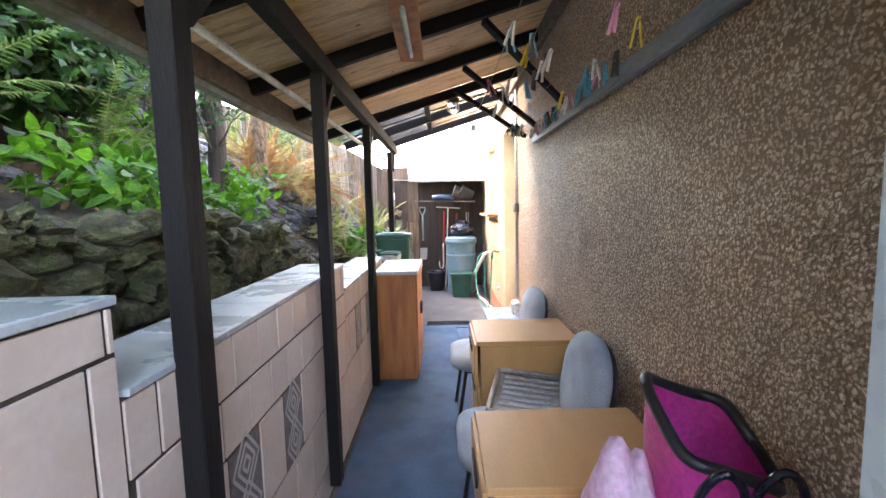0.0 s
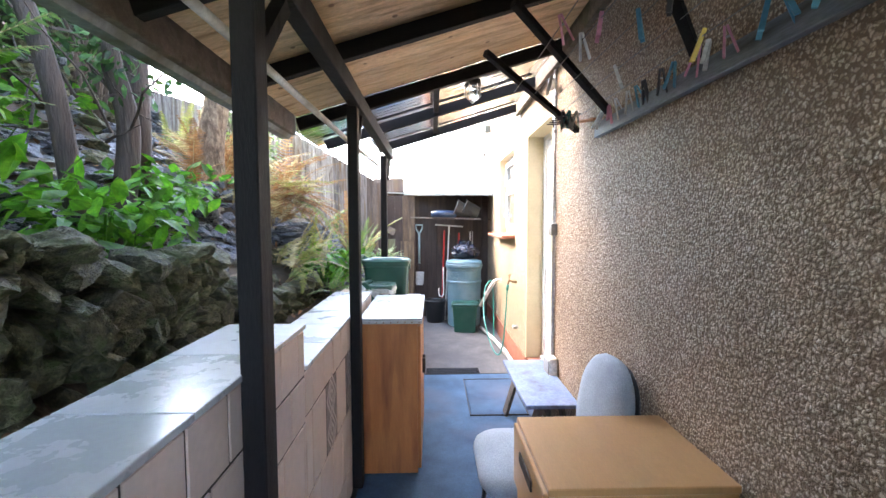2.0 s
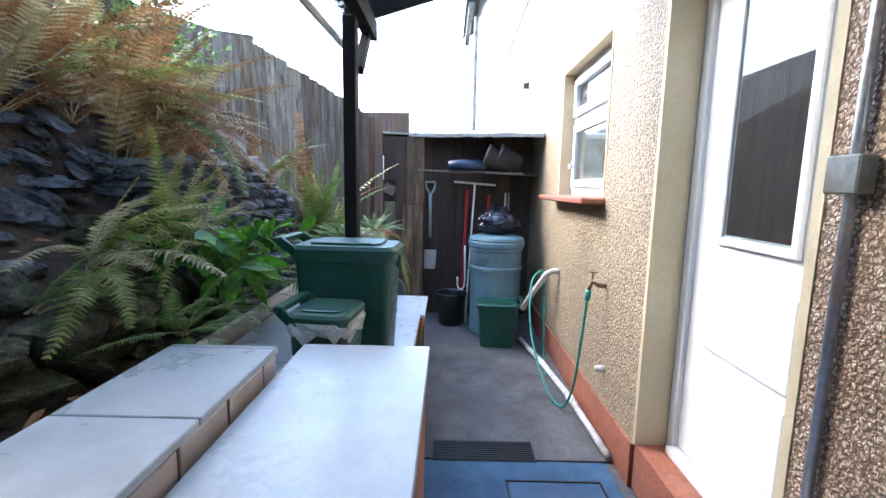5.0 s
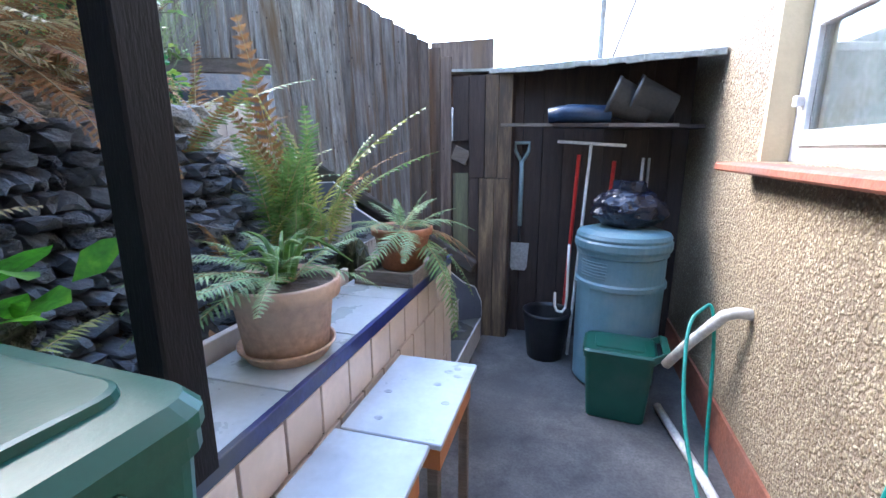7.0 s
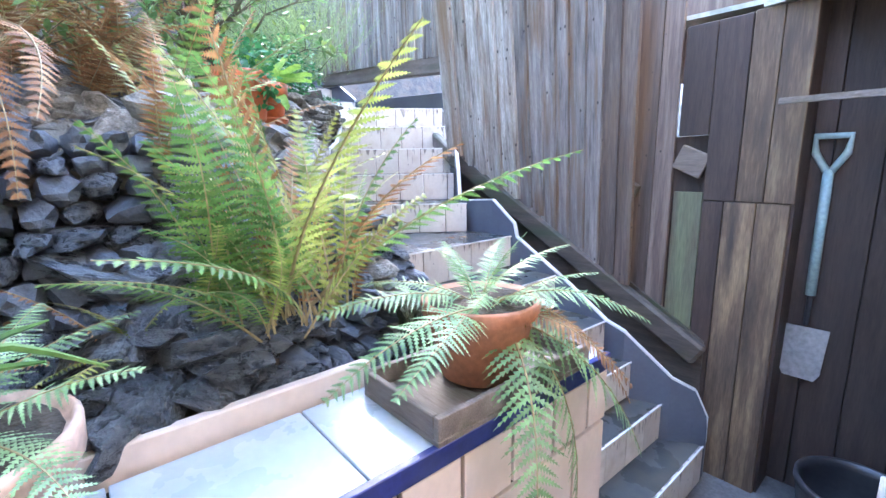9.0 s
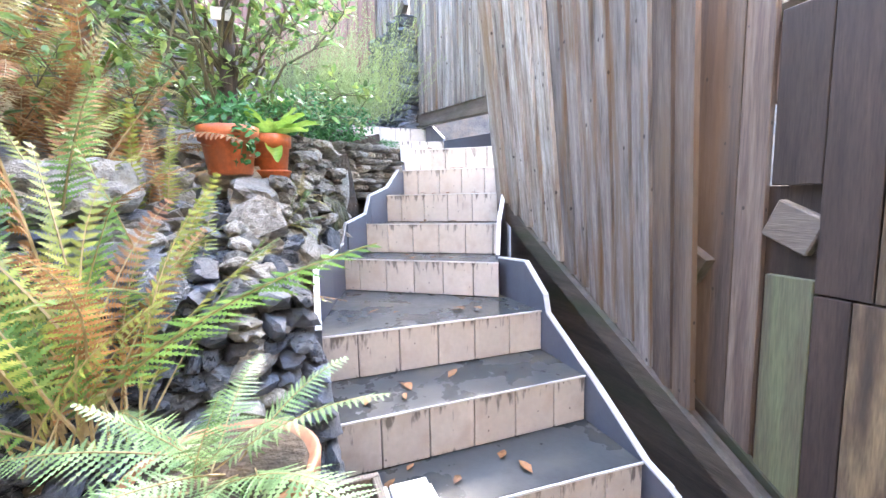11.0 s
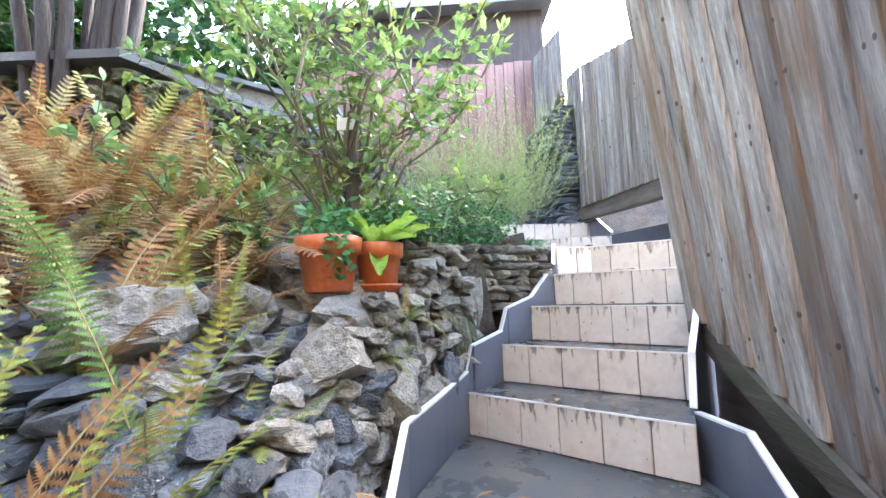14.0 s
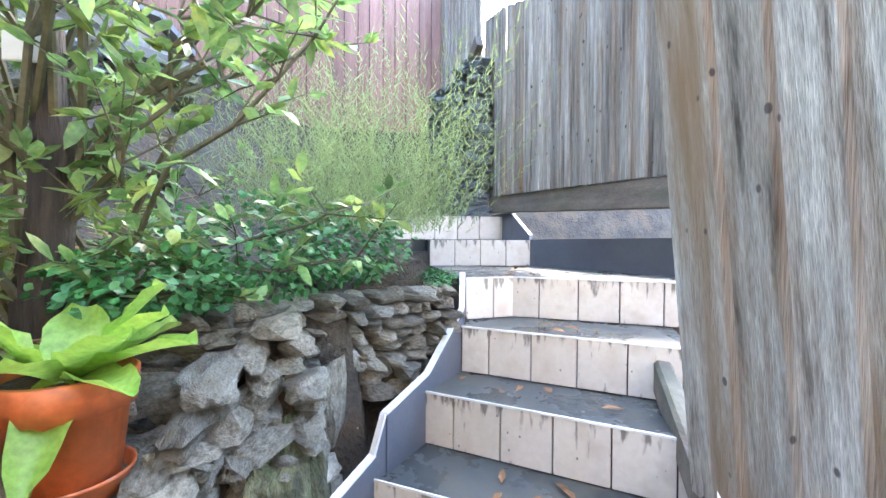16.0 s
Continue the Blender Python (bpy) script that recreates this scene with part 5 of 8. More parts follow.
def build_distance():
    bm = bmesh.new()
    n = 40
    pts = []
    for i in range(n + 1):
        x = -60 + 120 * i / n
        z = 9 + 5 * math.exp(-((x + 14) / 16) ** 2) + 3 * math.exp(-((x - 30) / 14) ** 2) + noise.noise(Vector((x * 0.1, 0, 3)))
        pts.append((x, z))
    a = [bm.verts.new((x, 92 + abs(x) * 0.1, 0)) for x, z in pts]
    b = [bm.verts.new((x, 120, z * 0.75)) for x, z in pts]
    for k in range(n):
        bm.faces.new((a[k], a[k + 1], b[k + 1], b[k]))
    tagged(part("backdrop", bm, M_HILL, label="hazy green hillside beyond the town", smooth=True), kind="structure")
    # white house beyond the yard
    h = empty("neighbour_house", (0.5, 12, 0), "white rendered neighbouring house with grey gutter and downpipe", "house")
    inv = h.matrix_basis.inverted()

    def P(name, bm, mat, label=""):
        o = part(name, bm, mat, h, label)
        o.matrix_parent_inverse = inv
        return o
    bm = bmesh.new()
    prism(bm, [(0.36, 12.0), (1.06, 8.6), (4, 8.6), (4, 14), (0.36, 14)], 0, 5.2)
    P("wall", bm, M_WHITEW)
    bm = bmesh.new()
    tube(bm, [(0.30, 11.95, 0), (0.30, 11.95, 4.6)], 0.04, 10)
    P("downpipe", bm, M_GUTG)
    bm = bmesh.new()
    beam(bm, (0.2, 11.8, 4.75), (0.2, 14, 4.75), 0.1, 0.1)
    P("gutter", bm, M_GUTG)
    bm = bmesh.new()
    slab_on(bm, [(0.1, 11.7, 4.85), (0.9, 8.3, 4.85), (4, 8.3, 6.5), (4, 14, 6.5), (0.1, 14, 4.85)], (0, 0, 1), 0.08)
    P("roof", bm, M_ROOFG)
    bm = bmesh.new()
    tube(bm, [(0.33, 11.95, 2.3), (0.98, 8.8, 4.3)], 0.012, 6)
    P("cable", bm, M_WIRE)
    l = empty("wall_floodlight", (0.93, 9.1, 2.75), "small dark floodlight on the white house wall", "lamp")
    bm = bmesh.new()
    bbox(bm, (-0.16, -0.05, -0.05), (-0.04, 0.05, 0.02), 0.01)
    part("lamp_head", bm, M_BLACKP, l)
    bm = bmesh.new()
    beam(bm, (-0.1, 0, 0.02), (0.02, 0, 0.12), 0.02, 0.02)
    beam(bm, (0.02, 0, 0.12), (0.02, 0, -0.1), 0.02, 0.02)
    part("bracket", bm, M_BLACKP, l)
    # town roofs and pole
    for i, (x, y, w, z) in enumerate(((1.8, 40, 4.6, 4.6), (-4.6, 46, 3.2, 4.9), (5.5, 44, 5, 5.2))):
        t = empty("town_house", (x, y, 0), "distant pale house with a grey slate roof", "house", "houses in the distance")
        bm = bmesh.new()
        bbox(bm, (-w / 2, 0, 0), (w / 2, 5, z - 1.4))
        part("wall", bm, M_WHITEW, t)
        bm = bmesh.new()
        v = [bm.verts.new(p) for p in ((-w / 2, -0.2, z - 1.45), (w / 2, -0.2, z - 1.45), (w / 2, 5.2, z - 1.45), (-w / 2, 5.2, z - 1.45), (-w / 6, 2.5, z), (w / 6, 2.5, z))]
        for f in ((0, 1, 5, 4), (1, 2, 5), (2, 3, 4, 5), (3, 0, 4), (3, 2, 1, 0)):
            bm.faces.new([v[k] for k in f])
        part("roof", bm, M_ROOFG, t)
        bm = bmesh.new()
        bbox(bm, (-w / 6 - 0.2, 2.2, z - 0.4), (-w / 6 + 0.2, 2.8, z + 0.5))
        part("chimney", bm, M_ROOFG, t)
    p = empty("telegraph_pole", (1.85, 38, 0), "slim grey telegraph pole behind the yard", "pole")
    bm = bmesh.new()
    tube(bm, [(0, 0, 0), (0, 0, 10.4)], 0.1, 8)
    part("pole", bm, M_RAIL, p)
    bm = bmesh.new()
    beam(bm, (-0.3, 0, 9.8), (0.3, 0, 9.8), 0.08, 0.08)
    part("crossarm", bm, M_RAIL, p)
    o = empty("garden_outbuilding", (-4.9, 4.5, 2.6), "pale grey rendered outbuilding behind the many-stemmed tree", "outbuilding")
    inv = o.matrix_basis.inverted()
    bm = bmesh.new()
    a = [(-4.9, 3.7, 2.6), (-4.9, 5.5, 2.6), (-4.9, 5.5, 3.55), (-4.9, 3.7, 4.15)]
    slab_on(bm, a, (-1, 0, 0), 0.6)
    part("wall", bm, M_CONCP, o).matrix_parent_inverse = inv
    bm = bmesh.new()
    slab_on(bm, [(-4.82, 3.6, 4.20), (-4.82, 5.6, 3.53), (-5.6, 5.6, 3.53), (-5.6, 3.6, 4.20)], (0, 0, 1), 0.05)
    part("roof", bm, M_ROOFG, o).matrix_parent_inverse = inv
    # red-brown shed at the top of the garden
    s = empty("garden_shed", (-5.9, 6.6, 2.9), "red-brown boarded shed at the top of the garden", "shed")
    inv = s.matrix_basis.inverted()
    def Q(name, bm, mat):
        o = part(name, bm, mat, s)
        o.matrix_parent_inverse = inv
    y = 4.9
    while y < 7.75:
        w = R.uniform(0.10, 0.125)
        bm = bmesh.new()
        bbox(bm, (-5.52, y, 2.9), (-5.50, y + w - 0.006, 4.30 + R.uniform(-.02, .02)), 0.002)
        Q("board", bm, M_REDF)
        y += w
    bm = bmesh.new()
    bbox(bm, (-5.9, 5.0, 3.0), (-5.55, 7.9, 5.0))
    Q("wall", bm, M_DARKW)
    bm = bmesh.new()
    slab_on(bm, [(-5.30, 4.9, 4.95), (-5.30, 8.0, 4.95), (-8, 8.0, 5.3), (-8, 4.9, 5.3)], (0, 0, 1), 0.05)
    Q("roof", bm, M_ROOFG)
    # Dark panel painted for the shade in an opening under the eave.
    bm = bmesh.new()
    bbox(bm, (-5.53, 6.3, 4.42), (-5.50, 6.9, 4.75), 0.003)
    Q("window", bm, M_DARKW)


build_ground().name = "ground"
build_floor()
build_house_wall()
build_entry()
WALL = build_tile_wall()
build_leanto()
build_steps()
build_fences()
build_store()
build_distance()


# ---- things in the passage ----
def shell(name, at, label, category, group=""):
    return empty(name, at, label, category, group)


def pedestal(at, yaw, w, dpt, h, label):
    """Desk drawer unit, drawer fronts towards -x."""
    e = shell("drawer_unit", at, label, "drawer unit", "drawer units by the wall")
    e.matrix_basis = pose(*at, 0, 0, yaw)
    bm = bmesh.new()
    bbox(bm, (0.02, 0, 0.03), (dpt, w, h - 0.026), 0.002)
    part("body", bm, M_DESK, e)
    bm = bmesh.new()
    bbox(bm, (0.0, -0.004, h - 0.024), (dpt + 0.004, w + 0.004, h), 0.003)
    part("top", bm, M_DESK, e)
    bm = bmesh.new()
    bbox(bm, (0.03, 0.02, 0), (dpt - 0.02, w - 0.02, 0.029))
    part("plinth", bm, M_DESKD, e)
    n = 3
    hh = (h - 0.045) / n
    for k in range(n):
        z = 0.035 + k * hh
        out = 0.012 if k == n - 1 else 0
        bm = bmesh.new()
        bbox(bm, (-out, 0.004, z), (0.018 - out, w - 0.004, z + hh - 0.008), 0.003)
        d = part("drawer", bm, M_DESK, e)
        bm = bmesh.new()
        bbox(bm, (-out - 0.008, w * 0.3, z + hh * 0.62), (-out - 0.0005, w * 0.7, z + hh * 0.78), 0.003)
        part("handle", bm, M_DESKD, d)
    return e


def rounded_slab(bm, w, h, t, r, n=6, bulge=0.0, m=None):
    """A cushion shape: rounded rectangle in x and z, thickness in y, softly domed."""
    pts = []
    for cx, cz, a0 in ((w / 2 - r, h / 2 - r, 0), (-w / 2 + r, h / 2 - r, 90), (-w / 2 + r, -h / 2 + r, 180), (w / 2 - r, -h / 2 + r, 270)):
        for i in range(n + 1):
            a = radians(a0 + 90 * i / n)
            pts.append((cx + r * math.cos(a), cz + r * math.sin(a)))
    rings = []
    for k, (s, y) in enumerate(((0.55, -t / 2 - bulge), (0.86, -t / 2 - bulge * 0.5), (0.97, -t / 2 + 0.01), (1, 0), (0.97, t / 2 - 0.01), (0.86, t / 2 + bulge * 0.3), (0.55, t / 2 + bulge * 0.5))):
        rings.append([bm.verts.new((x * s, y, z * s)) for x, z in pts])
    N = len(pts)
    vs = [v for r_ in rings for v in r_]
    for a, b in zip(rings, rings[1:]):
        for k in range(N):
            bm.faces.new((a[k], a[(k + 1) % N], b[(k + 1) % N], b[k]))
    bm.faces.new(rings[0][::-1])
    bm.faces.new(rings[-1])
    if m is not None:
        for v in vs:
            v.co = m @ v.co
    bmesh.ops.recalc_face_normals(bm, faces=bm.faces[:])


def office_chair(at, yaw, label):
    """Low upholstered visitor chair: rounded back against the wall, seat pad, black tube legs. Faces -y before turning."""
    e = shell("visitor_chair", at, label, "chair", "upholstered chairs by the wall")
    e.matrix_basis = pose(*at, 0, 0, yaw)
    bm = bmesh.new()
    rounded_slab(bm, 0.44, 0.46, 0.07, 0.19, m=pose(0, 0.28, 0.67, -10), bulge=0.02)
    part("backrest", bm, M_CLOTH, e, smooth=True)
    bm = bmesh.new()
    rounded_slab(bm, 0.44, 0.42, 0.03, 0.18, m=pose(0, 0.325, 0.66, -10))
    part("back_shell", bm, M_BLACKP, e, smooth=True)
    bm = bmesh.new()
    rounded_slab(bm, 0.50, 0.48, 0.08, 0.14, m=pose(0, -0.04, 0.44, 90), bulge=0.012)
    part("seat", bm, M_CLOTH, e, smooth=True)
    for x in (-0.21, 0.21):
        for y0, y1 in ((-0.24, -0.18), (0.2, 0.16)):
            bm = bmesh.new()
            tube(bm, [(x, y0, 0), (x, y1, 0.40)], 0.012, 8)
            part("leg", bm, M_BLACKP, e)
        bm = bmesh.new()
        tube(bm, [(x, -0.18, 0.395), (x, 0.17, 0.395)], 0.011, 8)
        part("side_bar", bm, M_BLACKP, e)
    bm = bmesh.new()
    tube(bm, [(0, 0.14, 0.40), (0, 0.33, 0.46), (0, 0.34, 0.62)], 0.014, 8)
    part("back_bar", bm, M_BLACKP, e)
    return e


def passage_things():
    pedestal((0.10, 1.10, FLOOR), 0, 0.44, 0.56, 0.71, "beech laminate three-drawer desk unit with a bare scratched top")
    pedestal((0.165, 2.26, FLOOR), 0, 0.45, 0.545, 0.74, "beech laminate three-drawer desk unit beside the pebble-dashed wall")
    office_chair((0.32, 1.84, FLOOR), -90, "grey-blue upholstered chair between the drawer units")
    office_chair((0.31, 2.94, FLOOR), -90, "grey-blue upholstered chair with a small tear, beyond the drawer units")
    # board with a ribbed tray lying over the chair
    e = shell("oven_tray", (0.44, 2.02, 0.60), "ribbed aluminium tray lying on the chair seat", "tray")
    e.matrix_basis = pose(0.40, 2.03, 0.575, 5, 4, -14)
    bm = bmesh.new()
    bbox(bm, (-0.17, -0.20, 0), (0.17, 0.20, 0.004), 0.002)
    part("base", bm, M_ALU, e)
    bm = bmesh.new()
    for a, b in (((-0.175, -0.205), (0.175, -0.205)), ((0.175, -0.205), (0.175, 0.205)), ((0.175, 0.205), (-0.175, 0.205)), ((-0.175, 0.205), (-0.175, -0.205))):
        beam(bm, (*a, 0.018), (*b, 0.018), 0.022, 0.026, 0.006)
    part("rim", bm, M_ALU, e)
    bm = bmesh.new()
    for k in range(7):
        beam(bm, (-0.14, -0.155 + 0.052 * k, 0.010), (0.14, -0.155 + 0.052 * k, 0.010), 0.024, 0.016, 0.006)
    part("ribs", bm, M_ALU, e)
    e = shell("small_box", (0.40, 2.03, 0.50), "small wooden board under the ribbed tray", "board")
    e.matrix_basis = pose(0.40, 2.03, 0.531, 0, 0, -14)
    bm = bmesh.new()
    bbox(bm, (-0.16, -0.19, 0), (0.16, 0.19, 0.035), 0.004)
    part("board", bm, M_DESK, e)
    # bench made of a blue board
    e = shell("low_bench", (0.56, 4.0, FLOOR), "low bench with a worn blue painted board top", "bench")
    bm = bmesh.new()
    bbox(bm, (-0.17, -0.42, 0.385), (0.15, 0.43, 0.41), 0.004)
    part("seat", bm, M_BLUEBENCH, e)
    for y in (-0.33, 0.33):
        bm = bmesh.new()
        beam(bm, (-0.16, y + 0.05, 0), (-0.06, y, 0.384), 0.10, 0.022, 0.002, up=(1, 0, 0))
        part("leg", bm, M_RAIL, e)
        bm = bmesh.new()
        beam(bm, (0.14, y + 0.05, 0), (0.06, y, 0.384), 0.10, 0.022, 0.002, up=(1, 0, 0))
        part("leg", bm, M_RAIL, e)
    bm = bmesh.new()
    beam(bm, (0.0, -0.38, 0.33), (0.0, 0.38, 0.33), 0.025, 0.09)
    part("stretcher", bm, M_RAIL, e)
    # shopping bags at the entrance
    e = shell("magenta_bag", (0.60, 0.97, 0.455), "large open magenta woven shopping bag with a black rim", "bag")
    bm = bmesh.new()
    n, rows = 28, []
    for zi in range(11):
        z = -0.56 + 0.10 * zi
        f = zi / 10
        ring = []
        for k in range(n):
            a = 2 * math.pi * k / n
            r = 1 + 0.10 * noise.noise(Vector((math.cos(a) * 2, math.sin(a) * 2, z * 5)))
            c, s_ = math.cos(a), math.sin(a)
            sx = abs(c) ** 0.6 * (1 if c > 0 else -1)
            sy = abs(s_) ** 0.6 * (1 if s_ > 0 else -1)
            ring.append(bm.verts.new((sx * 0.11 * r, sy * 0.13 * r, z + 0.08 * f + f * f * (0.05 * sy - 0.04 * sx + 0.012 * math.sin(a * 3)))))
        rows.append(ring)
    for a, b in zip(rows, rows[1:]):
        for k in range(n):
            bm.faces.new((a[k], a[(k + 1) % n], b[(k + 1) % n], b[k]))
    bm.faces.new(rows[0][::-1])
    part("body", bm, M_MAG, e, smooth=True)
    bm = bmesh.new()
    tube(bm, [(0.112 * (abs(math.cos(a)) ** 0.6) * (1 if math.cos(a) > 0 else -1), 0.132 * (abs(math.sin(a)) ** 0.6) * (1 if math.sin(a) > 0 else -1), 0.52 + 0.05 * (abs(math.sin(a)) ** 0.6) * (1 if math.sin(a) > 0 else -1) - 0.04 * (abs(math.cos(a)) ** 0.6) * (1 if math.cos(a) > 0 else -1) + 0.012 * math.sin(a * 3)) for a in [2 * math.pi * k / 40 for k in range(41)]], 0.014, 6)
    part("rim", bm, M_BLACKP, e, smooth=True)
    for sx in (-0.075, 0.04):
        bm = bmesh.new()
        tube(bm, spline([(sx - 0.03, -0.14, 0.36), (sx - 0.035, -0.165, 0.47), (sx, -0.19, 0.53), (sx + 0.045, -0.18, 0.47), (sx + 0.05, -0.14, 0.34)], 4), 0.009, 8)
        part("handle", bm, M_BAGBLK, e, smooth=True)
    e = shell("pink_bag", (0.385, 0.925, 0.50), "pale pink patterned bag slumped beside the magenta one", "bag")
    bm = bmesh.new()
    bmesh.ops.create_icosphere(bm, subdivisions=4, radius=1)
    for v in bm.verts:
        c = v.co.normalized()
        r = 1 + 0.14 * noise.noise(c * 2.2) + 0.05 * noise.noise(c * 6)
        v.co = Vector((c.x * 0.12 * r, c.y * 0.12 * r, max(-0.41, c.z * 0.46 * r)))
    part("body", bm, M_PINK, e, smooth=True)
    # pine cabinet
    e = shell("pine_cabinet", (-0.575, 3.60, FLOOR), "orange pine cabinet with a pale studded top against the tiled wall", "cabinet")
    bm = bmesh.new()
    bbox(bm, (0.0, 0, 0.0), (0.33, 0.022, 0.90), 0.002)
    part("side_panel", bm, M_PINE, e)
    bm = bmesh.new()
    bbox(bm, (0.0, 0.78, 0.0), (0.33, 0.80, 0.90), 0.002)
    part("side_panel", bm, M_PINE, e)
    for k in range(2):
        bm = bmesh.new()
        bbox(bm, (0.331, 0.004 + 0.4 * k, 0.03), (0.35, 0.396 + 0.4 * k, 0.88), 0.003)
        d = part("door", bm, M_PINE, e)
        bm = bmesh.new()
        bbox(bm, (0.35, 0.36 - 0.32 * k + 0.4 * k, 0.48), (0.37, 0.38 - 0.32 * k + 0.4 * k, 0.58), 0.004)
        part("handle", bm, M_BLACKP, d)
    bm = bmesh.new()
    bbox(bm, (0.0, 0.023, 0.06), (0.33, 0.779, 0.08))
    bbox(bm, (0.0, 0.023, 0.45), (0.32, 0.779, 0.47))
    part("shelf", bm, M_PINE, e)
    bm = bmesh.new()
    bbox(bm, (-0.005, -0.02, 0.90), (0.36, 0.82, 0.918), 0.002)
    bbox(bm, (-0.005, -0.012, 0.918), (0.36, 0.82, 0.930), 0.002)
    part("top", bm, M_COPE, e, "pale top sheet with a studded edge")
    for k in range(9):
        bm = bmesh.new()
        bmesh.ops.create_icosphere(bm, subdivisions=1, radius=0.005, matrix=Matrix.Translation((0.015 + 0.041 * k, -0.0215, 0.909)))
        part("stud", bm, M_BRASS, e)
    # two old tables end to end
    def table(at, w, ln, h, label, legs=True):
        t = shell("side_table", at, label, "table", "pale topped tables by the planter")
        bm = bmesh.new()
        bbox(bm, (0, 0, h - 0.018), (w, ln, h), 0.003)
        part("tabletop", bm, M_TABLE, t)
        bm = bmesh.new()
        bbox(bm, (0.02, 0.03, h - 0.10), (w - 0.012, 0.048, h - 0.019))
        part("apron", bm, M_PINE, t)
        bm = bmesh.new()
        bbox(bm, (w - 0.03, 0.049, h - 0.10), (w - 0.012, ln - 0.049, h - 0.019))
        part("apron", bm, M_PINE, t)
        for x, y in ((0.03, 0.035), (w - 0.05, 0.035), (0.03, ln - 0.06), (w - 0.05, ln - 0.06)):
            bm = bmesh.new()
            beam(bm, (x + 0.015, y + 0.015, 0), (x + 0.015, y + 0.015, h - 0.019), 0.032, 0.032, 0.003)
            part("leg", bm, M_RAIL, t)
        for _ in range(int(16 * ln)):
            bm = bmesh.new()
            lathe(bm, [(R.uniform(0.012, 0.02), 0), (0.013, 0.0008)], 12, (R.uniform(0.03, w - 0.03), R.uniform(0.04, ln - 0.04), h + 0.0003), 1, 0.75)
            part("printed_spot", bm, M_TABLED, t)
        return t
    table((-0.572, 4.43, FLOOR), 0.262, 1.14, 0.69, "long narrow table with a pale blue printed top holding the bins")
    table((-0.575, 5.60, FLOOR), 0.285, 0.445, 0.67, "small table with a pale blue printed top and dark legs")
    food_bins()
    yard_things()


def caddy(at, yaw, w, dpt, h, label, liner=False, size=1.0):
    """Kerbside food waste bin with lid and tilted handle; w along x, dpt along y."""
    e = shell("food_waste_bin", at, label, "bin", "green food waste bins")
    e.matrix_basis = pose(*at, 0, 0, yaw)

    def loft(bm, secs):
        rings = []
        for hw, hd, r, z in secs:
            ring = []
            for cx, cy, a0 in ((hw - r, hd - r, 0), (-hw + r, hd - r, 90), (-hw + r, -hd + r, 180), (hw - r, -hd + r, 270)):
                for i in range(5):
                    a = radians(a0 + 90 * i / 4)
                    ring.append(bm.verts.new((cx + r * math.cos(a), cy + r * math.sin(a), z)))
            rings.append(ring)
        n = len(rings[0])
        for a, b in zip(rings, rings[1:]):
            for k in range(n):
                bm.faces.new((a[k], a[(k + 1) % n], b[(k + 1) % n], b[k]))
        bm.faces.new(rings[0][::-1])
        bm.faces.new(rings[-1])
    bm = bmesh.new()
    loft(bm, [(w * .38, dpt * .38, .02, 0), (w * .40, dpt * .40, .025, 0.01), (w * .46, dpt * .46, .03, h * .86), (w * .485, dpt * .485, .035, h * .865), (w * .485, dpt * .485, .035, h * .92)])
    part("body", bm, M_GREENP, e, smooth=False)
    bm = bmesh.new()
    loft(bm, [(w * .50, dpt * .50, .04, h * .921), (w * .50, dpt * .50, .04, h * .955), (w * .46, dpt * .46, .035, h * .985), (w * .34, dpt * .34, .03, h * .988), (w * .335, dpt * .335, .03, h * 1.005), (w * .32, dpt * .32, .03, h * 1.008)])
    part("lid", bm, M_GREENP, e)
    for s in (-1, 1):
        bm = bmesh.new()
        beam(bm, (-w * .38, s * dpt * .46, h * .90), (-w * .60, s * dpt * .42, h * 1.02), 0.012, 0.035, 0.003)
        part("handle_arm", bm, M_GREENP, e)
    bm = bmesh.new()
    beam(bm, (-w * .60, -dpt * .44, h * 1.02), (-w * .60, dpt * .44, h * 1.02), 0.035, 0.022, 0.005)
    part("handle_grip", bm, M_GREENP, e)
    bm = bmesh.new()
    bbox(bm, (w * .47, -0.02, h * .80), (w * .505, 0.02, h * .90), 0.004)
    part("catch", bm, M_GREENP, e)
    for k in range(4):
        bm = bmesh.new()
        bbox(bm, (w * .445, -dpt * (.30 - .02 * k), h * (.62 - .07 * k)), (w * .448 + 0.002, dpt * (.10 + .04 * (k % 2)), h * (.645 - .07 * k)))
        part("printed_line", bm, M_BARREL, e)
    if liner:
        bm = bmesh.new()
        rings = []
        for s, z in ((0.50, .905), (0.515, .86), (0.50, .80), (0.475, .72)):
            ring = []
            for i in range(40):
                a = 2 * math.pi * i / 40
                c, d = math.cos(a), math.sin(a)
                cx = abs(c) ** 0.45 * (1 if c > 0 else -1)
                cy = abs(d) ** 0.45 * (1 if d > 0 else -1)
                jj = R.uniform(-0.006, 0.006) if z < .9 else 0
                ring.append(bm.verts.new((cx * w * s + jj, cy * dpt * s + jj, h * z + (R.uniform(-0.02, 0.02) if z < .75 else 0))))
            rings.append(ring)
        for a, b in zip(rings, rings[1:]):
            for k in range(40):
                bm.faces.new((a[k], a[(k + 1) % 40], b[(k + 1) % 40], b[k]))
        part("liner", bm, M_LINER, e)
    return e


def food_bins():
    caddy((-0.548, 4.885, FLOOR + 0.69), -3, 0.40, 0.24, 0.485, "tall dark green food waste bin with a raised handle")
    caddy((-0.56, 4.60, FLOOR + 0.69 + 0.001), -6, 0.205, 0.23, 0.305, "small dark green kitchen caddy with a clear liner", True)
    caddy((0.285, 7.00, FLOOR), 175, 0.36, 0.27, 0.40, "dark green food waste bin on the concrete before the barrel")


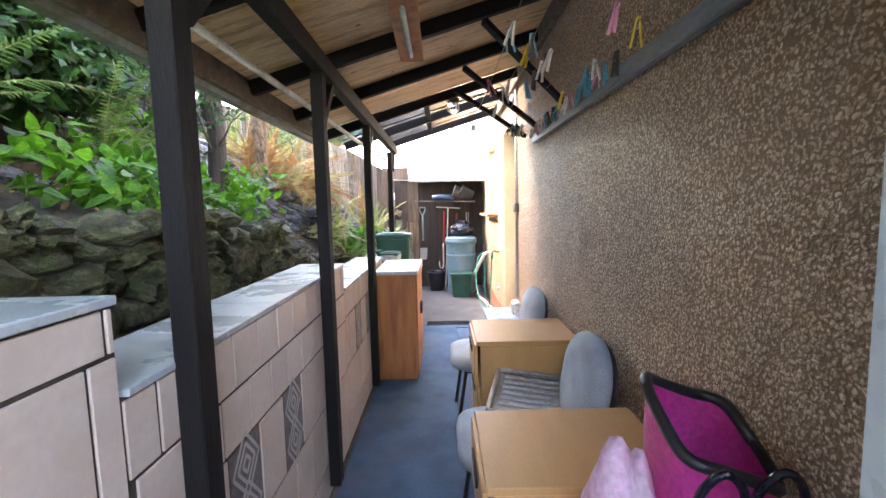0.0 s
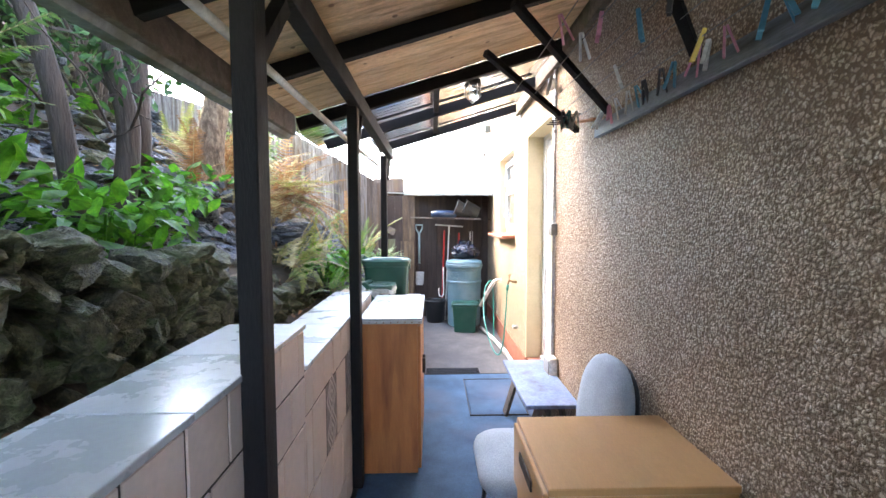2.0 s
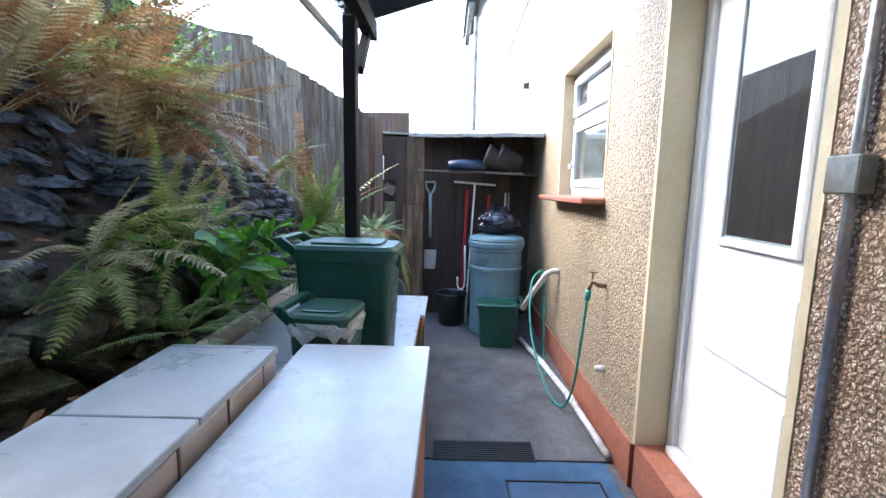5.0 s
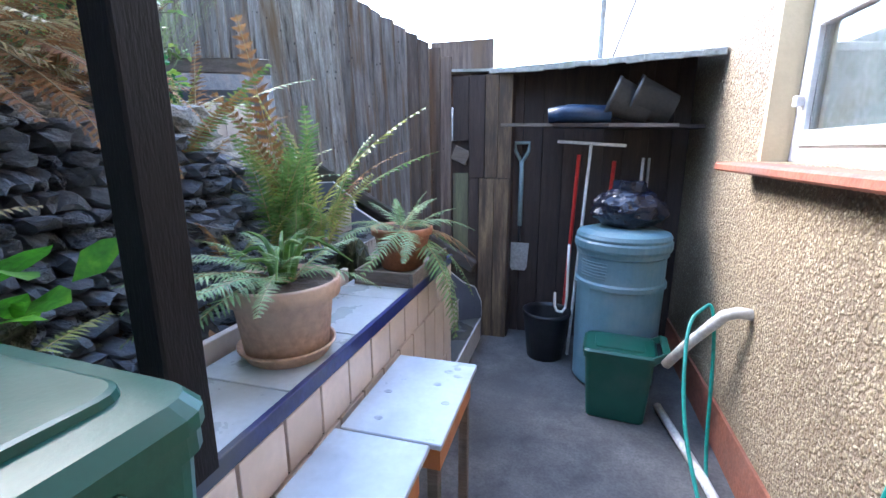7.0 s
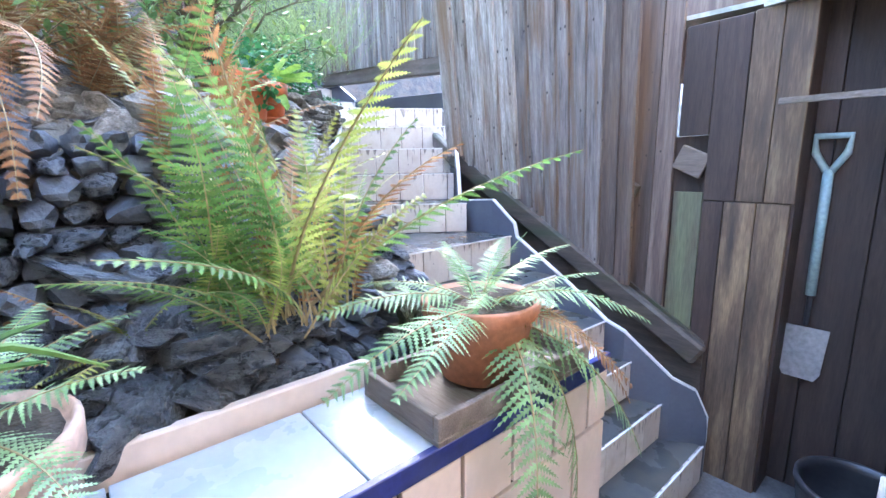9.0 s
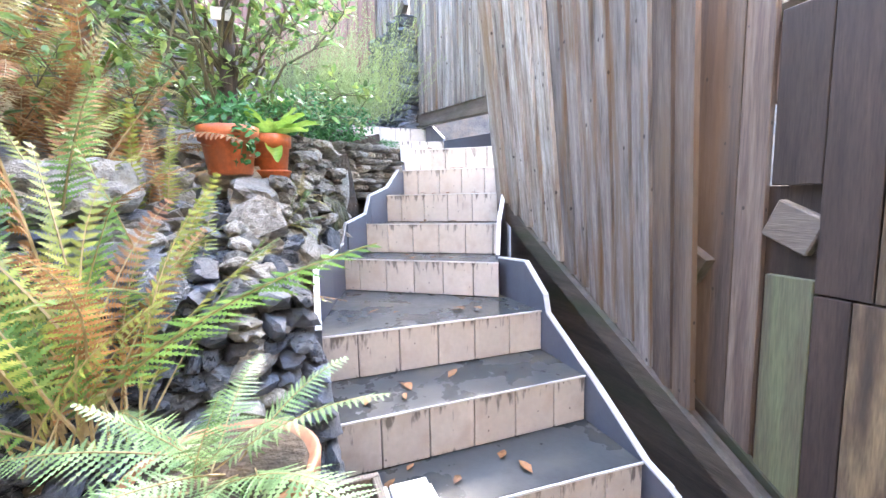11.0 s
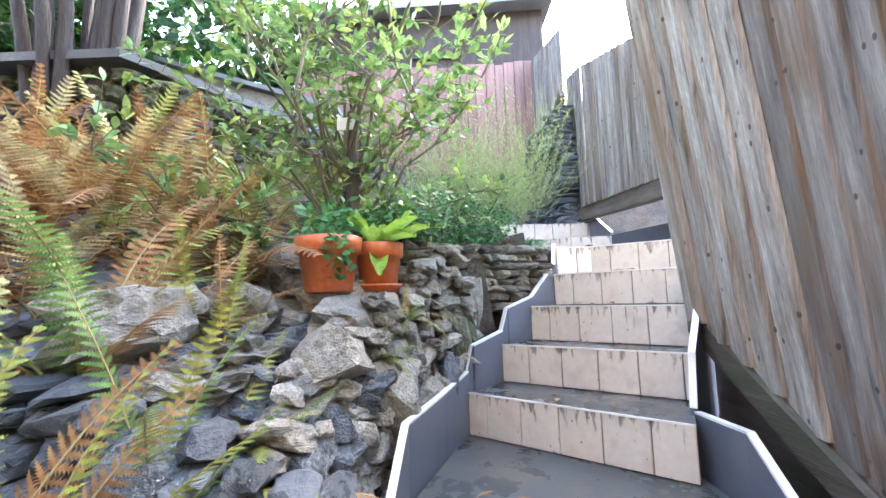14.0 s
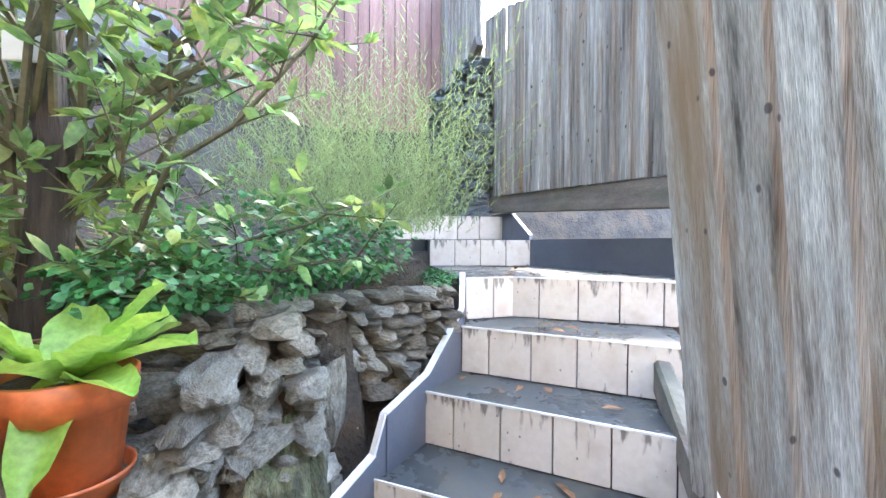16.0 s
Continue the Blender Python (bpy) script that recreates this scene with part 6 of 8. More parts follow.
def flower_pot(name, at, prof, mat, label, group="plant pots", saucer=None, cat="plant pot"):
    e = shell(name, at, label, cat, group)
    bm = bmesh.new()
    lathe(bm, prof, 32)
    part("pot", bm, mat, e, smooth=True)
    top = prof[-1]
    bm = bmesh.new()
    lathe(bm, [(top[0] * 0.97, top[1] - 0.002), (top[0] * 0.95, top[1] + 0.004)], 20)
    part("soil", bm, M_SOIL, e)
    if saucer:
        bm = bmesh.new()
        lathe(bm, [(saucer * .85, 0), (saucer, 0.03), (saucer * 1.03, 0.032), (saucer * 1.03, 0.038), (saucer * .97, 0.036), (saucer * .9, 0.012)], 30, (0, 0, -0.012))
        part("saucer", bm, mat, e, smooth=True)
    return e


def yard_things():
    # barrel with lid and bag
    e = shell("plastic_barrel", (0.30, 7.38, FLOOR), "tall blue-grey plastic barrel with a bulging lid, standing on the yard", "barrel")
    bm = bmesh.new()
    lathe(bm, [(0.215, 0), (0.235, 0.02), (0.243, 0.62), (0.255, 0.625), (0.255, 0.65), (0.243, 0.66), (0.243, 0.80), (0.255, 0.81), (0.255, 0.835), (0.245, 0.84)], 40)
    part("body", bm, M_BARREL, e, smooth=False)
    bm = bmesh.new()
    lathe(bm, [(0.262, 0.835), (0.268, 0.85), (0.268, 0.885), (0.258, 0.895), (0.262, 0.91), (0.252, 0.93), (0.20, 0.945), (0.05, 0.952)], 40)
    part("lid", bm, M_BARREL, e, smooth=False)
    for k in range(6):
        bm = bmesh.new()
        pts = [(0.246 * math.cos(a), 0.246 * math.sin(a), 0.69 + 0.017 * k) for a in [radians(205 + 6 * i) for i in range(8)]]
        tube(bm, pts, 0.004, 5)
        part("rib", bm, M_BARREL, e)
    b = shell("bin_bag", (0.32, 7.42, FLOOR + 0.953), "filled glossy black bin bag on the barrel lid", "bag")
    bm = bmesh.new()
    bmesh.ops.create_icosphere(bm, subdivisions=4, radius=1)
    for v in bm.verts:
        c = v.co.normalized()
        r = 1 + 0.16 * noise.noise(c * 2.5) + 0.08 * abs(noise.noise(c * 6)) + (0.35 if c.z > 0.93 else 0)
        v.co = Vector((c.x * 0.20 * r, c.y * 0.17 * r, max(0, 0.10 + c.z * 0.12 * r)))
    part("bag", bm, M_BAGBLK, b, smooth=False)
    # black tub
    t = shell("black_tub", (-0.12, 7.58, FLOOR), "round black rubber tub standing by the fence boards", "tub")
    bm = bmesh.new()
    lathe(bm, [(0.12, 0), (0.155, 0.30), (0.162, 0.31), (0.162, 0.33), (0.150, 0.33), (0.145, 0.30), (0.11, 0.03)], 30)
    part("body", bm, M_BLACKP, t, smooth=True)
    # hanging shovel
    s = shell("shovel", (-0.36, 7.94, 0.60), "small shovel with a pale green handle hanging on the boards", "shovel")
    bm = bmesh.new()
    tube(bm, [(0, 0, 0.28), (0, 0, 0.76)], 0.017, 10)
    part("shaft", bm, M_TEALH, s, smooth=True)
    bm = bmesh.new()
    tube(bm, [(0, 0, 0.74), (-0.045, 0, 0.82), (-0.05, 0, 0.88), (0.05, 0, 0.88), (0.045, 0, 0.82), (0, 0, 0.74)], 0.013, 8)
    part("grip", bm, M_TEALH, s, smooth=True)
    bm = bmesh.new()
    tube(bm, [(0, 0, 0.16), (0, 0, 0.30)], 0.010, 8)
    part("socket", bm, M_BLACKP, s)
    bm = bmesh.new()
    slab_on(bm, [(-0.065, -0.012, -0.03), (-0.05, -0.012, -0.06), (0.05, -0.012, -0.06), (0.065, -0.012, -0.03), (0.075, 0.0, 0.15), (-0.075, 0.0, 0.15)], (0, -1, 0), 0.005)
    part("blade", bm, M_STEEL, s)
    # brooms and tools
    q = shell("squeegee", (0.10, 7.70, 0.40), "long squeegee with a white pole leaning in the store", "tool")
    bm = bmesh.new()
    tube(bm, [(-0.07, -0.10, -0.35), (0.0, 0, 1.07)], 0.010, 8)
    part("pole", bm, M_WHITEPIPE, q)
    bm = bmesh.new()
    beam(bm, (-0.21, 0.0, 1.085), (0.21, 0.0, 1.055), 0.018, 0.022, 0.003)
    part("head", bm, M_ALU, q)
    for i, (x, z0, z1, mat, nm, lab) in enumerate(((0.03, 0.5, 1.40, M_RED, "broom_handle", "red broom handle standing in the store"), (0.25, 1.05, 1.36, M_RED, "mop_handle", "short red mop handle standing in the store"), (0.42, 1.12, 1.38, M_WHITEPIPE, "white_pole", "thin white pole standing in the store"), (0.455, 1.10, 1.38, M_ALU, "metal_pole", "thin metal pole standing in the store"))):
        o = shell(nm, (x, 7.74, FLOOR), lab, "tool", "long handled tools")
        bm = bmesh.new()
        tube(bm, [(-0.05 if i < 2 else -0.01, 0.05, 0.02), (0, 0.0, z1 - FLOOR)], 0.013 if i < 2 else 0.009, 8)
        part("handle", bm, mat, o)
    w = shell("white_hook", (-0.03, 7.32, 0.46), "white plastic strap loop hanging beside the barrel", "strap")
    bm = bmesh.new()
    tube(bm, [(-0.035, 0, 0.12), (-0.035, 0, 0.04), (-0.02, 0, 0.005), (0.01, 0, 0.0), (0.03, 0, 0.03), (0.035, 0, 0.10), (0.03, 0.02, 0.42)], 0.008, 8)
    part("loop", bm, M_WHITEPIPE, w, smooth=True)
    # buckets and roll on the shelf
    for k, x in enumerate((0.42, 0.30)):
        bk = shell("bucket", (x, 7.60, 1.70), "grey plastic bucket lying on the store shelf", "bucket", "buckets on the shelf")
        bk.matrix_basis = pose(x, 7.60, 1.70, 0, -68, 0)
        bm = bmesh.new()
        lathe(bm, [(0.085, -0.12), (0.115, 0.10), (0.122, 0.10), (0.122, 0.12), (0.108, 0.12), (0.08, -0.10)], 26)
        part("body", bm, M_BUCKET, bk, smooth=True)
    rl = shell("rolled_tarp", (0.0, 7.60, 1.64), "rolled blue tarpaulin on the store shelf", "tarpaulin")
    bm = bmesh.new()
    tube(bm, [(-0.17, 0, 0), (-0.05, 0, 0.01), (0.2, -0.02, 0.0)], 0.05, 14, rs=[0.045, 0.055, 0.05])
    part("roll", bm, M_BLUEROLL, rl, smooth=True)
    # drain pipe, waste pipe, tap and hose
    e = shell("floor_pipe", (0.70, 5.3, FLOOR), "white waste pipe running along the foot of the wall", "pipe")
    bm = bmesh.new()
    tube(bm, [(-0.02, 0.0, 0.03), (-0.04, 0.6, 0.03), (-0.10, 1.2, 0.03), (-0.19, 1.75, 0.03)], 0.021, 10)
    part("pipe", bm, M_WHITEPIPE, e, smooth=True)
    bm = bmesh.new()
    tube(bm, [(-0.038, 0.55, 0.03), (-0.045, 0.65, 0.03)], 0.026, 12)
    part("coupling", bm, M_WHITEPIPE, e, smooth=True)
    e = shell("wall_waste_pipe", (0.72, 6.62, 0.78), "bent white waste pipe coming out of the wall", "pipe")
    bm = bmesh.new()
    tube(bm, [(0.01, 0, 0), (-0.05, 0, 0.005), (-0.09, 0.02, -0.02), (-0.17, 0.14, -0.20), (-0.235, 0.24, -0.37)], 0.024, 12)
    part("pipe", bm, M_WHITEPIPE, e, smooth=True)
    e = shell("garden_tap", (0.72, 5.60, 0.90), "brass outside tap with a green hose connector", "tap")
    bm = bmesh.new()
    tube(bm, [(0.0, 0, 0.0), (-0.04, 0.0, 0.0), (-0.075, 0.01, 0.02), (-0.09, 0.015, -0.03)], 0.011, 10, rs=[0.014, 0.012, 0.013, 0.011])
    part("body", bm, M_BRASS, e, smooth=True)
    bm = bmesh.new()
    beam(bm, (-0.105, 0.01, 0.075), (-0.045, 0.01, 0.075), 0.012, 0.006, 0.002)
    tube(bm, [(-0.075, 0.01, 0.03), (-0.075, 0.01, 0.075)], 0.005, 8)
    part("handle", bm, M_BRASS, e)
    bm = bmesh.new()
    tube(bm, [(-0.09, 0.015, -0.03), (-0.095, 0.015, -0.09)], 0.016, 10)
    part("connector", bm, M_HOSE, e, smooth=True)
    e = shell("garden_hose", (0.62, 5.62, 0.80), "thin green garden hose looped from the tap over the waste pipe", "hose")
    bm = bmesh.new()
    tube(bm, spline([(0.005, 0, 0.01), (0.0, 0.03, -0.2), (-0.02, 0.08, -0.55), (-0.05, 0.2, -0.735), (-0.10, 0.45, -0.70), (-0.14, 0.8, -0.45), (-0.10, 1.08, -0.15), (-0.03, 1.14, -0.05), (0.0, 1.13, -0.06), (0.01, 1.08, -0.25), (0.0, 0.95, -0.70), (-0.03, 0.7, -0.745)], 6), 0.008, 8)
    part("hose", bm, M_HOSE, e, smooth=True)
    e = shell("wall_bracket", (0.72, 5.54, 0.44), "white plastic pipe stub on the wall below the tap", "pipe stub")
    bm = bmesh.new()
    tube(bm, [(0.0, 0, 0.0), (-0.05, 0, 0.0)], 0.018, 12)
    part("stub", bm, M_WHITEPIPE, e, smooth=True)
    # conduit with sockets
    e = shell("conduit", (0.72, 4.17, 0.55), "grey metal conduit rising on the wall beside the door", "conduit")
    bm = bmesh.new()
    tube(bm, [(-0.016, 0, 0.0), (-0.016, 0, 2.05)], 0.012, 10)
    part("conduit_tube", bm, M_STEEL, e, smooth=True)
    for z, nm in ((0.92, "switch_box"), (1.6, "saddle")):
        bm = bmesh.new()
        s_ = 0.042 if nm == "switch_box" else 0.012
        bbox(bm, (-0.045 if s_ > 0.02 else -0.03, -s_, z - s_), (-0.002, s_, z + s_), 0.004)
        part(nm, bm, M_GUTG, e)
    e = shell("outdoor_socket", (0.72, 4.13, 0.50), "pale weatherproof socket box low on the pebble-dashed wall", "socket")
    bm = bmesh.new()
    bbox(bm, (-0.06, -0.06, -0.07), (-0.002, 0.10, 0.07), 0.008)
    part("box", bm, M_WHITEPIPE, e)
    bm = bmesh.new()
    bbox(bm, (-0.068, -0.05, -0.055), (-0.0605, 0.09, 0.055), 0.004)
    part("cover", bm, M_GUTG, e)
    # airer batten with pegs
    airer()
    lamps()
    mats()


def spline(pts, k):
    out = []
    P = [Vector(p) for p in pts]
    for i in range(len(P) - 1):
        a, b, c, d = P[max(i - 1, 0)], P[i], P[i + 1], P[min(i + 2, len(P) - 1)]
        for j in range(k):
            t = j / k
            out.append(0.5 * ((2 * b) + (c - a) * t + (2 * a - 5 * b + 4 * c - d) * t * t + (3 * b - a - 3 * c + d) * t ** 3))
    out.append(P[-1])
    return out


def peg(at, rot, mat):
    e = shell("clothes_peg", at, "small plastic clothes peg clipped on the drying line", "clothes peg", "clothes pegs on the line")
    e.matrix_basis = pose(*at, *rot) @ Matrix.Scale(1.25, 4)
    for s in (-1, 1):
        bm = bmesh.new()
        beam(bm, (s * 0.003, 0, 0.03), (s * 0.007, 0, 0.0), 0.010, 0.005)
        beam(bm, (s * 0.007, 0, 0.0), (s * 0.014, 0, -0.045), 0.010, 0.005)
        part("arm", bm, mat, e)
    bm = bmesh.new()
    tube(bm, [(-0.008, 0, 0.003), (0.008, 0, 0.003)], 0.003, 6)
    part("spring", bm, M_STEEL, e)


def airer():
    e = shell("drying_rack", (0.70, 2.2, 2.0), "old grey batten and struts of a wall drying rack", "drying rack")
    bm = bmesh.new()
    beam(bm, (0.0, -1.4, -0.02), (0.0, 1.17, -0.01), 0.028, 0.07, 0.003)
    part("batten", bm, M_BATTEN, e)
    for y0, x1, y1, z1 in ((0.30, -0.50, -0.2, 0.30), (1.0, -0.55, 0.55, 0.33), (1.45, -0.60, 1.0, 0.32)):
        bm = bmesh.new()
        beam(bm, (-0.01, y0, 0.05), (x1, y1, z1), 0.03, 0.03, 0.002)
        part("strut", bm, M_BLACKWOOD, e)
    bm = bmesh.new()
    beam(bm, (-0.03, 1.12, 0.04), (-0.06, 1.50, 0.10), 0.012, 0.016, 0.002)
    part("arm", bm, M_PINE, e)
    for k in range(5):
        x = -0.05 - 0.09 * k
        bm = bmesh.new()
        pts = [(x, -1.3 + 0.52 * i, 0.10 + 0.03 * k - 0.03 * math.sin(math.pi * i / 5)) for i in range(6)]
        tube(bm, pts, 0.0016, 4)
        part("line", bm, M_WIRE, e)
    rr = random.Random(3)
    for i in range(17):
        y = -0.45 + 1.6 * i / 17 + rr.uniform(-.03, .03)
        peg((0.675, 2.2 + y, 2.035), (rr.uniform(-20, 20), rr.uniform(-25, 25), rr.uniform(-60, 60) + 90), PEGS[rr.choice((0, 0, 0, 1, 2, 3, 5))])
    for i in range(20):
        k = rr.randrange(5)
        y = rr.uniform(-0.9, 1.0)
        peg((0.65 - 0.09 * k, 2.2 + y, 2.06 + 0.03 * k), (rr.uniform(-20, 20), rr.uniform(-15, 15), rr.uniform(0, 180)), PEGS[rr.choice((0, 0, 0, 0, 1, 2, 3, 4))])
    o = shell("hanging_airer", (0.60, 3.62, 2.10), "small dark folding peg airer hanging at the end of the rack", "airer")
    for k in range(5):
        bm = bmesh.new()
        beam(bm, (-0.07, -0.10 + 0.05 * k, 0), (0.06, -0.12 + 0.06 * k, 0.01), 0.006, 0.006)
        part("bar", bm, M_BLACKP, o)
    for k in range(3):
        bm = bmesh.new()
        tube(bm, [(-0.06 + 0.06 * k, 0.0, 0), (-0.055 + 0.06 * k, 0.01, -0.04)], 0.004, 6)
        part("hook", bm, M_BLACKP, o)
    for i in range(7):
        peg((0.56 + 0.012 * i, 3.50 + rr.uniform(-.02, .12), 2.09), (rr.uniform(-20, 20), rr.uniform(-25, 25), rr.uniform(0, 180)), PEGS[rr.choice((0, 3, 3, 1, 5))])
    bm = bmesh.new()


def lamps():
    e = shell("bulkhead_lamp", (0.115, 4.02, 2.45), "caged glass outdoor lamp, unlit, hanging under the roof", "lamp")
    bm = bmesh.new()
    lathe(bm, [(0.055, 0.0), (0.055, -0.03), (0.045, -0.04)], 20)
    part("base", bm, M_BLACKP, e)
    bm = bmesh.new()
    lathe(bm, [(0.012, -0.135), (0.035, -0.125), (0.048, -0.09), (0.045, -0.041)], 20)
    part("glass_shade", bm, M_GLASS, e, smooth=True)
    bm = bmesh.new()
    for a in (0, 60, 120):
        c, s_ = math.cos(radians(a)), math.sin(radians(a))
        tube(bm, [(c * 0.052, s_ * 0.052, -0.03), (c * 0.053, s_ * 0.053, -0.10), (0, 0, -0.15), (-c * 0.053, -s_ * 0.053, -0.10), (-c * 0.052, -s_ * 0.052, -0.03)], 0.003, 5)
    part("cage", bm, M_STEEL, e)
    e = shell("security_sensor", (0.40, 5.50, 2.50), "small grey sensor under the last rafter", "sensor")
    bm = bmesh.new()
    bbox(bm, (-0.03, -0.03, -0.09), (0.03, 0.03, -0.02), 0.006)
    part("sensor_head", bm, M_GUTG, e)
    e = shell("wall_speaker", (0.66, 4.12, 2.46), "small round white fitting high on the wall with loose wire", "fitting")
    bm = bmesh.new()
    lathe(bm, [(0.038, -0.02), (0.042, 0.0), (0.03, 0.015), (0.012, 0.018)], 20)
    for v in bm.verts:
        v.co = Vector((-v.co.z, v.co.y, v.co.x))
    part("housing", bm, M_WHITEPIPE, e)
    bm = bmesh.new()
    tube(bm, spline([(0.02, 0, 0.02), (-0.02, 0.1, 0.05), (-0.06, 0.25, -0.03), (0.0, 0.4, 0.06), (-0.03, 0.6, 0.03)], 5), 0.004, 6)
    part("cable", bm, M_BLACKP, e)
    e = shell("hanging_fitting", (-0.10, 2.28, 2.30), "brown hanging board with a pale tube under the roof", "fitting")
    bm = bmesh.new()
    beam(bm, (-0.05, -0.55, 0.07), (-0.05, 0.28, 0.02), 0.13, 0.02, 0.003)
    part("board", bm, M_PINE, e)
    bm = bmesh.new()
    tube(bm, [(-0.05, -0.35, 0.03), (-0.05, 0.15, 0.0)], 0.013, 10)
    part("tube", bm, M_LINER, e, smooth=True)


def mats():
    e = shell("rubber_doormat", (0.03, 5.36, FLOOR), "dark ribbed rubber mat lying across the end of the carpet", "mat")
    bm = bmesh.new()
    bbox(bm, (-0.26, -0.09, 0.001), (0.28, 0.09, 0.010), 0.003)
    part("base", bm, M_BLACKP, e)
    for k in range(9):
        bm = bmesh.new()
        bbox(bm, (-0.25, -0.08 + 0.018 * k, 0.010), (0.27, -0.072 + 0.018 * k, 0.014))
        part("rib", bm, M_BLACKP, e)
    e = shell("manhole_cover", (0.14, 4.36, FLOOR + 0.004), "square metal inspection cover set in the carpet", "manhole cover")
    bm = bmesh.new()
    bbox(bm, (0, 0, 0.0005), (0.43, 0.75, 0.006), 0.002)
    part("plate", bm, M_CARPET, e)
    for a, b in (((-0.012, -0.012), (0.442, -0.004)), ((-0.012, 0.754), (0.442, 0.762)), ((-0.012, -0.003), (-0.004, 0.753)), ((0.434, -0.003), (0.442, 0.753))):
        bm = bmesh.new()
        bbox(bm, (*a, 0.0005), (*b, 0.009), 0.001)
        part("edge", bm, M_BLACKP, e)


passage_things()


# ---- bank: stones ----
def bank_stones():
    w = empty("rubble_wall", (-1.25, 3.0, 0.8), "low mossy rubble wall behind the tiled coping", "wall")
    w.matrix_basis = Matrix()
    w["label"] = "low mossy rubble wall behind the tiled coping"
    rubble_wall(w, ["mossy", "mossy", "mossyb"], [(-1.16, 5.3), (-1.17, 4.6), (-1.18, 3.4), (-1.16, 2.9)], [0.80, 0.80, 0.82, 0.84], [1.10, 1.13, 1.14, 1.34], 0.125, 0.20)
    w2 = empty("rubble_wall", (0, 0, 0), "tall dark rubble wall rising beside the start of the passage", "wall")
    rubble_wall(w2, ["mossy", "mossyb", "mossy"], [(-1.18, 3.1), (-1.16, 2.0), (-1.12, 0.9), (-1.10, -0.3)], [0.9, 0.95, 0.95, 0.95], [1.38, 1.50, 1.52, 1.55], 0.135, 0.22, jitter=0.45)
    w3 = empty("rubble_wall", (0, 0, 0), "wet dark stones of the second terrace under the ferns", "wall")
    rubble_wall(w3, ["wet", "wetb", "wet"], [(-1.50, 5.3), (-1.66, 4.6), (-1.74, 3.6), (-1.78, 2.6)], [1.08, 1.08, 1.08, 1.4], [1.42, 1.52, 1.56, 1.75], 0.12, 0.24, lean=-0.5, jitter=0.35)
    w4 = empty("rubble_wall", (0, 0, 0), "dark stones piled behind the planter", "wall")
    rubble_wall(w4, ["wetb", "slateb", "slate"], [(-1.12, 6.7), (-1.04, 6.2), (-1.06, 5.6), (-1.10, 5.0)], [0.74, 0.78, 0.78, 0.78], [1.20, 1.40, 1.55, 1.52], 0.060, 0.20, lean=-0.55, jitter=0.13)
    w5 = empty("rubble_wall", (0, 0, 0), "dry-stone wall of buff rubble beside the steps", "wall")
    rubble_wall(w5, ["buffb", "buffb", "greyb"], [(-2.42, 6.62), (-2.62, 6.78), (-2.80, 7.05), (-2.95, 7.30)][::-1], [1.62, 1.52, 1.42, 1.42], [1.80, 1.82, 1.83, 1.84], 0.062, 0.19, jitter=0.12)
    w6 = empty("rubble_wall", (0, 0, 0), "slate stack carrying the end of the fence", "wall")
    rubble_wall(w6, ["slate"], [(-4.12, 7.76), (-4.55, 7.68), (-4.85, 7.60)], [1.92, 1.92, 1.92], [3.15, 3.12, 3.1], 0.06, 0.2, jitter=0.1)
    w7 = empty("rubble_wall", (0, 0, 0), "capped stone wall along the upper terrace", "wall")
    rubble_wall(w7, ["mossy", "wetb", "mossyb"], [(-4.2, 6.0), (-3.4, 5.45), (-2.85, 5.0), (-2.80, 4.0)], [2.35, 2.25, 2.2, 2.3], [2.95, 2.93, 2.92, 2.9], 0.12, 0.2)
    bm = bmesh.new()
    prism(bm, [(-2.70, 5.02), (-2.66, 4.0), (-3.0, 4.0), (-3.05, 5.0), (-3.6, 5.55), (-4.3, 6.15), (-4.15, 5.9), (-3.35, 5.38)][::-1], 2.93, 2.98)
    part("capping", bm, M_CONC, w7, "flat concrete capping")
    # rockery between the ferns and the steps
    rk = empty("rockery", (0, 0, 0), "rockery of grey boulders and rubble on the bank", "rockery")
    rr = random.Random(11)
    for i in range(640):
        x = rr.uniform(-2.55, -0.98)
        y = rr.uniform(5.75, min(6.66, yleft(x) - 0.04))
        s = rr.choice((0.07, 0.09, 0.12, 0.15, 0.19))
        if math.hypot(x + 2.05, y - 6.46) < 0.2:
            continue
        z = ground_z(x, y)
        put_stone(rk, "wet" if (y > 6.3 and x > -1.9) or x > -1.35 else rr.choice(("grey", "grey", "buff", "wet")), (x, y, z + s * 0.12), (s * rr.uniform(1.0, 1.7), s * rr.uniform(0.8, 1.2), s * rr.uniform(0.4, 0.7)), (rr.uniform(-.4, .4), rr.uniform(-.4, .4), rr.uniform(0, 6)))
    # stones facing the steps, stepping up beside them
    x = -0.98
    while x > -2.5:
        ylim = yleft(x) - 0.08
        foot = LV[1] - 0.15 + 0.52 * max(0, (-1.0 - x))
        top = ground_z(x, ylim - 0.25)
        z = foot
        while z < min(top + 0.1, foot + 0.75):
            s = rr.uniform(0.08, 0.14)
            put_stone(rk, rr.choice(("buff", "buff", "grey")), (x + rr.uniform(-.03, .03), ylim - 0.25 * (z - foot) + rr.uniform(-.03, .01), z + s * 0.3), (s * 1.8, s * 0.9, s * 0.55), (rr.uniform(-.3, .3), rr.uniform(-.3, .3), rr.uniform(-.4, .4)))
            z += s * 0.45
        x -= 0.075
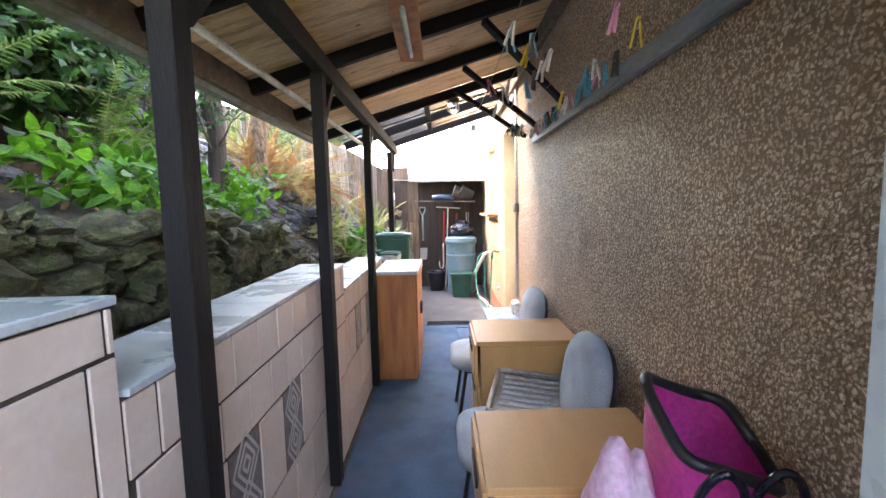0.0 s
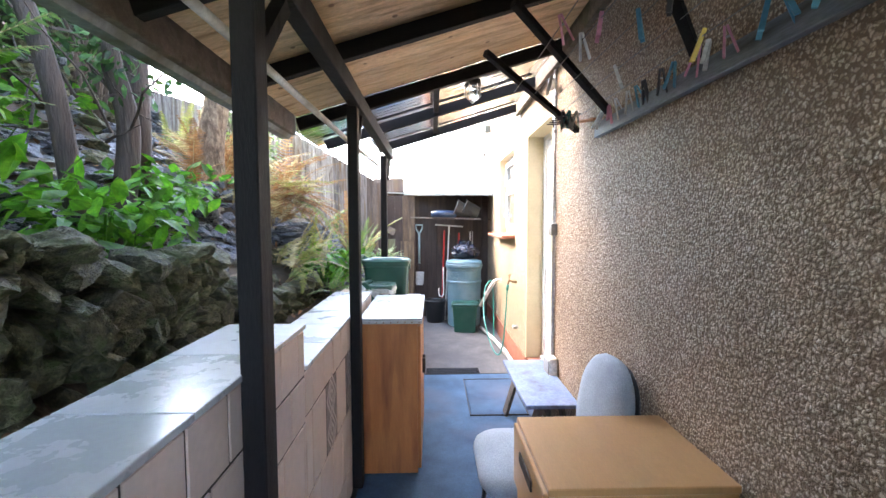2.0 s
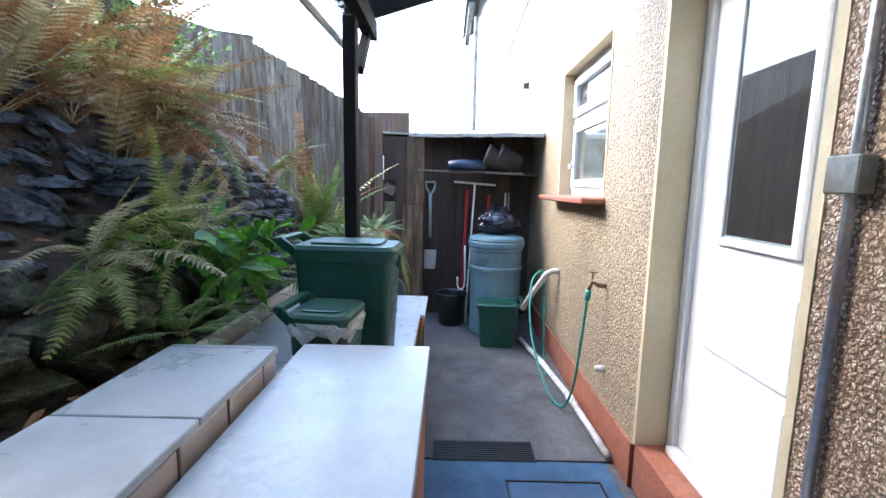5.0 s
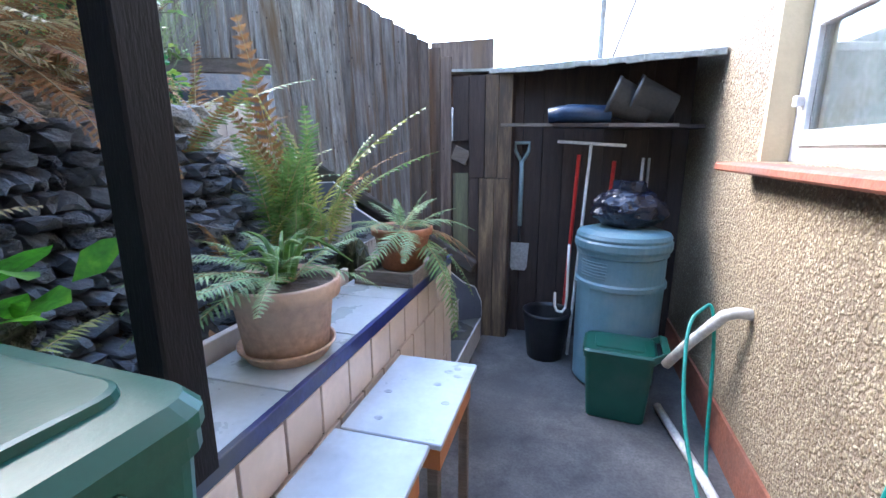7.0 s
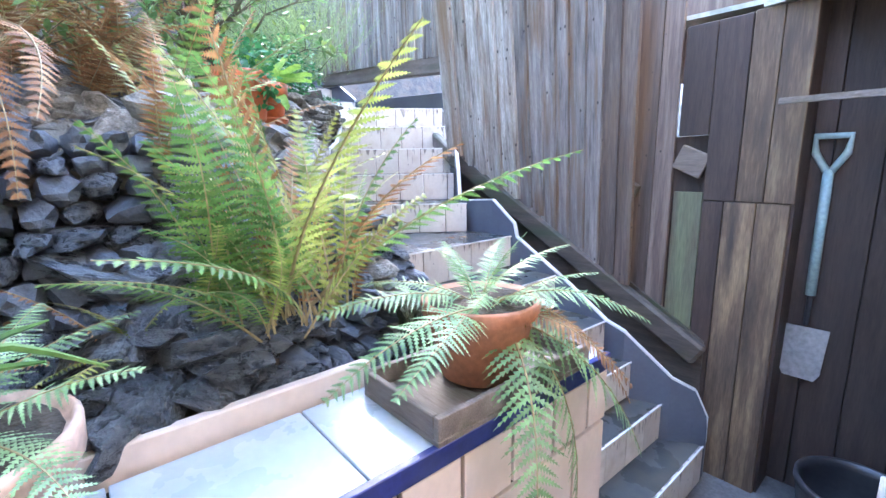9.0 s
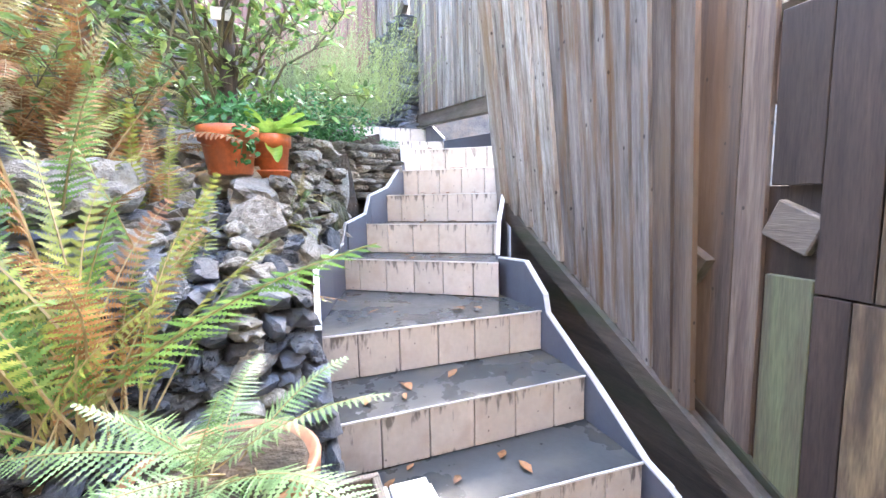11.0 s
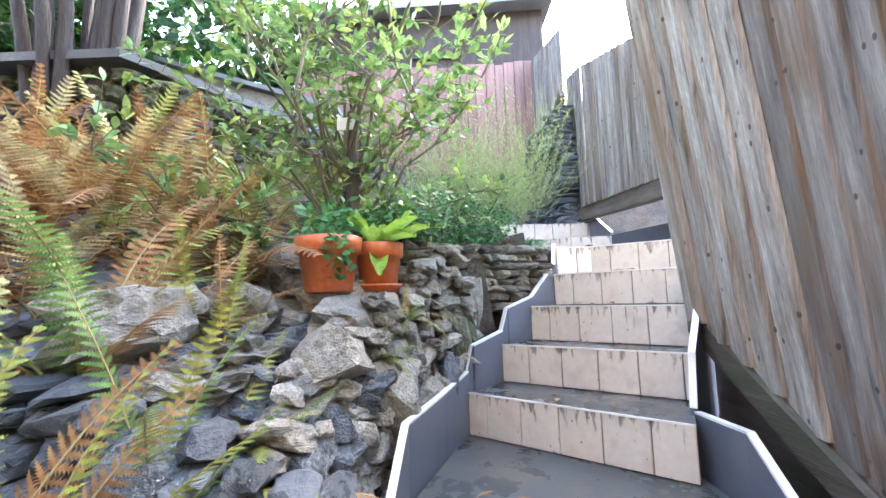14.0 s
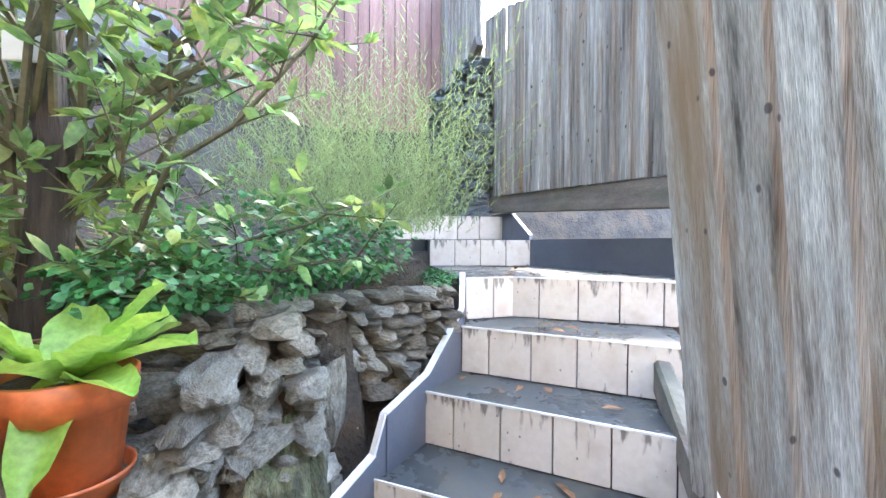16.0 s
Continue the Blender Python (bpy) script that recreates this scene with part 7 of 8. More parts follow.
    for at, size, key in (((-2.42, 6.84, 1.36), (0.34, 0.16, 0.46), "mossy"), ((-2.62, 6.90, 1.52), (0.22, 0.14, 0.26), "buff"), ((-2.28, 6.60, 1.50), (0.36, 0.26, 0.14), "buff"), ((-2.15, 6.42, 1.56), (0.42, 0.36, 0.14), "buff"), ((-1.92, 6.50, 1.50), (0.34, 0.26, 0.16), "grey"), ((-1.72, 6.52, 1.40), (0.32, 0.24, 0.18), "buff"), ((-2.50, 6.86, 1.36), (0.30, 0.16, 0.36), "mossy"), ((-2.28, 6.77, 1.24), (0.26, 0.14, 0.34), "wet"), ((-1.50, 6.12, 1.52), (0.34, 0.28, 0.2), "grey"), ((-1.62, 5.98, 1.50), (0.26, 0.22, 0.18), "buff"),
                          ((-1.80, 6.22, 1.54), (0.30, 0.24, 0.2), "grey"), ((-2.2, 6.2, 1.66), (0.42, 0.3, 0.24), "grey"), ((-1.30, 6.30, 1.26), (0.32, 0.22, 0.22), "wet"), ((-1.55, 6.48, 1.22), (0.36, 0.24, 0.24), "wet"),
                          ((-1.9, 6.62, 1.28), (0.34, 0.24, 0.26), "grey"), ((-2.1, 6.66, 1.34), (0.30, 0.2, 0.24), "grey"), ((-1.02, 6.55, 0.85), (0.2, 0.2, 0.42), "mossy"), ((-1.12, 6.62, 0.70), (0.22, 0.2, 0.4), "wet")):
        put_stone(rk, key, at, size, (R.uniform(-.2, .2), R.uniform(-.2, .2), R.uniform(-.4, .4)), name="boulder")
    # dark wet slates lying over the slope above the low wall
    sc = empty("slate_scree", (0, 0, 0), "dark wet slates lying thickly over the slope", "stones")
    for i in range(950):
        y = rr.uniform(2.5, 6.35)
        x = rr.uniform(-2.45, -1.62) if y < 5.2 else rr.uniform(-2.3, -1.14)
        s = rr.uniform(0.07, 0.17)
        put_stone(sc, rr.choice(("wet", "wetb", "slateb", "slate")), (x, y, ground_z(x, y) + s * 0.1), (s * rr.uniform(1.0, 1.8), s * rr.uniform(0.8, 1.2), s * rr.uniform(0.3, 0.6)), (rr.uniform(-.25, .25), rr.uniform(0.1, .75), rr.uniform(-.8, .8)))
    # loose stones further up
    up = empty("scattered_stones", (0, 0, 0), "loose grey stones scattered on the upper bank", "stones")
    for i in range(230):
        x, y = rr.uniform(-3.6, -1.3), rr.uniform(0.0, 6.2)
        if x > -1.9 and y < 3.4:
            x -= 0.6
        s = rr.uniform(0.08, 0.24)
        put_stone(up, rr.choice(("grey", "wet", "mossy")), (x, y, ground_z(x, y) + s * 0.1), (s * 1.3, s, s * 0.6))


def log(at, p, q, r):
    e = empty("cut_log", at, "short sawn log lying on the terrace", "log")
    bm = bmesh.new()
    tube(bm, [p, q], r, 14)
    part("trunk_piece", bm, M_BARK, e)


# ---- bank: plants ----
def potted():
    e = flower_pot("large_plant_pot", (-0.735, 5.63, 0.908), [(0.095, 0), (0.11, 0.01), (0.128, 0.15), (0.148, 0.155), (0.15, 0.195), (0.142, 0.20), (0.136, 0.185)], M_TERRA, "large faded terracotta pot with aloe and small ferns on the planter", saucer=0.125)
    for i in range(11):
        a = 2 * math.pi * i / 11 + R.uniform(-.2, .2)
        ln = R.uniform(0.10, 0.20)
        bm = bmesh.new()
        pts = [(0.02 * math.cos(a), 0.02 * math.sin(a), 0.19), (ln * .4 * math.cos(a), ln * .4 * math.sin(a), 0.19 + ln * .6), (ln * math.cos(a), ln * math.sin(a), 0.19 + ln * (.7 if i % 3 else .3))]
        tube(bm, spline(pts, 4), 0.01, 5, rs=[0.012 - 0.0013 * k for k in range(9)])
        part("aloe_leaf", bm, M_FERN, e)
    o = Vector((-0.735, 5.63, 1.10))
    for tip, k in (((-0.86, 5.28, 1.12), 2), ((-0.70, 5.30, 1.16), 1), ((-0.62, 5.38, 1.10), 2), ((-0.98, 5.36, 1.14), 1), ((-1.02, 5.55, 1.15), 1), ((-0.80, 5.30, 1.00), 3), ((-0.93, 5.32, 1.02), 3), ((-0.52, 5.78, 1.05), 2), ((-0.55, 5.60, 1.16), 1),
                   ((-0.62, 5.84, 1.18), 1), ((-0.80, 5.86, 1.2), 1), ((-0.95, 5.75, 1.2), 1), ((-0.66, 5.46, 1.22), 1), ((-0.82, 5.45, 1.24), 1), ((-0.90, 5.45, 1.20), 1), ((-0.58, 5.5, 1.2), 2)):
        sprig(e, o + Vector((R.uniform(-.03, .03), R.uniform(-.03, .03), 0)), tip, "pot", k, R.uniform(-15, 15))
    t = empty("wooden_tray", (-0.725, 6.50, 0.893), "shallow weathered wooden tray under the fern pot", "tray")
    for a, b in (((-0.13, -0.25, 0), (0.13, 0.25, 0.014)), ((-0.13, -0.25, 0.0145), (-0.115, 0.25, 0.06)), ((0.115, -0.25, 0.0145), (0.13, 0.25, 0.06)), ((-0.114, -0.25, 0.0145), (0.114, -0.235, 0.06)), ((-0.114, 0.235, 0.0145), (0.114, 0.25, 0.06))):
        bm = bmesh.new()
        bbox(bm, a, b, 0.002)
        part("board", bm, M_RAIL, t)
    e = flower_pot("fern_pot", (-0.735, 6.50, 0.908), [(0.075, 0), (0.095, 0.01), (0.125, 0.155), (0.138, 0.16), (0.140, 0.188), (0.132, 0.193), (0.126, 0.180)], M_TERRAO, "terracotta pot of trailing ferns in a wooden tray")
    o = Vector((-0.735, 6.50, 1.08))
    for tip, k, key in (((-0.46, 6.78, 0.70), 2, "pot"), ((-0.44, 6.34, 0.66), 3, "pot"), ((-0.48, 6.52, 0.62), 3, "pot"), ((-0.42, 6.62, 0.95), 2, "brown"), ((-0.45, 6.75, 1.05), 2, "pot"), ((-0.60, 6.16, 1.02), 2, "pot"), ((-0.74, 6.10, 0.98), 3, "pot"),
                        ((-0.86, 6.15, 1.10), 2, "pot"), ((-0.95, 6.30, 1.12), 2, "pot"), ((-0.56, 6.30, 1.16), 1, "pot"), ((-0.50, 6.46, 1.14), 1, "pot"), ((-0.52, 6.64, 1.17), 1, "pot"), ((-0.66, 6.74, 1.2), 1, "pot"), ((-0.84, 6.70, 1.2), 1, "pot"),
                        ((-0.92, 6.55, 1.2), 1, "pot"), ((-0.70, 6.34, 1.24), 1, "pot"), ((-0.62, 6.52, 1.26), 1, "pot"), ((-0.50, 6.58, 0.98), 3, "pot"), ((-0.45, 6.68, 0.88), 3, "brown"), ((-0.60, 6.60, 1.22), 1, "pot")):
        sprig(e, o + Vector((R.uniform(-.04, .04), R.uniform(-.04, .04), 0)), tip, key, k, R.uniform(-15, 15))
    # orange pots on the bank
    prof = [(0.085, 0), (0.092, 0.005), (0.112, 0.13), (0.125, 0.132), (0.130, 0.185), (0.122, 0.188), (0.115, 0.17)]
    z = 1.60
    e1 = flower_pot("orange_pot", (-2.00, 6.41, z - 0.01), [(a * 0.88, b) for a, b in prof], M_ORANGE, "orange plastic pot with trailing small-leaved plant")
    e2 = flower_pot("orange_pot", (-2.14, 6.555, z - 0.01), [(a * 0.72, b * 0.95) for a, b in prof], M_ORANGE, "orange plastic pot with bolting lettuce", saucer=0.085)
    rr = random.Random(5)
    bm = bmesh.new()
    leaf_cloud(bm, (0, 0, 0.24), (0.11, 0.11, 0.09), 170, 0.05, 0.025, rr, 0.2)
    leaf_cloud(bm, (0.10, 0.06, 0.13), (0.04, 0.05, 0.09), 70, 0.035, 0.025, rr, 0.1)
    part("leaves", bm, M_IVY, e1)
    for i in range(13):
        az = radians(40 * i + rr.uniform(-15, 15))
        ln = rr.uniform(0.12, 0.22) if i else 0.15
        el = rr.uniform(0.2, 1.2) if i else -0.6
        bm = bmesh.new()
        base = Vector((0.02 * math.cos(az), 0.02 * math.sin(az), 0.17))
        ax = Vector((math.cos(az) * math.cos(el), math.sin(az) * math.cos(el), math.sin(el)))
        side = ax.cross(Vector((0, 0, 1))).normalized()
        nr = side.cross(ax)
        rows = []
        for k in range(8):
            u = k / 7
            c = base + ax * ln * u - Vector((0, 0, 0.10 * u * u * ln * 2))
            hw = (0.045 if i % 2 else 0.034) * math.sin(math.pi * min(0.97, 0.12 + 0.80 * u)) ** 0.8
            wv = 0.006 * math.sin(k * 2.5)
            rows.append([bm.verts.new(c + side * hw + nr * (0.012 + wv)), bm.verts.new(c + side * hw * .5), bm.verts.new(c - nr * 0.004), bm.verts.new(c - side * hw * .5), bm.verts.new(c - side * hw + nr * (0.012 - wv))])
        for a, b in zip(rows, rows[1:]):
            for k in range(4):
                bm.faces.new((a[k], a[k + 1], b[k + 1], b[k]))
        part("lettuce_leaf", bm, M_LETT, e2, smooth=True)


def bay_shrub():
    rr = random.Random(21)
    e = empty("bay_shrub", (-2.39, 6.37, 1.64), "open bay shrub with glossy leaves behind the pots", "shrub")
    bm = bmesh.new()
    tube(bm, [(0, 0, -0.1), (0.01, 0.0, 0.2), (0.0, 0.02, 0.40), (0.02, 0.03, 0.75)], 0.035, 10, rs=[0.052, 0.045, 0.04, 0.022])
    part("trunk", bm, M_DARKBARK, e, smooth=True)
    lf = bmesh.new()
    br = bmesh.new()
    for i in range(36):
        az = rr.uniform(0, 2 * math.pi)
        el = rr.uniform(0.1, 1.45)
        z0 = rr.uniform(0.02, 0.5)
        ln = rr.uniform(0.55, 1.0) if el < 0.9 else rr.uniform(1.0, 2.0)
        if i % 2 == 0:
            el, ln = rr.uniform(1.0, 1.5), rr.uniform(1.5, 2.4)
        end = Vector((math.cos(az) * math.cos(el), math.sin(az) * math.cos(el), math.sin(el))) * ln + Vector((0, 0, z0))
        pts = limb(br, (0, 0, z0), end, 0.009, 0.002, rr, 5, 0.2, 8)
        for j in range(2, 9):
            p = pts[j]
            for s in range(3):
                tip = p + Vector((rr.uniform(-1, 1), rr.uniform(-1, 1), rr.uniform(-0.3, 1))) * 0.17
                limb(br, p, tip, 0.0028, 0.001, rr, 3, 0.1, 2)
                for q in range(6):
                    u = rr.uniform(0.3, 1.05)
                    c = p.lerp(tip, u)
                    ax = ((tip - p).normalized() * 0.8 + Vector((rr.uniform(-1, 1), rr.uniform(-1, 1), rr.uniform(-0.6, 0.8)))).normalized()
                    leaf_verts(lf, c, ax, (Vector((0, 0, 1)) + Vector((rr.uniform(-.7, .7), rr.uniform(-.7, .7), 0))).normalized(), rr.uniform(0.042, 0.074), rr.uniform(0.019, 0.030))
    tagged(part("branchwork", br, M_TWIG, e), kind="stuff")
    tagged(part("leaves", lf, M_LEAF, e), kind="stuff")
    bm = bmesh.new()
    bbox(bm, (0.045, -0.03, 0.66), (0.052, 0.055, 0.715), 0.002)
    part("plant_label", bm, M_TRIM, e, "white plastic plant label")
    # second finer shrub and low clumps
    e = empty("rosemary_bush", (-3.05, 6.95, 1.95), "soft grey-green feathery bush at the top of the wall", "shrub")
    bm = bmesh.new()
    for i in range(640):
        if i % 64 == 63:
            part("spray", bm, M_ROSE, e)
            bm = bmesh.new()
        a, el = rr.uniform(0, 6.28), rr.uniform(0.7, 1.5)
        ln = rr.uniform(0.35, 0.8)
        base = Vector((rr.uniform(-.35, .35), rr.uniform(-.35, .35), 0))
        d = Vector((math.cos(a) * math.cos(el), math.sin(a) * math.cos(el), math.sin(el)))
        for j in range(26):
            c = base + d * ln * (0.15 + 0.85 * j / 26)
            ax = (d + Vector((rr.uniform(-1, 1), rr.uniform(-1, 1), rr.uniform(-.4, .6)))).normalized()
            sd = ax.orthogonal().normalized() * 0.0018
            bm.faces.new([bm.verts.new(c + sd), bm.verts.new(c - sd), bm.verts.new(c + ax * 0.032)])
    part("spray", bm, M_ROSE, e)
    e = empty("ground_cover", (-2.65, 6.72, 1.84), "dense mound of small round green leaves on the stone wall", "ground cover")
    bm = bmesh.new()
    for c, r in (((0, 0, 0.10), (0.36, 0.26, 0.15)), ((-0.2, 0.22, 0.10), (0.22, 0.22, 0.12)), ((0.25, -0.15, 0.04), (0.2, 0.18, 0.08))):
        leaf_cloud(bm, c, r, 1100, 0.024, 0.020, rr, 0.5, 0.8)
        part("cushion", bm, M_IVY, e)
        bm = bmesh.new()
    bm.free()
    e = empty("strap_leaf_clump", (-2.75, 5.75, 2.1), "clump of long arching strap leaves", "grass clump")
    bm = bmesh.new()
    for i in range(120):
        a = rr.uniform(0, 6.28)
        ln = rr.uniform(0.45, 0.85)
        prev = None
        for k in range(7):
            u = k / 6
            c = Vector((math.cos(a) * ln * u * 0.8, math.sin(a) * ln * u * 0.8, ln * (0.9 * u - 0.85 * u * u)))
            sd = Vector((-math.sin(a), math.cos(a), 0)) * 0.007 * (1 - u * 0.9)
            cur = (bm.verts.new(c + sd), bm.verts.new(c - sd))
            if prev:
                bm.faces.new((prev[0], prev[1], cur[1], cur[0]))
            prev = cur
    part("leaves", bm, M_GRASS, e)


def trees():
    rr = random.Random(31)
    e = empty("forked_tree", (-1.98, 4.78, 1.75), "forked tree with rough pale brown bark on the bank", "tree")
    bm = bmesh.new()
    tube(bm, spline([(-0.02, 0.0, -0.1), (0.0, 0.0, 0.35), (0.06, 0.06, 0.85), (0.09, 0.10, 1.15)], 4), 0.1, 14, rs=[0.17, 0.15, 0.135, 0.12, 0.11, 0.105, 0.10, 0.10, 0.10, 0.10, 0.10, 0.095, 0.09])
    part("trunk", bm, M_BARK, e, smooth=True)
    for pts, r in (([(0.075, 0.05, 0.85), (0.09, 0.02, 1.3), (0.12, -0.06, 1.8), (0.16, -0.10, 2.4), (0.1, -0.1, 3.4)], 0.085), ([(0.065, 0.08, 0.85), (0.08, 0.13, 1.3), (0.06, 0.18, 1.8), (-0.02, 0.22, 2.6), (-0.1, 0.2, 3.6)], 0.095)):
        bm = bmesh.new()
        sp = spline(pts, 4)
        tube(bm, sp, r, 12, rs=[r * (1 - 0.45 * i / len(sp)) for i in range(len(sp))])
        part("limb", bm, M_BARK, e, smooth=True)
    lf = bmesh.new()
    for c, r, n in (((0.1, -0.2, 4.1), (1.3, 1.2, 0.8), 2300), ((-0.9, 0.6, 3.3), (0.9, 0.8, 0.6), 1400), ((0.5, -1.4, 3.6), (0.9, 0.8, 0.6), 1400)):
        leaf_cloud(lf, c, r, n, 0.08, 0.035, rr, 0.2)
    part("crown", lf, M_DEEP, e)
    e = empty("multi_stem_tree", (-2.9, 4.6, 2.45), "dark tree with many upright stems behind the upper wall", "tree")
    for i in range(17):
        a = 6.28 * i / 17
        bm = bmesh.new()
        p = (0.13 * math.cos(a), 0.15 * math.sin(a), -0.2)
        q = (0.45 * math.cos(a) + 0.2 * rr.uniform(-1, 1), 0.62 * math.sin(a), 3.0 + rr.uniform(-.3, .5))
        limb(bm, p, q, rr.uniform(0.025, 0.05), 0.014, rr, 8, 0.022, 7)
        part("stem", bm, M_DARKBARK, e, smooth=True)
    lf = bmesh.new()
    for i in range(24):
        c = (rr.uniform(-1.4, 0.5), rr.uniform(-1.5, 1.1), rr.uniform(2.0, 3.6))
        leaf_cloud(lf, c, (0.5, 0.5, 0.4), 520, 0.07, 0.024, rr, 0.15)
    part("crown", lf, M_DEEP, e)
    # dark stems near the passage
    e = empty("dark_stem_shrub", (-1.75, 3.35, 1.5), "tall shrub with slim dark twisting stems beside the shelter", "shrub")
    for pts, r in (([(0, 0, -0.1), (0.05, 0.05, 0.5), (0.0, 0.0, 1.0), (0.15, 0.1, 1.7)], 0.06), ([(0.1, -0.35, -0.1), (0.05, -0.4, 0.6), (-0.05, -0.5, 1.2), (0.0, -0.6, 1.9)], 0.045), ([(-0.1, 0.3, 0.0), (-0.1, 0.35, 0.7), (-0.2, 0.5, 1.6)], 0.085)):
        bm = bmesh.new()
        sp = spline(pts, 5)
        tube(bm, sp, r, 8, rs=[r * (1 - 0.4 * i / len(sp)) for i in range(len(sp))])
        part("stem", bm, M_DARKBARK, e, smooth=True)
    bm = bmesh.new()
    for i in range(40):
        p = Vector((rr.uniform(-.1, .2), rr.uniform(-.6, .4), rr.uniform(0.4, 1.6)))
        limb(bm, p, p + Vector((rr.uniform(-.5, .5), rr.uniform(-.5, .5), rr.uniform(-.1, .5))), 0.008, 0.002, rr, 4, 0.2, 4)
    tagged(part("brushwood", bm, M_DARKBARK, e), kind="stuff")
    bm = bmesh.new()
    for i in range(10):
        c = (rr.uniform(-.5, .25), rr.uniform(-1.5, .3), rr.uniform(0.7, 1.7))
        leaf_cloud(bm, c, (0.30, 0.35, 0.22), 170, 0.07, 0.03, rr, 0.15)
    part("leaves", bm, M_DEEP, e)


def hedges():
    rr = random.Random(41)
    for at, lab, blobs, mat, ln, w, cnt in (
            ((-3.6, 1.0, 2.4), "dense dark evergreen growth high on the bank", [((0, -2.0, 0.5), (1.1, 1.2, 1.2)), ((0, 0.0, 0.6), (1.1, 1.2, 1.3)), ((-0.2, 1.9, 0.8), (1.0, 1.2, 1.3)), ((0.3, -0.8, 1.8), (1.2, 1.4, 1.0)), ((0.2, 1.2, 2.2), (1.2, 1.3, 1.0)), ((-0.8, 2.0, 1.3), (1.0, 0.9, 1.4)), ((0.1, -3.4, 0.8), (1.1, 1.2, 1.5)), ((0.2, 2.6, 2.4), (1.1, 1.2, 0.9)), ((0.5, 1.6, 1.0), (0.7, 1.0, 1.0)), ((0.6, 2.6, 0.7), (0.5, 0.7, 0.6)), ((1.45, 0.3, -0.05), (0.5, 1.0, 0.5)), ((1.3, -1.0, 0.1), (0.6, 1.0, 0.6)), ((1.5, 1.2, 0.0), (0.4, 0.6, 0.4))], M_DEEP, 0.07, 0.030, 5200),
            ((-6.0, 3.5, 4.2), "far dark green trees closing the upper garden", [((0, -2.5, 0.8), (1.5, 1.8, 1.8)), ((0, 0.0, 0.8), (1.5, 1.7, 1.6)), ((-0.8, 1.4, 0.4), (1.4, 1.3, 1.1)), ((0.2, -5.0, 1.0), (1.5, 1.8, 2.2)), ((0.6, 0.2, 2.6), (1.2, 1.4, 0.9)), ((0.8, -1.8, 2.8), (1.2, 1.5, 0.9))], M_DEEP, 0.10, 0.042, 4200),
            # Last hedge is out of view, added to shade the near tiled wall.
            ((-3.3, -1.6, 2.6), "unseen bushes added behind the passage start to shade it", [((0.3, 0.2, 0.6), (1.2, 1.2, 1.4)), ((1.0, -1.4, 0.8), (1.2, 1.2, 1.6))], M_DEEP, 0.085, 0.035, 2200)):
        e = empty("hedge", at, lab, "hedge", "", "stuff")
        bm = bmesh.new()
        for c, r in blobs:
            leaf_cloud(bm, c, r, cnt, ln, w, rr, 0.45)
            leaf_cloud(bm, c, (r[0] * 0.8, r[1] * 0.8, r[2] * 0.8), 700, ln * 3, w * 4, rr, 0.2)
        part("foliage", bm, mat, e)
    for at, n, sz in (((-1.45, 2.0, 1.55), 500, 0.42), ((-1.50, 2.9, 1.45), 520, 0.40), ((-1.45, 1.0, 1.62), 420, 0.42), ((-1.75, 3.75, 1.62), 420, 0.34), ((-1.40, 0.1, 1.7), 380, 0.45), ((-2.2, 3.0, 2.0), 420, 0.5)):
        e = empty("leafy_shrub", at, "bright green broad-leaved plant over the rubble wall", "shrub", "bright leafy plants on the bank")
        for k in range(7):
            a = 2 * math.pi * k / 7
            c = (0.05 + sz * 0.5 * math.cos(a) * (k > 0), sz * 0.65 * math.sin(a) * (k > 0), 0.08 + rr.uniform(-.05, .08))
            bm = bmesh.new()
            tube(bm, [(0, 0, -0.15), (c[0] * 0.6, c[1] * 0.6, 0.0), c], 0.006, 5)
            leaf_cloud(bm, c, (sz * 0.5, sz * 0.55, sz * 0.34), int(n * 0.075), 0.125, 0.058, rr, 0.2, 0.9)
            part("leafy_stem", bm, M_BRIGHT, e)


def sprig(e, base, tip, key, idx=1, roll=0.0):
    """One frond of a clump, from its base to its tip."""
    o = Vector(e.matrix_basis.translation)
    b, t = Vector(base) - o, Vector(tip) - o
    me = FROND[key][idx]
    i = (1, 2, 3, 4)[idx]
    dr = (0.3, 0.7, 1.1, 1.5)[idx]
    loc = Vector((0.04 * math.sin(3 + i), 0.7 * (1 - 0.12 * dr), 0.7 * (0.16 - dr * 0.42)))

    def basis(v, up):
        y = v.normalized()
        x = y.cross(up).normalized()
        return Matrix((x, y, x.cross(y))).transposed()
    up = Vector((0, 0, 1)) if abs((t - b).normalized().z) < 0.96 else Vector((0.8, -0.3, 0.4))
    rot = basis(t - b, up) @ Matrix.Rotation(radians(roll), 3, "Y") @ basis(loc, Vector((0, 0, 1))).transposed()
    m = Matrix.Translation(b) @ rot.to_4x4() @ Matrix.Scale((t - b).length / loc.length, 4)
    return piece("frond", me, e, m)


def clump(base, fronds, label, spreadb=0.03):
    e = empty("fern", base, label, "fern", "ferns on the bank")
    for key, tip, idx, roll in fronds:
        b = Vector(base) + Vector((R.uniform(-1, 1), R.uniform(-1, 1), 0)) * spreadb
        sprig(e, b, tip, key, idx, roll)
    return e


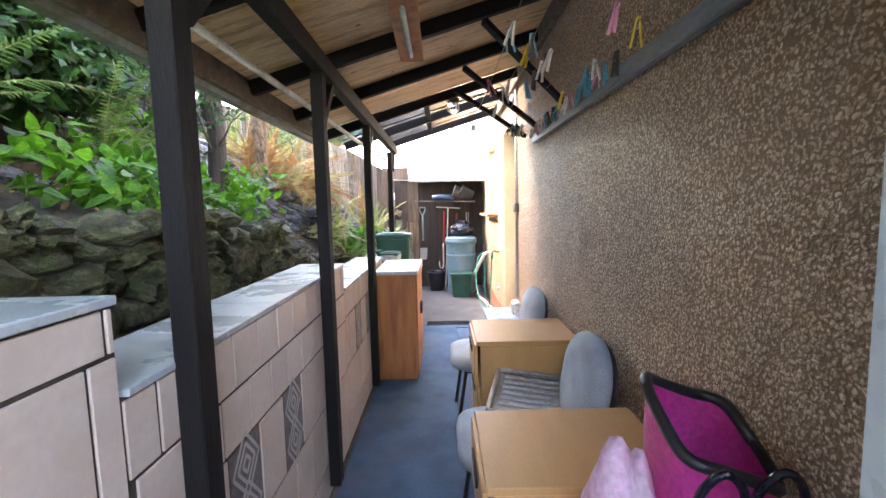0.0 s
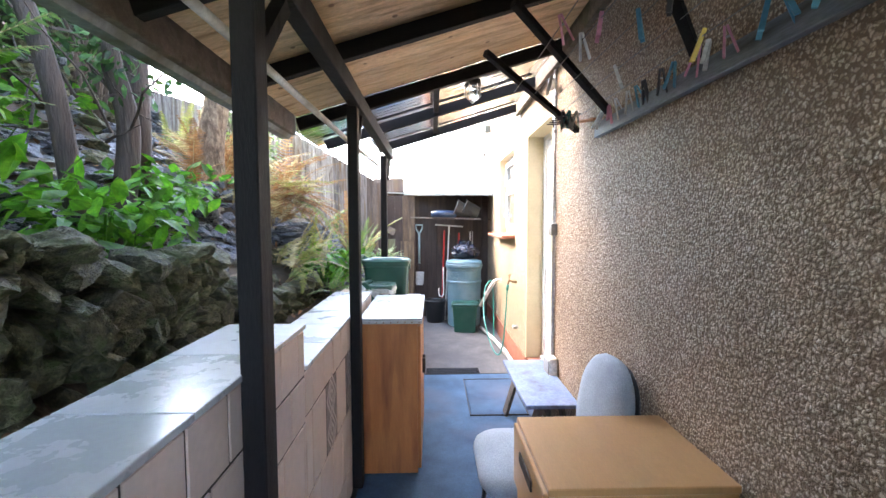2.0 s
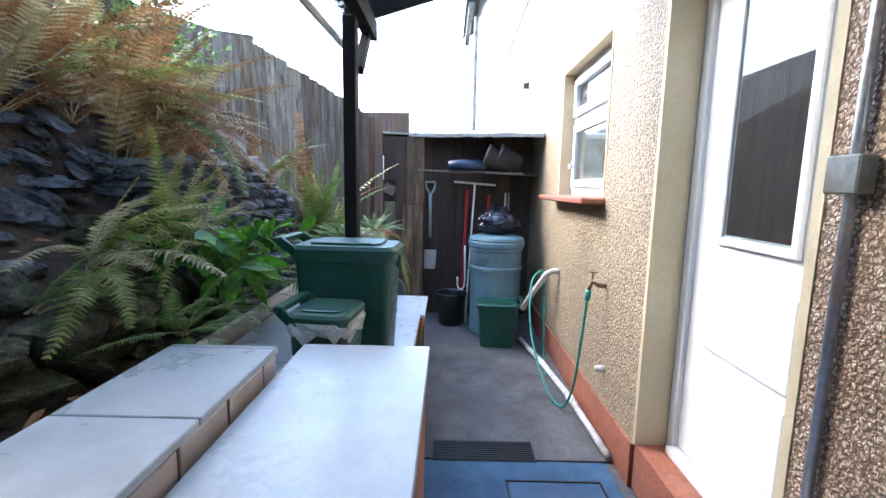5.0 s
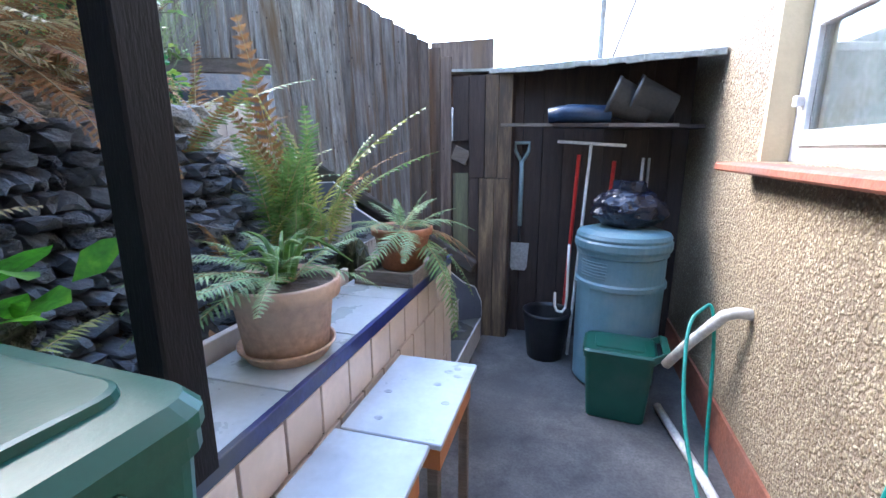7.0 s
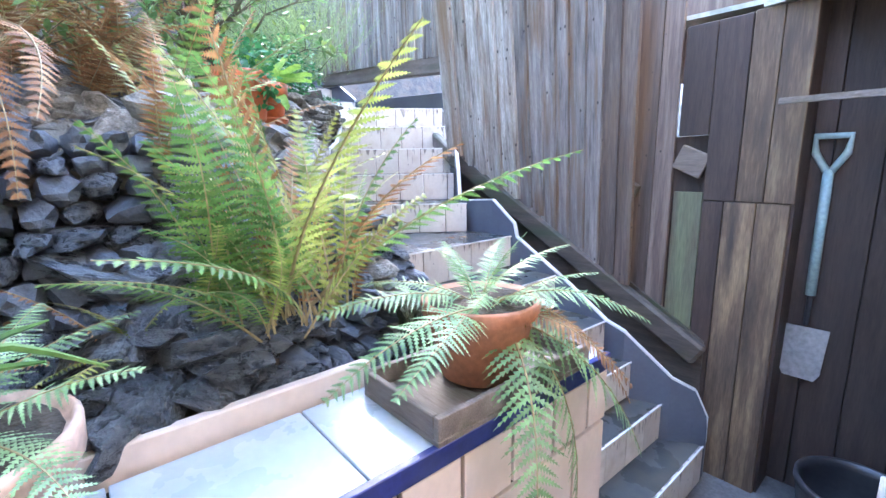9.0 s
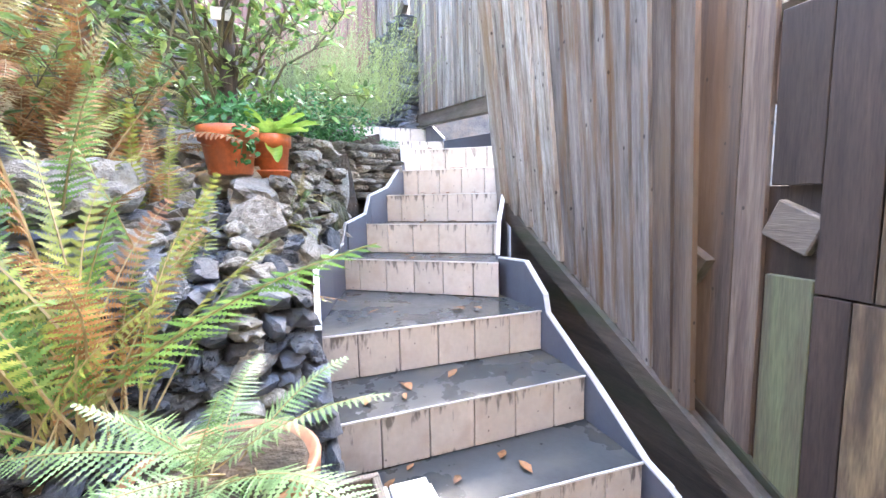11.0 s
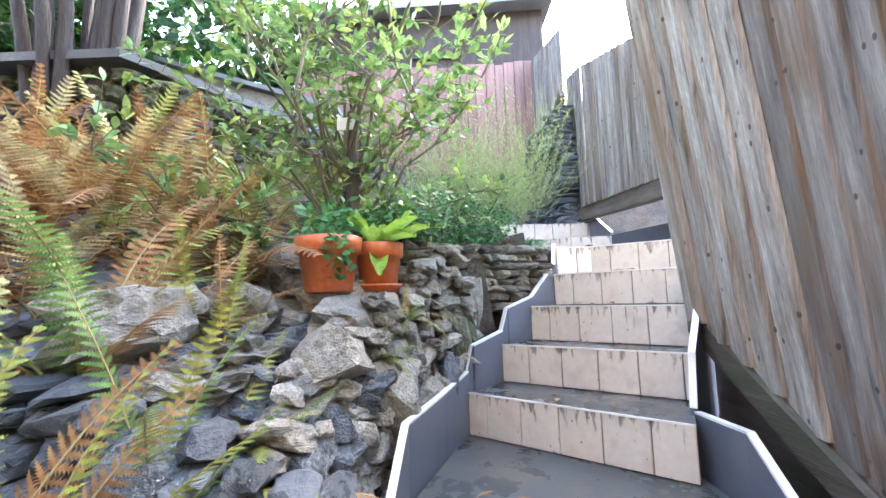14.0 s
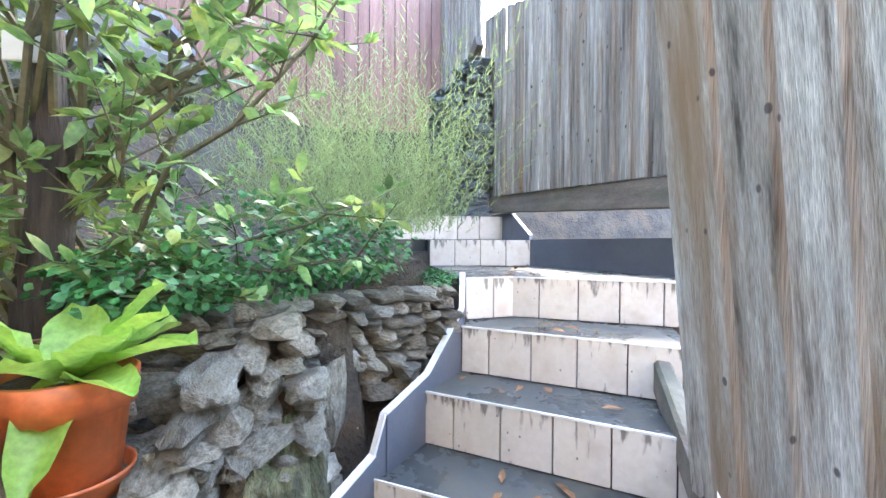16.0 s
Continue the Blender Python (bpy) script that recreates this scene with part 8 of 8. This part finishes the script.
def ferns():
    rr = R
    g = ground_z
    # hanging ferns at the start
    for x, y, n, s in ((-1.55, 1.3, 9, 0.8), (-1.7, 2.3, 10, 0.85), (-1.8, 0.6, 9, 0.9), (-2.1, 1.8, 10, 0.95)):
        fern((x, y, g(x, y) + 0.25), ["green"], n, s, (20, 70), label="green fern hanging over the rubble wall")
    # rust-brown bracken thicket over the second terrace
    for x, y in ((-2.05, 5.35), (-2.3, 5.7), (-2.0, 5.72), (-2.2, 5.15), (-1.9, 5.45), (-2.1, 6.0), (-2.5, 5.3), (-1.8, 5.1), (-1.8, 4.8), (-1.9, 4.45), (-1.75, 5.6), (-2.15, 5.5), (-1.95, 5.9), (-2.35, 5.45), (-2.0, 5.0)):
        fern((x, y, g(x, y)), ["brown", "brown", "slimbrown", "pale", "slimbrown"] if x > -2.15 or y < 5.2 else ["pale", "yellow", "slimbrown", "pale"], 13, rr.uniform(0.75, 1.05), (25, 85), label="tall rust-brown bracken, dried and tangled")
    clump((-1.6, 5.15, 1.45), [("pale", (-1.30, 4.92, 2.10), 1, 20), ("pale", (-1.15, 5.25, 1.98), 1, -10), ("slimbrown", (-1.35, 5.55, 2.05), 2, 0), ("brown", (-1.55, 5.5, 2.45), 1, 30), ("brown", (-1.2, 5.0, 1.65), 2, 0), ("pale", (-1.15, 5.6, 1.75), 2, 0)], "pale and rusty bracken fronds arching over the low wall")
    # pale dry ferns spilling over the low wall
    for x, y in ((-1.45, 4.75), (-1.38, 5.05)):
        fern((x, y, g(x, y) + 0.05), ["pale", "pale", "yellow"], 12, 0.62, (0, 60), -60, 90, label="pale dried fern spilling over the low wall")
    fern((-0.98, 4.98, 1.02), ["green", "green", "yellow"], 10, 0.55, (0, 55), -70, 80, label="fresh green fern beside the tables")
    fern((-0.93, 4.66, 1.0), ["green", "slimgreen"], 14, 0.42, (-10, 55), -120, 100, label="fresh green fern beside the small caddy")
    fern((-0.90, 4.36, 1.01), ["green", "slimgreen"], 14, 0.36, (-10, 55), -120, 100, label="fresh green fern spilling over the coping")
    fern((-1.22, 4.45, 1.18), ["pale", "yellow", "yellow"], 14, 0.62, (-5, 60), -70, 100, label="pale yellow fern spilling from the terrace over the low wall")
    fern((-1.12, 4.75, 1.2), ["yellow", "slim", "pale"], 12, 0.6, (10, 75), -80, 100, label="yellow-green fern on top of the mossy wall")
    fern((-1.2, 4.25, 1.1), ["green"], 7, 0.5, (0, 50), -80, 70, label="low green fern at the foot of the terrace")
    # yellow-green fern standing behind the planter
    e = clump((-1.02, 6.22, 1.06), [
        ("slim", (-0.50, 6.16, 1.58), 1, 15), ("slimgreen", (-0.62, 6.72, 1.43), 1, -20), ("slimbrown", (-1.12, 6.02, 1.88), 0, 60), ("slim", (-1.20, 6.12, 1.62), 1, 40), ("slim", (-1.02, 5.96, 1.62), 0, -50),
        ("slimgreen", (-0.86, 5.98, 1.58), 1, 0), ("slimgreen", (-0.80, 6.38, 1.50), 1, 30), ("slimbrown", (-1.14, 5.90, 1.62), 1, 30), ("slimbrown", (-0.62, 6.34, 1.44), 2, 0)], "tall yellow-green fern of many slim stems behind the planter", 0.04)
    for i in range(26):
        az, el = rr.uniform(0, 6.28), rr.uniform(0.7, 1.45)
        ln = rr.uniform(0.28, 0.58)
        b = Vector((-1.02 + rr.uniform(-.1, .07), 6.20 + rr.uniform(-.12, .12), 1.04))
        d = Vector((math.cos(az) * math.cos(el) - 0.12, math.sin(az) * math.cos(el), math.sin(el)))
        sprig(e, b, b + d * ln, rr.choice(("slim", "slim", "slimgreen", "slimgreen", "slimbrown")), rr.choice((0, 1, 1, 2)), rr.uniform(-50, 50))
    e = empty("fern", (-1.6, 5.1, 1.75), "thicket of bronze and yellow fronds arching out over the dark stones", "fern", "ferns on the bank")
    for i in range(30):
        b = Vector((-1.62 + rr.uniform(-.12, .12), 5.1 + rr.uniform(-.45, .5), 1.72 + rr.uniform(0, .12)))
        t = Vector((rr.uniform(-1.38, -0.98), b.y + rr.uniform(-.3, .3), rr.uniform(1.45, 2.2)))
        sprig(e, b, t, rr.choice(("brown", "slimbrown", "brown", "slim", "pale")), rr.choice((1, 2, 2)), rr.uniform(-25, 25))
    for i in range(7):
        b = Vector((-1.48 + rr.uniform(-.1, .05), 5.5 + rr.uniform(-.15, .2), 1.74))
        t = Vector((rr.uniform(-1.2, -1.02), rr.uniform(5.45, 5.8), rr.uniform(1.32, 1.62)))
        sprig(e, b, t, rr.choice(("brown", "slimbrown", "slimbrown")), rr.choice((1, 2)), rr.uniform(-25, 25))
    e = empty("fern", (-0.98, 6.0, 1.04), "young green fronds arching low from the fern behind the planter", "fern", "ferns on the bank")
    for i in range(14):
        b = Vector((-1.02 + rr.uniform(-.06, .05), 6.12 + rr.uniform(-.12, .1), 1.03))
        t = Vector((rr.uniform(-1.2, -0.76), rr.uniform(5.72, 6.02), rr.uniform(1.15, 1.55)))
        sprig(e, b, t, rr.choice(("green", "slimgreen", "slim", "slimgreen")), rr.choice((1, 2)), rr.uniform(-30, 30))
    # dry fronds hanging down over the dark stones
    clump((-1.62, 5.30, 1.76), [("brown", (-1.22, 5.58, 1.44), 2, 0), ("brown", (-1.18, 5.42, 1.50), 1, 0), ("slimbrown", (-1.20, 5.30, 1.30), 2, 10), ("pale", (-1.28, 5.66, 1.58), 1, 0), ("slimbrown", (-1.15, 5.20, 1.55), 2, 0), ("brown", (-1.02, 5.22, 1.62), 1, 0), ("brown", (-1.06, 5.34, 1.72), 1, 10), ("slimbrown", (-1.00, 5.10, 1.50), 2, 0), ("slim", (-0.98, 5.16, 1.78), 1, 0), ("brown", (-1.05, 5.02, 1.86), 2, 0), ("slimgreen", (-1.02, 5.05, 1.38), 2, 0)], "rust-brown dead fronds hanging down the slope", 0.08)
    clump((-1.85, 5.75, 1.86), [("brown", (-1.45, 5.98, 1.80), 2, 0), ("slimbrown", (-1.5, 6.1, 1.95), 1, 0), ("pale", (-1.42, 5.80, 1.98), 1, 10), ("brown", (-1.65, 6.15, 2.15), 1, 0), ("slimbrown", (-1.45, 5.65, 2.2), 1, 0)], "rust-brown and pale dead fronds on the slope", 0.06)
    # ferns on the slope towards the steps
    for x, y, n, sz, ks in ((-1.30, 6.30, 13, 0.8, ["slim", "slimgreen", "slim", "slimbrown"]), (-1.45, 6.05, 14, 0.95, ["slim", "slimbrown", "slimgreen"]), (-1.62, 6.22, 10, 0.62, ["slimbrown", "slimbrown", "slim"]), (-1.1, 5.85, 8, 0.42, ["slimbrown", "slim"])):
        fern((x, y, g(x, y)), ks, n, sz, (25, 85), label="fern of mixed green and rusty fronds on the rockery")
    for x, y, s in ((-1.85, 6.60, 0.24), (-2.05, 6.68, 0.22), (-2.45, 5.95, 0.75), (-2.65, 6.1, 0.7), (-2.3, 5.7, 0.6), (-2.85, 6.3, 0.6), (-2.75, 5.8, 0.8), (-1.45, 6.42, 0.3), (-2.15, 5.9, 0.45), (-1.7, 6.2, 0.35)):
        fern((x, y, g(x, y) + 0.06), ["green", "yellow", "pale"], 8, s, (0, 70), label="small fern tucked between the rockery stones")
    # broad leaves over the dark stones beside the bins
    e = empty("broad_leaf_plant", (-1.04, 4.80, 1.12), "bright broad-leaved plant leaning over the low wall", "plant", "bright leafy plants on the bank")
    for k in range(8):
        c = (rr.uniform(-.16, .14), rr.uniform(-.18, .36), rr.uniform(0.0, 0.14))
        bm = bmesh.new()
        tube(bm, [(-0.04, 0.04, -0.12), (c[0] * 0.6, c[1] * 0.6, 0.0), c], 0.005, 5)
        leaf_cloud(bm, c, (0.12, 0.13, 0.07), 16, 0.14, 0.06, rr, 0.25, 1.0)
        part("leafy_stem", bm, M_BRIGHT, e)


def litter():
    rr = random.Random(51)
    e = empty("fallen_leaves", (0, 0, 0), "scattered fallen leaves on bank, coping and steps", "leaves", kind="stuff")
    bm = bmesh.new()
    for i in range(900):
        x, y = rr.uniform(-3.0, -0.92), rr.uniform(0.0, 6.6)
        z = ground_z(x, y) + 0.03
        ax = Vector((rr.uniform(-1, 1), rr.uniform(-1, 1), rr.uniform(-.3, .5))).normalized()
        leaf_verts(bm, Vector((x, y, z)), ax, Vector((rr.uniform(-.4, .4), rr.uniform(-.4, .4), 1)).normalized(), rr.uniform(0.03, 0.075), rr.uniform(0.015, 0.035))
    for k in range(1, 9):
        (lx, ly), (rx, ry) = RL[k]
        for _ in range(5 if k < 8 else 14):
            u = rr.uniform(0.08, 0.8)
            x = lx + (rx - lx) * u - rr.uniform(0.03, 0.2 if k < 8 else 0.6)
            y = ly + (ry - ly) * u + 0.03
            leaf_verts(bm, Vector((x, y, LV[k] + 0.008)), Vector((rr.uniform(-1, 1), rr.uniform(-1, 1), 0.1)).normalized(), Vector((rr.uniform(-.2, .2), rr.uniform(-.2, .2), 1)).normalized(), rr.uniform(0.03, 0.07), rr.uniform(0.015, 0.03))
    part("leaves", bm, M_DEAD, e)
    # moss on the wall corner
    e = empty("moss_cushion", (-2.95, 7.26, 1.83), "bright moss cushion at the corner of the stone wall", "moss", kind="stuff")
    bm = bmesh.new()
    leaf_cloud(bm, (0, 0, 0), (0.10, 0.09, 0.035), 500, 0.018, 0.008, rr, 0.3, 1.0)
    part("moss", bm, M_IVY, e)


bank_stones()
log((0, 0, 0), (-1.46, 3.50, 1.15), (-1.33, 3.80, 1.16), 0.055)
potted()
bay_shrub()
trees()
hedges()
ferns()
litter()


wall_tiles(WALL)
for ob in scene.objects:
    if ob.name.split(".")[0] in ("ground",):
        tagged(ob, kind="structure")
